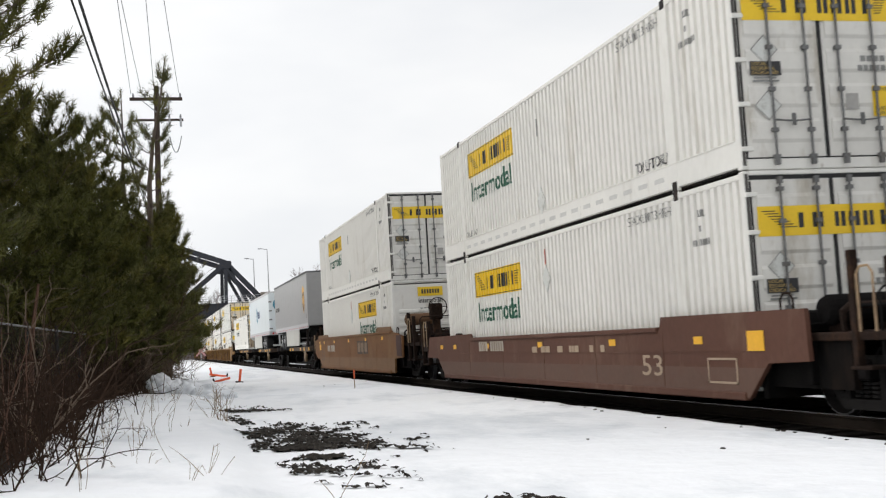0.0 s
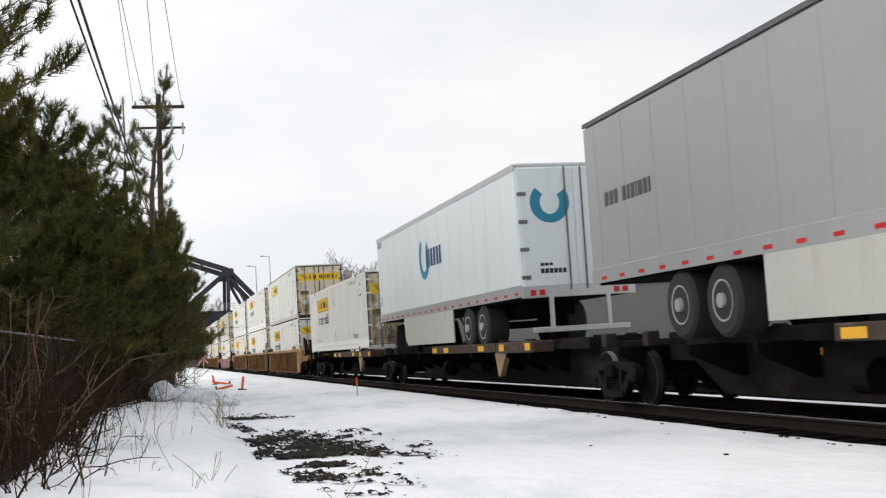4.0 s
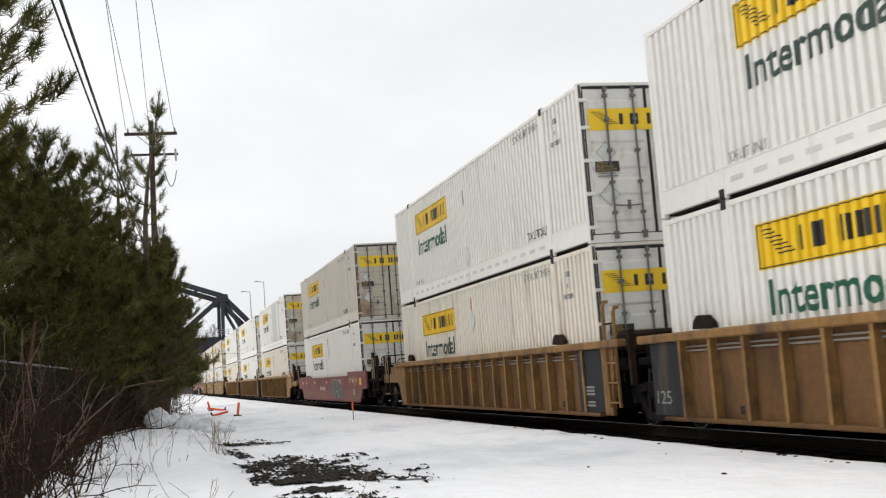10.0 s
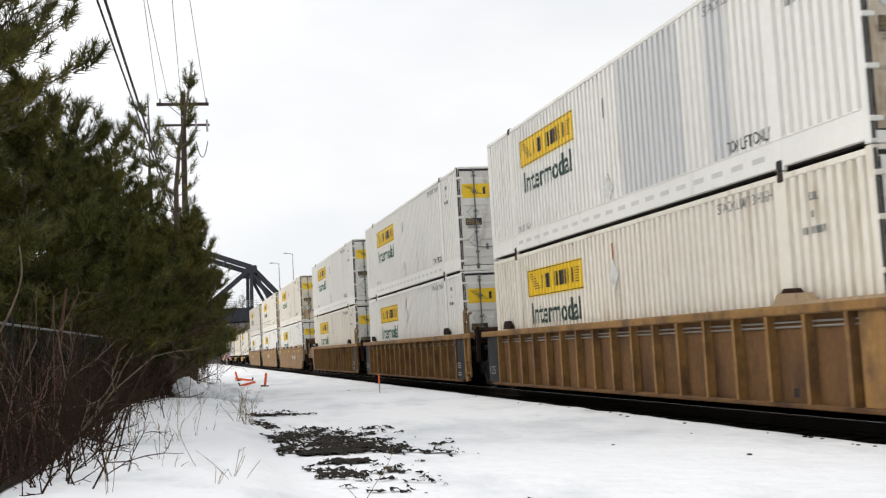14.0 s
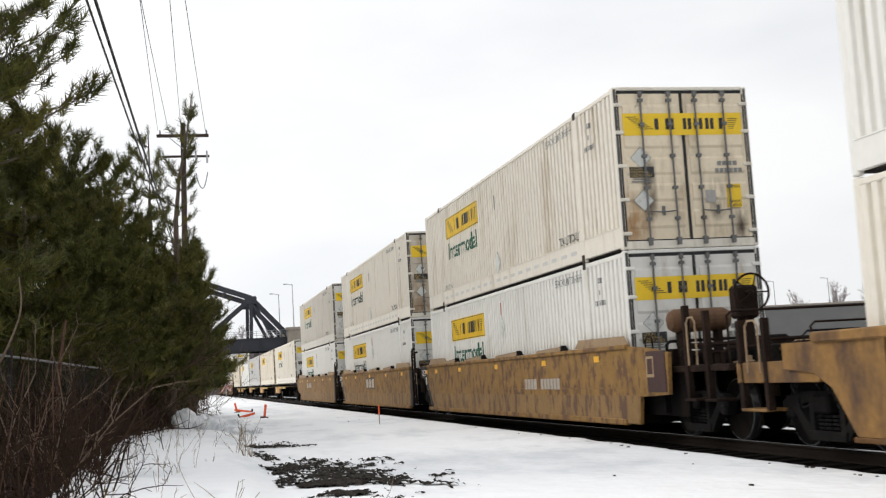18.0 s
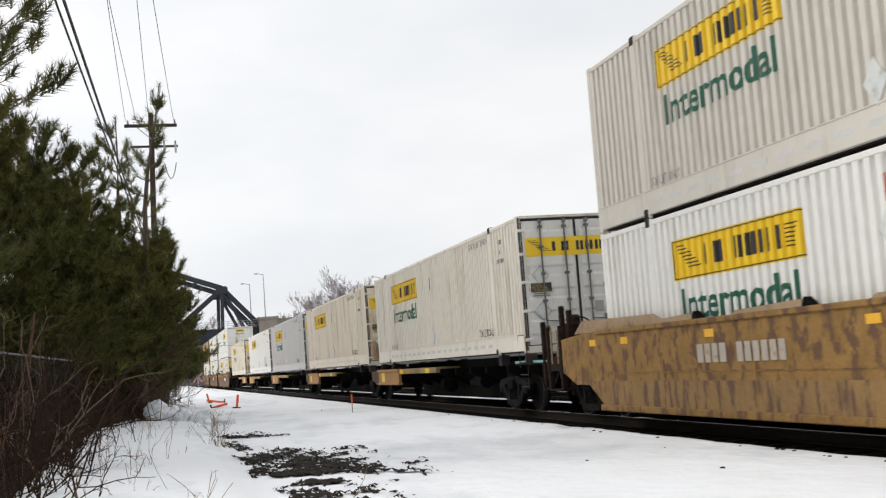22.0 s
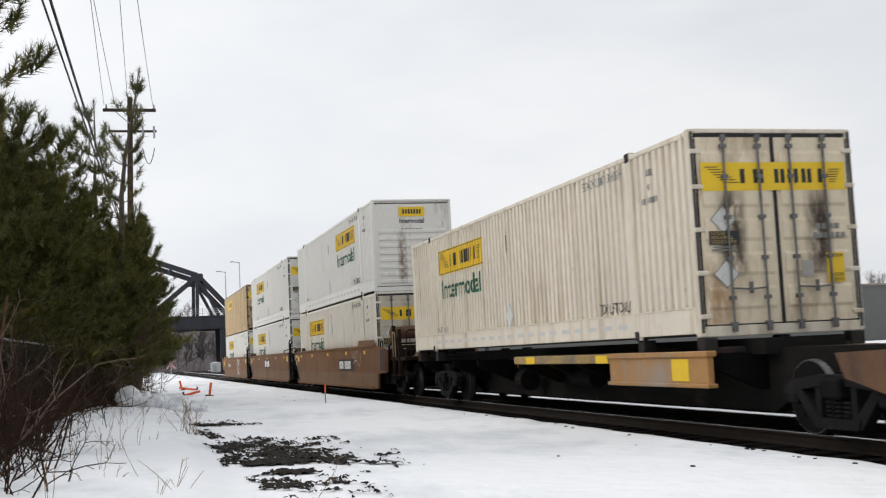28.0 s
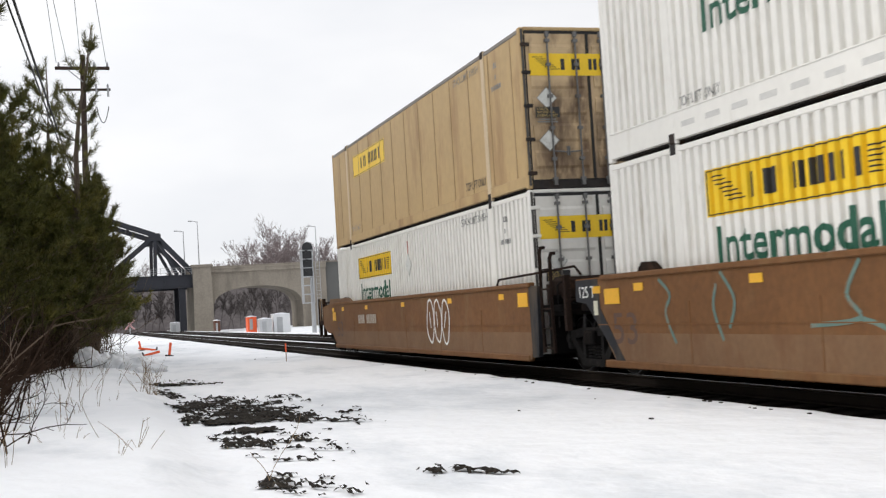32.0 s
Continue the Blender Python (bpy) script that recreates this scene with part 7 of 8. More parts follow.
def pine(x, y, h, reach, low, seed, dens=1.0, top_sparse=0.0, gap=(0, 0), lean=0.0, coarse=False, lop=0.0, tuft=None, boughs=(), label="tall green pine with long needles beside the fence"):
    """A white pine: whorls of rising limbs, side shoots, tufts of long needles."""
    rng = np.random.default_rng(seed)
    ob = thing("pine_tree", label, "tree", pose(x, y, -0.15), "pines along the fence")
    trunk, segs, tips, dirs = [], [], [], []
    pts = [Vector((lean * (i / 8) ** 1.5 + rng.normal() * 0.05, rng.normal() * 0.05, h * i / 8)) for i in range(9)]
    r0 = 0.014 * h + 0.02
    for i in range(8):
        trunk.append((pts[i], pts[i + 1], r0 * (1 - i / 8) + 0.012, r0 * (1 - (i + 1) / 8) + 0.012))
    z = low
    while z < h - 0.15:
        f = (z - low) / (h - low)
        ctr = pts[0].lerp(pts[8], z / h)
        ctr.x = lean * (z / h) ** 1.5
        sparse = z / h > (0.54 if top_sparse else 0.86)
        limbs = []
        for k in range(int(rng.integers(4, 7))):
            limbs.append((rng.uniform(0, 2 * math.pi), reach * (1 - f) ** 0.75 * rng.uniform(0.62, 1.1) + 0.28, rng.uniform(0.05, 0.35) + 0.75 * f))
        if gap[0] < z < gap[1]:
            z += 0.3
            continue
        for a, rr, rise in limbs:
            # lop: how much shorter the limbs on the side of the track are, towards the top
            rr *= 1 - lop * max(0.0, math.cos(a)) * min(1.0, f * 2.2)
            n = max(3, int(rr / 0.30))
            prev = Vector(ctr)
            for i in range(1, n + 1):
                s = i / n
                p = Vector(ctr) + Vector((math.cos(a + 0.15 * s * rng.normal()) * rr * s, math.sin(a) * rr * s, rr * rise * (0.35 * s + 0.65 * s * s)))
                segs.append((prev, p, 0.028 * (1 - s) * (rr / 2) + 0.010, 0.028 * (1 - s) * (rr / 2) + 0.006))
                d = (p - prev).normalized()
                if s > 0.22:
                    for q in range(int(rng.poisson((1.2 if sparse else 2.7) * dens))):
                        b = rng.uniform(-1.25, 1.25)
                        sd = Vector((d.x * math.cos(b) - d.y * math.sin(b), d.x * math.sin(b) + d.y * math.cos(b), d.z + rng.uniform(-0.05, 0.75))).normalized()
                        ln = rng.uniform(0.18, 0.55) * (1.2 - 0.5 * s)
                        e = prev.lerp(p, rng.uniform(0, 1)) + sd * ln
                        segs.append((e - sd * ln, e, 0.007, 0.004))
                        tips.append(e), dirs.append(sd + Vector((0, 0, 0.25)))
                        if not sparse:
                            tips.append(e - sd * ln * 0.5), dirs.append(sd + Vector((rng.normal() * 0.5, rng.normal() * 0.5, 0.4)))
                prev = p
            tips.append(prev), dirs.append(d + Vector((0, 0, 0.5)))
        z += rng.uniform(0.26, 0.46) * (1.7 if sparse else 1.0)
    # long boughs given one by one: bearing, reach, height on the trunk, rise
    for a, rr, zb, rise in boughs:
        n = int(rr / 0.22)
        prev = Vector((lean * (zb / h) ** 1.5, 0, zb))
        base = Vector(prev)
        for i in range(1, n + 1):
            t = i / n
            p = base + Vector((math.cos(a + 0.1 * rng.normal() * t) * rr * t, math.sin(a) * rr * t, rr * rise * (0.3 * t + 0.7 * t * t)))
            segs.append((prev, p, 0.034 * (1 - t) + 0.009, 0.034 * (1 - t) + 0.007))
            d = (p - prev).normalized()
            if t > 0.3:
                for q in range(int(rng.poisson(2.6))):
                    b = rng.uniform(-1.2, 1.2)
                    sd = Vector((d.x * math.cos(b) - d.y * math.sin(b), d.x * math.sin(b) + d.y * math.cos(b), d.z + rng.uniform(0.0, 0.9))).normalized()
                    ln = rng.uniform(0.2, 0.6) * (1.3 - 0.6 * t)
                    e = prev.lerp(p, rng.uniform(0, 1)) + sd * ln
                    segs.append((e - sd * ln, e, 0.008, 0.005))
                    tips.append(e), dirs.append(sd + Vector((0, 0, 0.35)))
            prev = p
        tips.append(prev), dirs.append(d + Vector((0, 0, 0.5)))
    tips.append(pts[8]), dirs.append(Vector((0, 0, 1)))
    part("trunk", sweep(pts, [r0 * (1 - i / 8) + 0.012 for i in range(9)], 9), BARK, ob)
    me = limb_mesh(segs, 3)
    me.materials.append(BARK)
    part("branchwork", me, BARK, ob, kind="stuff")
    v = needles(np.array([tuple(t) for t in tips]), np.array([tuple(t) for t in dirs]), rng, *(tuft or ((14, 0.34, 0.04, 0.36) if coarse else (30, 0.22, 0.0175, 0.32))))
    part("needles", tri_mesh("needles", v, NEEDLE), NEEDLE, ob, kind="stuff")
    return ob


BRUSHY = (34, 0.23, 0.019, 0.34)
pine(-4.1, 19.0, 14.5, 3.3, 1.9, 11, 1.0, gap=(4.2, 4.9), tuft=BRUSHY, boughs=((0.05, 3.0, 5.1, 0.40), (-0.1, 2.6, 6.1, 0.50), (0.3, 2.5, 4.8, 0.32), (-0.3, 2.3, 5.6, 0.34), (0.2, 2.2, 6.6, 0.55), (0.0, 2.5, 7.5, 0.35), (-0.25, 2.6, 8.2, 0.3), (0.15, 2.1, 5.3, 0.2), (0.4, 2.3, 5.9, 0.3)))
pine(-5.4, 24.5, 8.3, 3.2, 1.5, 12, 1.4)
pine(-3.4, 28.5, 8.1, 2.5, 1.3, 13, 1.4, tuft=BRUSHY)
pine(-2.5, 32.0, 8.2, 2.4, 1.2, 14, 1.3, tuft=BRUSHY)
pine(-1.7, 36.0, 8.3, 2.2, 1.1, 15, 1.2, tuft=BRUSHY)
pine(-0.75, 40.0, 10.3, 2.3, 1.0, 16, 0.9, 0.7, lop=0.5, tuft=BRUSHY)
pine(-0.25, 38.0, 10.9, 1.9, 0.9, 17, 0.62, 1.0, lean=0.9, lop=0.62, tuft=BRUSHY)
pine(0.50, 44.0, 7.0, 1.7, 1.7, 26, 1.2, tuft=BRUSHY)
pine(0.60, 50.5, 5.8, 2.0, 1.5, 18, 1.3)
pine(-1.2, 52.0, 7.5, 2.2, 0.9, 19, 1.0)
pine(-4.2, 37.0, 8.6, 3.0, 1.2, 20, 1.0)
pine(-6.5, 31.0, 9.5, 3.2, 1.4, 22, 1.0)
pine(-3.2, 46.0, 9.0, 3.0, 1.2, 23, 0.9)
# pines added behind, several out of view, to keep sky light off the brush
pine(-8.0, 20.5, 12.0, 3.4, 1.0, 24, 0.9, coarse=True)
for i, (x, y, h) in enumerate(((-7.0, 45, 9), (-9.5, 57, 10), (-5.0, 60, 9), (-2.4, 64, 9), (-12, 47, 11), (-6.0, 76, 10), (-1.4, 74, 9), (-10.5, 36, 11), (-8.5, 27, 8), (-3.8, 53, 6))):
    pine(x, y, h, 3.2, 0.25, 60 + i, 0.9, coarse=True, label="dark green pine in the wood behind the fence")


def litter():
    """Needle litter and old snow behind the fence, coloured dark for the pines' shade."""
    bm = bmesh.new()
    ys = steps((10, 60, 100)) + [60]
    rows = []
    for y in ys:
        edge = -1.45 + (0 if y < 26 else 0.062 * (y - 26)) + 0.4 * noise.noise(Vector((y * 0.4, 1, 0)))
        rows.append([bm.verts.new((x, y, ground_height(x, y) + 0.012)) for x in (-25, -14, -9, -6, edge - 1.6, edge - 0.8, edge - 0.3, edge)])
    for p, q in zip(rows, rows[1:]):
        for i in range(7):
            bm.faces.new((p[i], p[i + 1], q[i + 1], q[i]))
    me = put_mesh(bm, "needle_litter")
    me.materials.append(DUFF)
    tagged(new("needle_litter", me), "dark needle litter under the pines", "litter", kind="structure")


litter()


# chain-link fence along the trees
def fence():
    ob = thing("chain_link_fence", "dark chain-link fence overgrown by brush", "fence")
    a, b = Vector((-2.95, 6.0, 0)), Vector((-0.35, 57.0, 0))
    n = 14
    top = 1.85
    for i in range(n):
        p = a.lerp(b, i / (n - 1))
        post = part("post", cached("fence_post", lambda: tubes(((0, 0, -0.3), (0, 0, top + 0.05), 0.035), sides=8), FENCE), FENCE, ob)
        post.matrix_basis = pose(p.x, p.y, 0)
        part("post_cap", cached("post_cap", lambda: lathe([(top + 0.05, 0.042), (top + 0.09, 0.03), (top + 0.11, 0.01)], 8, "z"), FENCE), FENCE, post)
    part("top_rail", tubes(((a.x, a.y, top), (b.x, b.y, top), 0.02), sides=6), mat("dull_top_rail", (0.15, 0.15, 0.15), 0.7, 0.2, 0.2, 3), ob)
    d = (b - a).normalized()
    length = (b - a).length
    segs = []
    s = 0.0
    while s < length:
        for g in (1, -1):
            p0 = a + d * s
            p1 = a + d * min(length, max(0, s + g * top))
            segs.append(((p0.x, p0.y, 0.05), (p1.x, p1.y, top), 0.0022, 0.0022))
        s += 0.11
    me = limb_mesh(segs, 3)
    me.materials.append(FENCE)
    part("mesh_wire", me, FENCE, ob, kind="stuff")


fence()


BRUSH = []


def shrub(x, y, h, spread, seed, stems=14, material=None, label=""):
    """Bare winter brush: stems that fork into fine twigs."""
    rng = np.random.default_rng(seed)
    segs = []
    def grow(p, d, ln, r, depth):
        n = 3
        for i in range(n):
            d2 = (d + Vector(rng.normal(size=3)) * 0.16).normalized()
            q = p + d2 * ln / n
            segs.append((p, q, r * (1 - 0.2 * i / n), r * (1 - 0.2 * (i + 1) / n)))
            if depth > 0:
                for _ in range(int(rng.integers(1, 3))):
                    sd = (d2 + Vector(rng.normal(size=3)) * 0.55).normalized()
                    grow(q, sd, ln * rng.uniform(0.22, 0.42), r * 0.6, depth - 1)
            p, d = q, d2
    for _ in range(stems):
        o = Vector((rng.normal() * spread * 0.5, rng.normal() * spread * 0.5, -0.1))
        d = Vector((rng.normal() * 0.28, rng.normal() * 0.28, 1)).normalized()
        grow(o, d, h * rng.uniform(0.5, 1.05), rng.uniform(0.006, 0.013), 2)
    if material is None:
        o = Vector((x, y, 0))
        BRUSH.extend((a + o, b + o, ra, rb) for a, b, ra, rb in segs)
        return
    me = limb_mesh(segs, 3)
    me.materials.append(material)
    ob = tagged(new("bare_sapling", me), label, "sapling", "saplings in the brush")
    ob.matrix_basis = pose(x, y, 0)


BR_RNG = np.random.default_rng(5)
for i in range(96):
    f = i / 95
    y = 10.5 + 39.5 * f ** 1.25
    edge = -1.45 + (0 if y < 26 else 0.062 * (y - 26))
    x = edge - abs(BR_RNG.normal()) * 0.6 + 0.12
    shrub(x, y, BR_RNG.uniform(0.8, 1.75), 0.8, 100 + i, int(BR_RNG.integers(6, 11)))
me = limb_mesh(BRUSH, 3)
me.materials.append(TWIG)
tagged(new("brush", me), "tangle of bare brown brush along the fence", "brush", kind="stuff")
for i, (x, y, h) in enumerate(((-1.75, 14.2, 2.7), (-2.1, 12.6, 2.6), (-0.35, 41.0, 2.6), (0.35, 45.5, 2.6), (-1.9, 17.5, 2.0), (-1.0, 33, 2.0))):
    shrub(x, y, h, 0.5, 200 + i, 5, mat("gray_brown_sapling_bark", (0.125, 0.090, 0.064), 0.9, 0, 0.25, 4), "bare gray-brown sapling among the brush")


def cane(pts, r, material, label):
    """One long bent stem, thicker at its foot."""
    pts = [Vector(p) for p in pts]
    smooth = []
    for i in range(len(pts) - 1):
        p0, p1, p2, p3 = pts[max(i - 1, 0)], pts[i], pts[i + 1], pts[min(i + 2, len(pts) - 1)]
        for k in range(5):
            t = k / 5
            smooth.append(0.5 * (2 * p1 + (p2 - p0) * t + (2 * p0 - 5 * p1 + 4 * p2 - p3) * t * t + (3 * p1 - p0 - 3 * p2 + p3) * t ** 3))
    smooth.append(pts[-1])
    n = len(smooth) - 1
    me = put_mesh(sweep(smooth, [r * (1 - 0.7 * i / n) for i in range(n + 1)], 6), "bare_sapling")
    me.materials.append(material)
    tagged(new("bare_sapling", me), label, "sapling", "saplings in the brush")


REDBARK = mat("reddish_brown_bark", (0.085, 0.042, 0.025), 0.9, 0, 0.3, 5, 0.4, 30, dirt=(0.06, 0.04, 0.03), amount=0.45, dscale=(6, 6, 1.2))
PALEBARK = mat("gray_brown_sapling_bark", (0.125, 0.090, 0.064), 0.9, 0, 0.25, 4)
cane([(-1.80, 18.6, -0.1), (-1.80, 18.6, 0.8), (-1.76, 18.6, 1.6), (-1.66, 18.7, 2.4)], 0.062, REDBARK, "young reddish-brown trunk in front of the fence")
cane([(-1.95, 16.6, -0.1), (-1.86, 16.6, 0.35), (-1.55, 16.6, 0.62), (-1.1, 16.8, 0.72), (-0.85, 17.0, 1.1)], 0.022, PALEBARK, "long arching bare cane in the brush")
cane([(-2.75, 15.2, 0.6), (-2.5, 15.2, 1.15), (-2.1, 15.2, 1.75), (-1.88, 15.2, 2.3), (-1.90, 15.3, 2.75)], 0.026, PALEBARK, "leaning gray-brown sapling beside the fence")
cane([(-2.75, 15.0, 0.3), (-2.45, 15.1, 0.85), (-2.2, 15.2, 1.15), (-2.1, 15.3, 1.3)], 0.018, PALEBARK, "leaning gray-brown sapling beside the fence")
for i in range(5):
    cane([(-0.32 + 0.13 * i, 41.0, -0.1), (-0.26 + 0.16 * i, 41.0, 1.4), (-0.12 + 0.28 * i, 41.0, 3.2)], 0.035, PALEBARK, "slender gray-brown sapling among the brush")
TW = np.random.default_rng(44)
BRUSH = []
for i in range(16):
    y = TW.uniform(35.5, 47)
    shrub(-0.55 + 0.075 * (y - 35) + TW.uniform(-0.25, 0.5), y, TW.uniform(1.8, 3.9), 0.7, 700 + i, 6)
me = limb_mesh(BRUSH, 3)
me.materials.append(mat("pale_brown_twig", (0.105, 0.076, 0.052), 0.95, 0, 0.35, 4, spec=0.1))
tagged(new("tall_brush", me), "tall pale brown twigs in front of the pines", "brush", kind="stuff")
SB = np.random.default_rng(15)
STEMS = []
for i in range(80):
    y = 11.5 + 30 * SB.random() ** 1.3
    edge = -1.45 + (0 if y < 26 else 0.062 * (y - 26))
    o = Vector((edge - abs(SB.normal()) * 0.7 + 0.1, y, -0.1))
    d = Vector((SB.normal() * 0.10, SB.normal() * 0.10, 1)).normalized()
    hgt = SB.uniform(0.9, 2.0)
    for k in range(4):
        d = (d + Vector(SB.normal(size=3)) * 0.07).normalized()
        STEMS.append((o, o + d * hgt / 4, 0.011 * (1 - k * 0.2), 0.011 * (0.8 - k * 0.2)))
        o = o + d * hgt / 4
me = limb_mesh(STEMS, 4)
me.materials.append(REDBARK)
tagged(new("brush_stems", me), "upright reddish-brown stems along the fence", "brush", kind="stuff")


WEEDS = []


def weed(x, y, h, seed, n=9):
    rng = np.random.default_rng(seed)
    segs = []
    for _ in range(n):
        p = Vector((0, 0, -0.05))
        d = Vector((rng.normal() * 0.3, rng.normal() * 0.3, 1)).normalized()
        ln = h * rng.uniform(0.5, 1.1)
        for i in range(4):
            d = (d + Vector((rng.normal() * 0.12, rng.normal() * 0.12, -0.06))).normalized()
            q = p + d * ln / 4
            segs.append((p, q, 0.0036, 0.0026))
            if i > 1 and rng.random() < 0.7:
                sd = (d + Vector(rng.normal(size=3)) * 0.6).normalized()
                segs.append((q, q + sd * ln * 0.25, 0.0025, 0.0018))
            p = q
    o = Vector((x, y, 0))
    WEEDS.extend((a + o, b + o, ra, rb) for a, b, ra, rb in segs)


WR = np.random.default_rng(8)
for i in range(46):
    y = WR.uniform(9.0, 34)
    edge = -1.6 + (y - 13) * 0.07
    weed(edge + abs(WR.normal()) * 0.8 + 0.2, y, WR.uniform(0.2, 0.75), 300 + i, int(WR.integers(1, 4)))
for i, (x, y, h, n) in enumerate(((1.05, 20.5, 0.75, 12), (1.2, 20.9, 0.6, 12), (0.95, 21.2, 0.6, 9), (0.45, 11.6, 0.5, 3), (0.25, 10.8, 0.35, 3), (-0.2, 15.0, 0.5, 4), (1.35, 9.2, 0.45, 2))):
    weed(x, y, h, 400 + i, n)


me = limb_mesh(WEEDS, 3)
me.materials.append(DRYGRASS)
tagged(new("dry_grass", me), "dry straw-coloured grass poking through the snow", "grass", kind="stuff")


# ---- bare earth, snow heap, markers ----
def mud_patch(v0, v1, x0, x1, seed, label, fill=0.30, lean=0.0):
    """Ragged bare earth: it lies between x0 (+ lean for each metre ahead) and x1, and between v0 and v1 = y + 0.9 (x - 1.2)."""
    cell, deep = 0.022, min(0.05, (v1 - v0) / 12)
    nx, nv = max(6, int((x1 - x0 + 0.8) / cell)), max(6, int((v1 - v0 + 1.4) / deep))
    soft, hem = min(0.5, 0.25 * (x1 - x0)), min(0.35, 0.2 * (v1 - v0))
    bm, grid = bmesh.new(), {}
    for i in range(nx + 1):
        for j in range(nv + 1):
            x, v = x0 - 0.3 + i * (x1 - x0 + 0.8) / nx, v0 - 0.5 + j * (v1 - v0 + 1.4) / nv
            y = v - 0.9 * (x - 1.2)
            e = min((x - x0 - lean * (v - v0)) / 0.10, (x1 - x) / soft, (v - v0) / hem, (v1 - v) / (2 * hem))
            n = 0.85 * noise.fractal(Vector((x * 1.2, v * 1.25, seed)), 0.7, 2.0, 4) + 0.95 * noise.fractal(Vector((x * 4.5, v * 4.2, seed + 9)), 0.3, 2.0, 5)
            lvl = fill + 0.55 * max(-2.0, min(1.0, e)) - 0.42 + 0.85 * n
            if lvl > 0:
                hz = ground_height(x, y) + min(0.035, 0.004 + lvl * 0.06) + 0.022 * noise.noise(Vector((x * 11, y * 11, seed))) + 0.014 * noise.noise(Vector((x * 27, y * 20, seed)))
                grid[i, j] = bm.verts.new((x, y, hz))
    for (i, j), v in list(grid.items()):
        q = [grid.get(k) for k in ((i, j), (i + 1, j), (i + 1, j + 1), (i, j + 1))]
        if all(q):
            bm.faces.new(q)
    me = put_mesh(bm, "mud_patch")
    me.materials.append(MUD)
    tagged(new("mud_patch", me), label, "bare ground", "patches of bare earth", "structure")


mud_patch(14.9, 20.3, 1.17, 3.15, 3.3, "patch of dark gravelly mud showing through snow", 0.07, 0.022)
mud_patch(20.3, 23.6, 1.31, 1.62, 5.1, "narrow tongue of mud along the ploughed edge", 0.25)
mud_patch(25.5, 27.0, 1.45, 2.45, 7.7, "small patch of dark mud showing through snow", 0.2)
mud_patch(11.6, 13.5, 1.24, 2.35, 12.1, "patch of dark gravelly mud showing through snow", 0.08)
mud_patch(13.85, 14.25, 1.55, 2.15, 13.4, "thin streak of mud in the snow", 0.35)
mud_patch(10.85, 11.3, 1.40, 1.95, 15.2, "thin streak of mud in the snow", 0.35)
mud_patch(8.9, 10.0, 1.20, 1.85, 19.4, "patch of dark gravelly mud showing through snow", 0.02)
mud_patch(10.20, 10.42, 2.62, 3.12, 23.0, "thin streak of mud in the snow", 0.42)


def stones():
    """Scattered ballast stones and crumbs of dirt on the snow beside the track."""
    rng = np.random.default_rng(77)
    bm = bmesh.new()
    for i in range(46):
        y = 10 + 40 * rng.random() ** 1.4
        x = 7.06 - abs(rng.normal()) * 0.10 if i % 8 else rng.uniform(4.5, 6.8)
        r = rng.uniform(0.008, 0.022)
        z = ground_height(x, y) if x < 7.0 else SNOW - 0.02
        box(bm, x - r, x + r, y - r * 1.4, y + r * 1.4, z - 0.01, z + r * 0.7, bevel=r * 0.3)
    me = put_mesh(bm, "scattered_stones")
    me.materials.append(MUD)
    tagged(new("scattered_stones", me), "dark ballast stones scattered on the snow", "stones", kind="stuff")


stones()


def snow_heap(x, y, r, h, seed, z=-0.1):
    bm = bmesh.new()
    bmesh.ops.create_icosphere(bm, subdivisions=4, radius=1.0)
    for v in bm.verts:
        n = noise.fractal(v.co * 2.2 + Vector((seed, 0, 0)), 0.8, 2.0, 4)
        v.co *= 1 + 0.28 * n
        v.co = Vector((v.co.x * r, v.co.y * r, v.co.z * h))
    for f in bm.faces:
        f.smooth = True
    me = put_mesh(bm, "snow_heap")
    me.materials.append(SNOWMAT)
    ob = tagged(new("snow_heap", me), "lumpy heap of ploughed snow", "snow heap", "snow heaps")
    ob.matrix_basis = pose(x, y, z)


snow_heap(0.15, 36.2, 0.36, 0.36, 1, 0.30)
for i, (x, y, r, h) in enumerate(((0.6, 36.3, 0.5, 0.50), (1.0, 35.5, 0.5, 0.46), (1.45, 34.3, 0.5, 0.36), (1.8, 33.0, 0.45, 0.24), (0.9, 38.5, 0.9, 0.48), (1.5, 37.3, 0.7, 0.40))):
    snow_heap(x, y, r, h, 3 + i)


def marker(x, y, h, label):
    ob = thing("marker_stake", label, "stake", pose(x, y, SNOW), "survey stakes")
    part("shaft", tubes(((0, 0, -0.1), (0, 0, h), 0.014), sides=6), mat("weathered_lath", (0.3, 0.2, 0.13), 0.8), ob)
    part("top", tubes(((0, 0, h * 0.55), (0, 0, h + 0.01), 0.022), sides=6), ORANGE, ob, "orange painted top")


marker(5.62, 33.7, 0.52, "thin survey stake with an orange painted top")


def delineator(x, y, h, tilt, label):
    ob = thing("delineator_post", label, "marker post", pose(x, y, SNOW, 0, tilt, 0), "orange marker posts")
    part("post", boxes((-0.05, 0.05, -0.02, 0.02, 0.0, h), bevel=0.01), ORANGE, ob)
    part("foot", boxes((-0.16, 0.16, -0.12, 0.12, -0.03, 0.04), bevel=0.015), mat("black_rubber_foot", (0.05, 0.04, 0.04), 0.8), ob)


delineator(3.35, 48.5, 0.54, 8, "upright orange plastic marker post in the snow")
delineator(2.45, 51.0, 0.7, 78, "toppled orange plastic marker post in the snow")
delineator(2.9, 62.0, 0.5, -12, "leaning orange plastic marker post in the snow")
delineator(3.6, 61.0, 0.9, -80, "toppled orange plastic marker post in the snow")


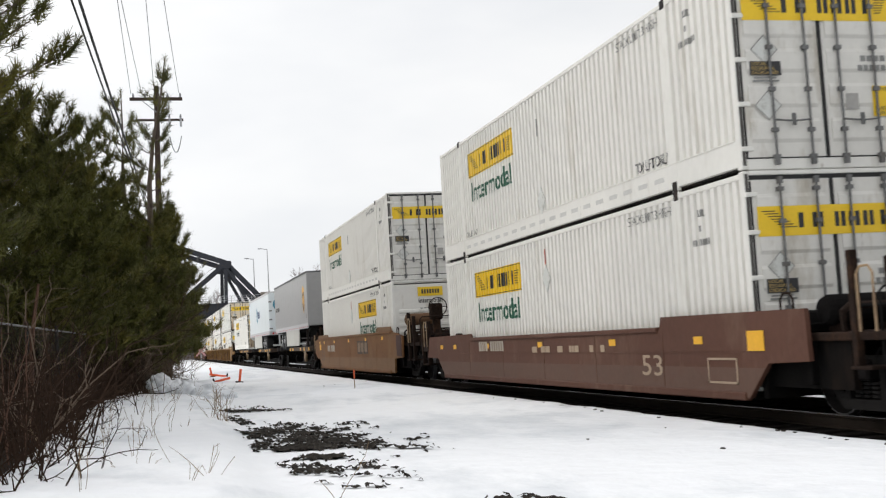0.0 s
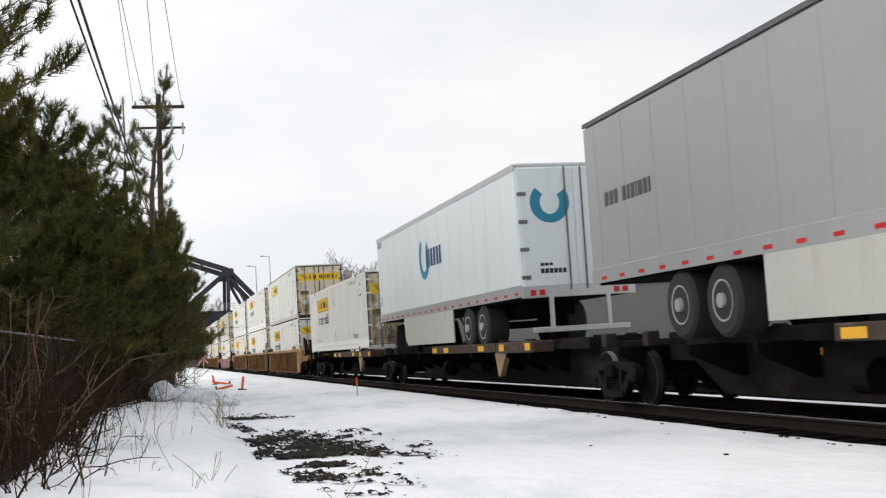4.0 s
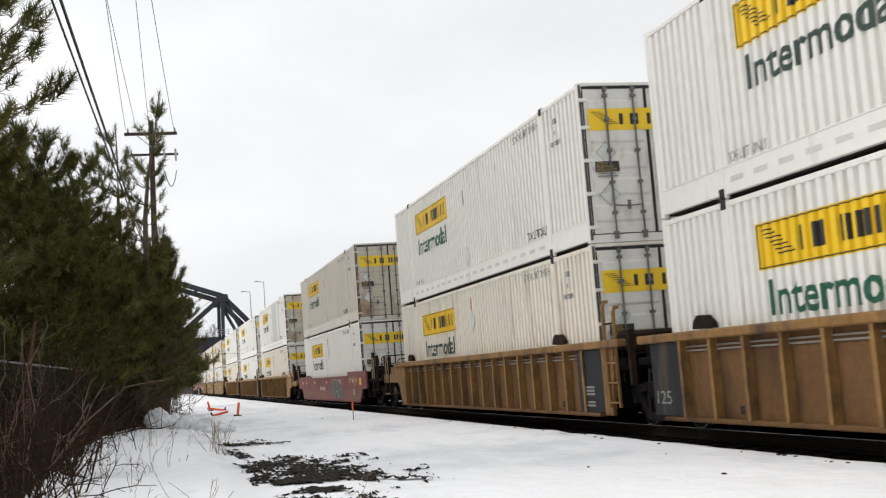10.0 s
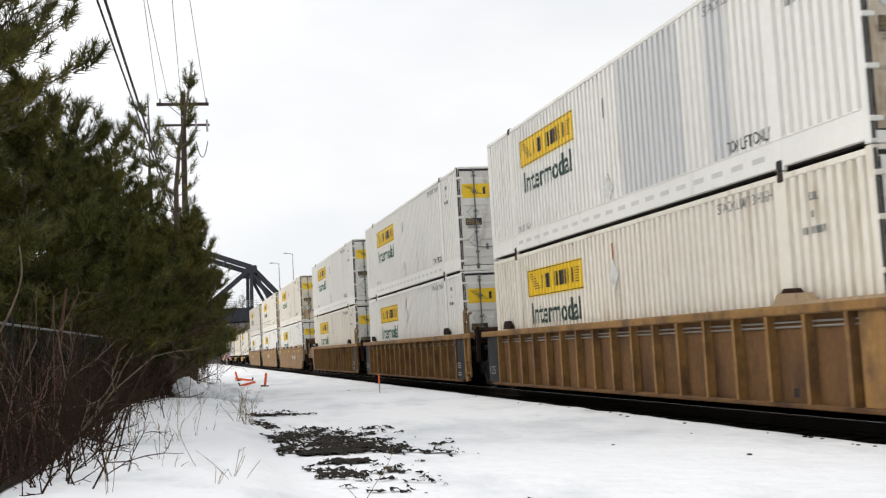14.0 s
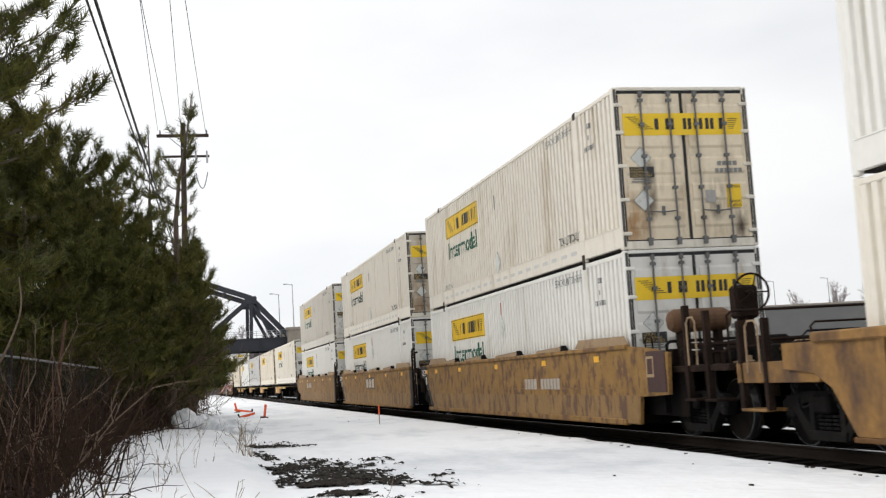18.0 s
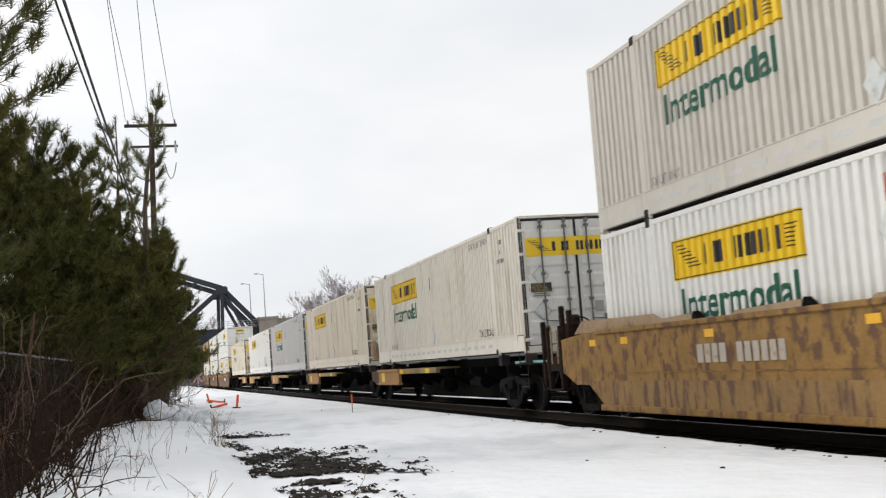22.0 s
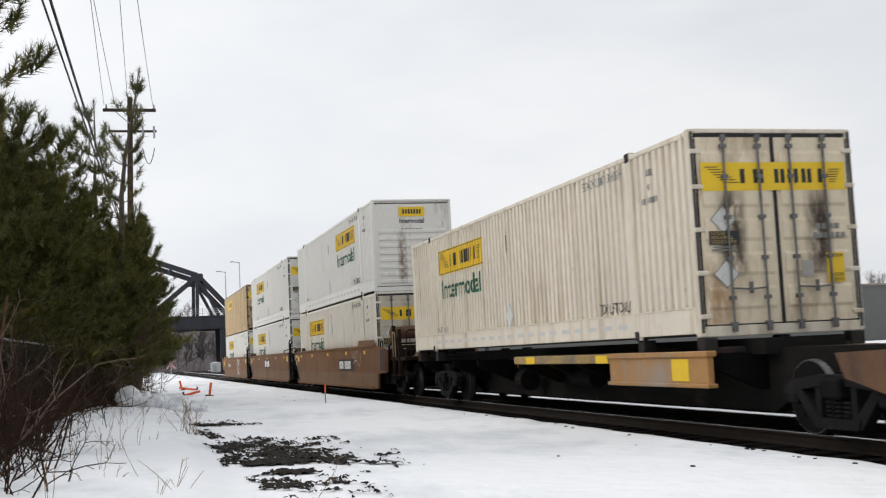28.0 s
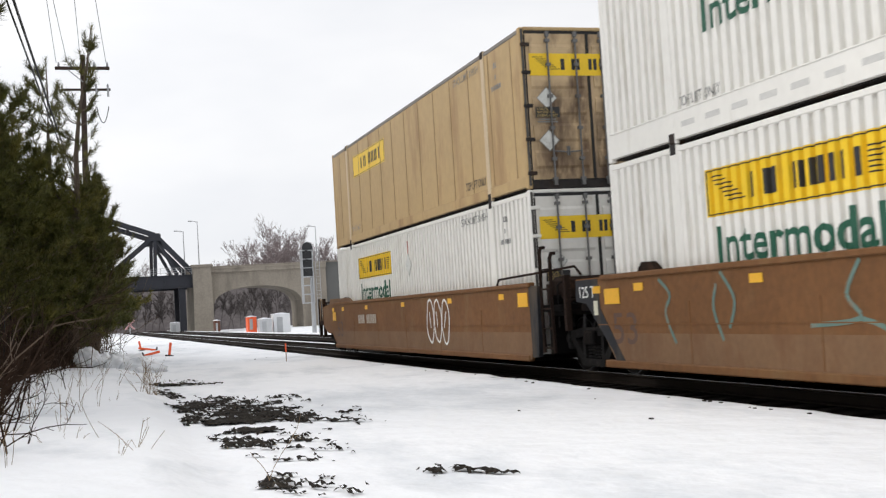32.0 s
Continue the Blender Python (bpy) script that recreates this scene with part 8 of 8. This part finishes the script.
# ---- signal mast, huts and small things by the bridge ----
def signal_mast():
    d = 98.0
    x = az(10.9, d)
    ob = thing("railway_signal", "gray lattice railway signal mast with black heads", "signal", pose(x, d, 0))
    zt, zb = elz(3.2, d), elz(-1.1, d)
    part("mast", tubes(((0, 0, zb), (0, 0, elz(3.3, d)), 0.2, 0.12), sides=10), GALV, ob)
    part("foundation", boxes((-0.5, 0.5, -0.5, 0.5, zb - 0.5, zb + 0.3), bevel=0.05), CONCRETE, ob)
    def cage():
        bm = bmesh.new()
        for sx in (-0.45, 0.45):
            for sy in (-0.3, 0.3):
                tube(bm, (sx - 0.35, sy, elz(0.6, d)), (sx - 0.35, sy, zt), 0.06, sides=5)
        for i in range(7):
            z = elz(0.6, d) + (zt - elz(0.6, d)) * i / 6
            for a, b in (((-0.8, -0.3), (0.1, -0.3)), ((-0.8, 0.3), (0.1, 0.3)), ((-0.8, -0.3), (-0.8, 0.3)), ((0.1, -0.3), (0.1, 0.3))):
                tube(bm, (*a, z), (*b, z), 0.05, sides=5)
        return bm
    part("service_cage", cage(), GALV, ob, "pale steel service cage")
    def ladder():
        bm = tubes(((0.35, -0.2, zb), (0.35, -0.2, zt), 0.025), ((0.7, -0.2, zb), (0.7, -0.2, zt), 0.025), sides=5)
        z = zb
        while z < zt:
            tube(bm, (0.35, -0.2, z), (0.7, -0.2, z), 0.015, sides=5)
            z += 0.3
        return bm
    part("ladder", ladder(), GALV, ob)
    hz = elz(3.62, d) - 0.45
    part("signal_head", prism(bmesh.new(), [(-0.72, elz(1.9, d)), (0.18, elz(1.9, d)), (0.18, hz)] + [(-0.27 + 0.45 * math.cos(a), hz + 0.45 * math.sin(a)) for a in [math.pi * k / 10 for k in range(1, 10)]] + [(-0.72, hz)], "y", -0.24, -0.14), BLACK, ob, "black round-topped signal backboard")
    for e in (2.2, 2.7, 3.15):
        part("lens_hood", tubes(((-0.45, -0.6, elz(e, d)), (-0.45, -0.34, elz(e, d)), 0.13), sides=12), BLACK, ob)


signal_mast()


def hut(a0, a1, e0, e1, d, material, label):
    x0, x1, z0, z1 = az(a0, d), az(a1, d), elz(e0, d), elz(e1, d)
    ob = thing("equipment_hut", label, "hut", pose(x0, d, z0), "huts by the bridge")
    w, h = x1 - x0, z1 - z0
    part("body", boxes((0, w, 0, 1.8, -0.8, h), bevel=0.03), material, ob)
    part("roof", prism(bmesh.new(), [(-0.08, h), (w + 0.08, h), (w * 0.5, h + 0.15)], "y", -0.1, 1.9), SNOWMAT, ob, "snow-covered roof")
    part("door", boxes((w * 0.2, w * 0.55, -0.03, 0.0, 0.1, h * 0.85), bevel=0.01), GALV, ob)


hut(8.28, 8.88, -0.82, -0.06, 130, SHEDMETAL, "gray metal equipment hut beside the tracks")
hut(8.95, 9.75, -0.82, 0.14, 131, mat("white_hut_paint", (0.70, 0.71, 0.72), 0.5, 0, 0.06, 1.0), "white signal hut beside the tracks")
hut(7.72, 8.14, -0.58, 0.08, 133, ORANGE, "orange portable cabin beside the tracks")
hut(4.08, 4.52, -0.62, 0.02, 176, SHEDMETAL, "pale electrical cabinet under the bridge")
hut(6.15, 6.4, -0.75, 0.0, 150, mat("rust_brown_metal", (0.12, 0.05, 0.03), 0.8), "rust-brown relay box by the pier")


def crossing_signal():
    d = 170.0
    ob = thing("crossing_signal", "small railway crossing sign on a post", "signal", pose(az(2.2, d), d, 0))
    part("post", tubes(((0, 0, -1.0), (0, 0, elz(0.2, d)), 0.08), sides=8), GALV, ob)
    for s in (-1, 1):
        part("blade", boxes((-0.9, 0.9, -0.05, 0.0, -0.12, 0.12)), mat("sign_red_white", (0.6, 0.35, 0.35), 0.5), ob).matrix_basis = pose(0, -0.1, elz(0.05, d), 0, s * 45, 0)


crossing_signal()


# ---- far woods ----
def far_trees(name, rows, label, seed, fine=0.10, material=FARWOOD):
    """Bare far trees; every row: azimuth, distance, height, crown width."""
    rng = np.random.default_rng(seed)
    segs = []
    def grow(p, d, ln, r, depth):
        for i in range(2):
            d2 = (d + Vector(rng.normal(size=3)) * 0.10).normalized()
            q = p + d2 * ln / 2
            segs.append((p, q, r, r * 0.8))
            if depth > 0:
                for _ in range(int(rng.integers(2, 5))):
                    sd = (d2 + Vector((rng.normal() * 0.42, rng.normal() * 0.42, 0.12))).normalized()
                    grow(q, sd, ln * rng.uniform(0.42, 0.62), max(fine * 0.3, r * 0.45), depth - 1)
            p, d, r = q, d2, r * 0.8
    for a, d, h, base in rows:
        grow(Vector((az(a, d), d, base)), Vector((0, 0, 1)), h * 0.58, h * 0.010, 4 if h > 9 else 3)
    me = limb_mesh(segs, 3)
    me.materials.append(material)
    tagged(new(name, me), label, "woods", kind="stuff")


FR = np.random.default_rng(21)
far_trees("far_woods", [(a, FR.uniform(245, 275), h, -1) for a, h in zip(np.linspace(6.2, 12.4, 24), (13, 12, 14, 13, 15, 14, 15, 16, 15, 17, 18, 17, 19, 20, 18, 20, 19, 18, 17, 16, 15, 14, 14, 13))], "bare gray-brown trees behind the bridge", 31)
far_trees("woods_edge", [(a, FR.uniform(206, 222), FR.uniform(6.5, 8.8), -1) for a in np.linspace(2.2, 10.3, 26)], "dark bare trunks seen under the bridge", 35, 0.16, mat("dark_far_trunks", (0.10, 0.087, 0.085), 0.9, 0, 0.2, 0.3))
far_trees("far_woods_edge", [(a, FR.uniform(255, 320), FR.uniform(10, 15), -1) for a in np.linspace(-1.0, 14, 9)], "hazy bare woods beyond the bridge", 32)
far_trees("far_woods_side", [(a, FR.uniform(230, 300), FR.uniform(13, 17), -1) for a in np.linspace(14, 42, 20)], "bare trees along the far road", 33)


def hillside():
    bm = bmesh.new()
    xs = [-120 + 8 * i for i in range(66)]
    rows = []
    for k, (y, z) in enumerate(((226, -1.5), (234, 4.0), (246, 8.6), (270, 10.0), (340, 10.5))):
        rows.append([bm.verts.new((x, y, z * (1 + 0.3 * noise.noise(Vector((x * 0.03, k * 0.4, 0)))))) for x in xs])
    for p, q in zip(rows, rows[1:]):
        for i in range(len(xs) - 1):
            bm.faces.new((p[i], p[i + 1], q[i + 1], q[i]))
    me = put_mesh(bm, "wooded_hill")
    me.materials.append(mat("winter_hillside", (0.105, 0.092, 0.092), 0.95, 0, 0.35, 0.15, dirt=(0.17, 0.152, 0.15), amount=0.45, dscale=(0.8, 0.8, 0.05)))
    tagged(new("wooded_hill", me), "hazy brown wooded slope in the distance", "hill", kind="structure")


hillside()


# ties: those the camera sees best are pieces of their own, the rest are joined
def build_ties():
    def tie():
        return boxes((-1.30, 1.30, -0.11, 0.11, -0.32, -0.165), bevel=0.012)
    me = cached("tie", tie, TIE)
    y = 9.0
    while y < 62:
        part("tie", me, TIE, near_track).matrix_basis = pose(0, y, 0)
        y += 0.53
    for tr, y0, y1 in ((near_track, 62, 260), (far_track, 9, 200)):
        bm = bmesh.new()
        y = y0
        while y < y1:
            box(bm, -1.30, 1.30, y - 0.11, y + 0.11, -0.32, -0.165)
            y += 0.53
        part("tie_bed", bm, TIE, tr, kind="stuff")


build_ties()
motions()
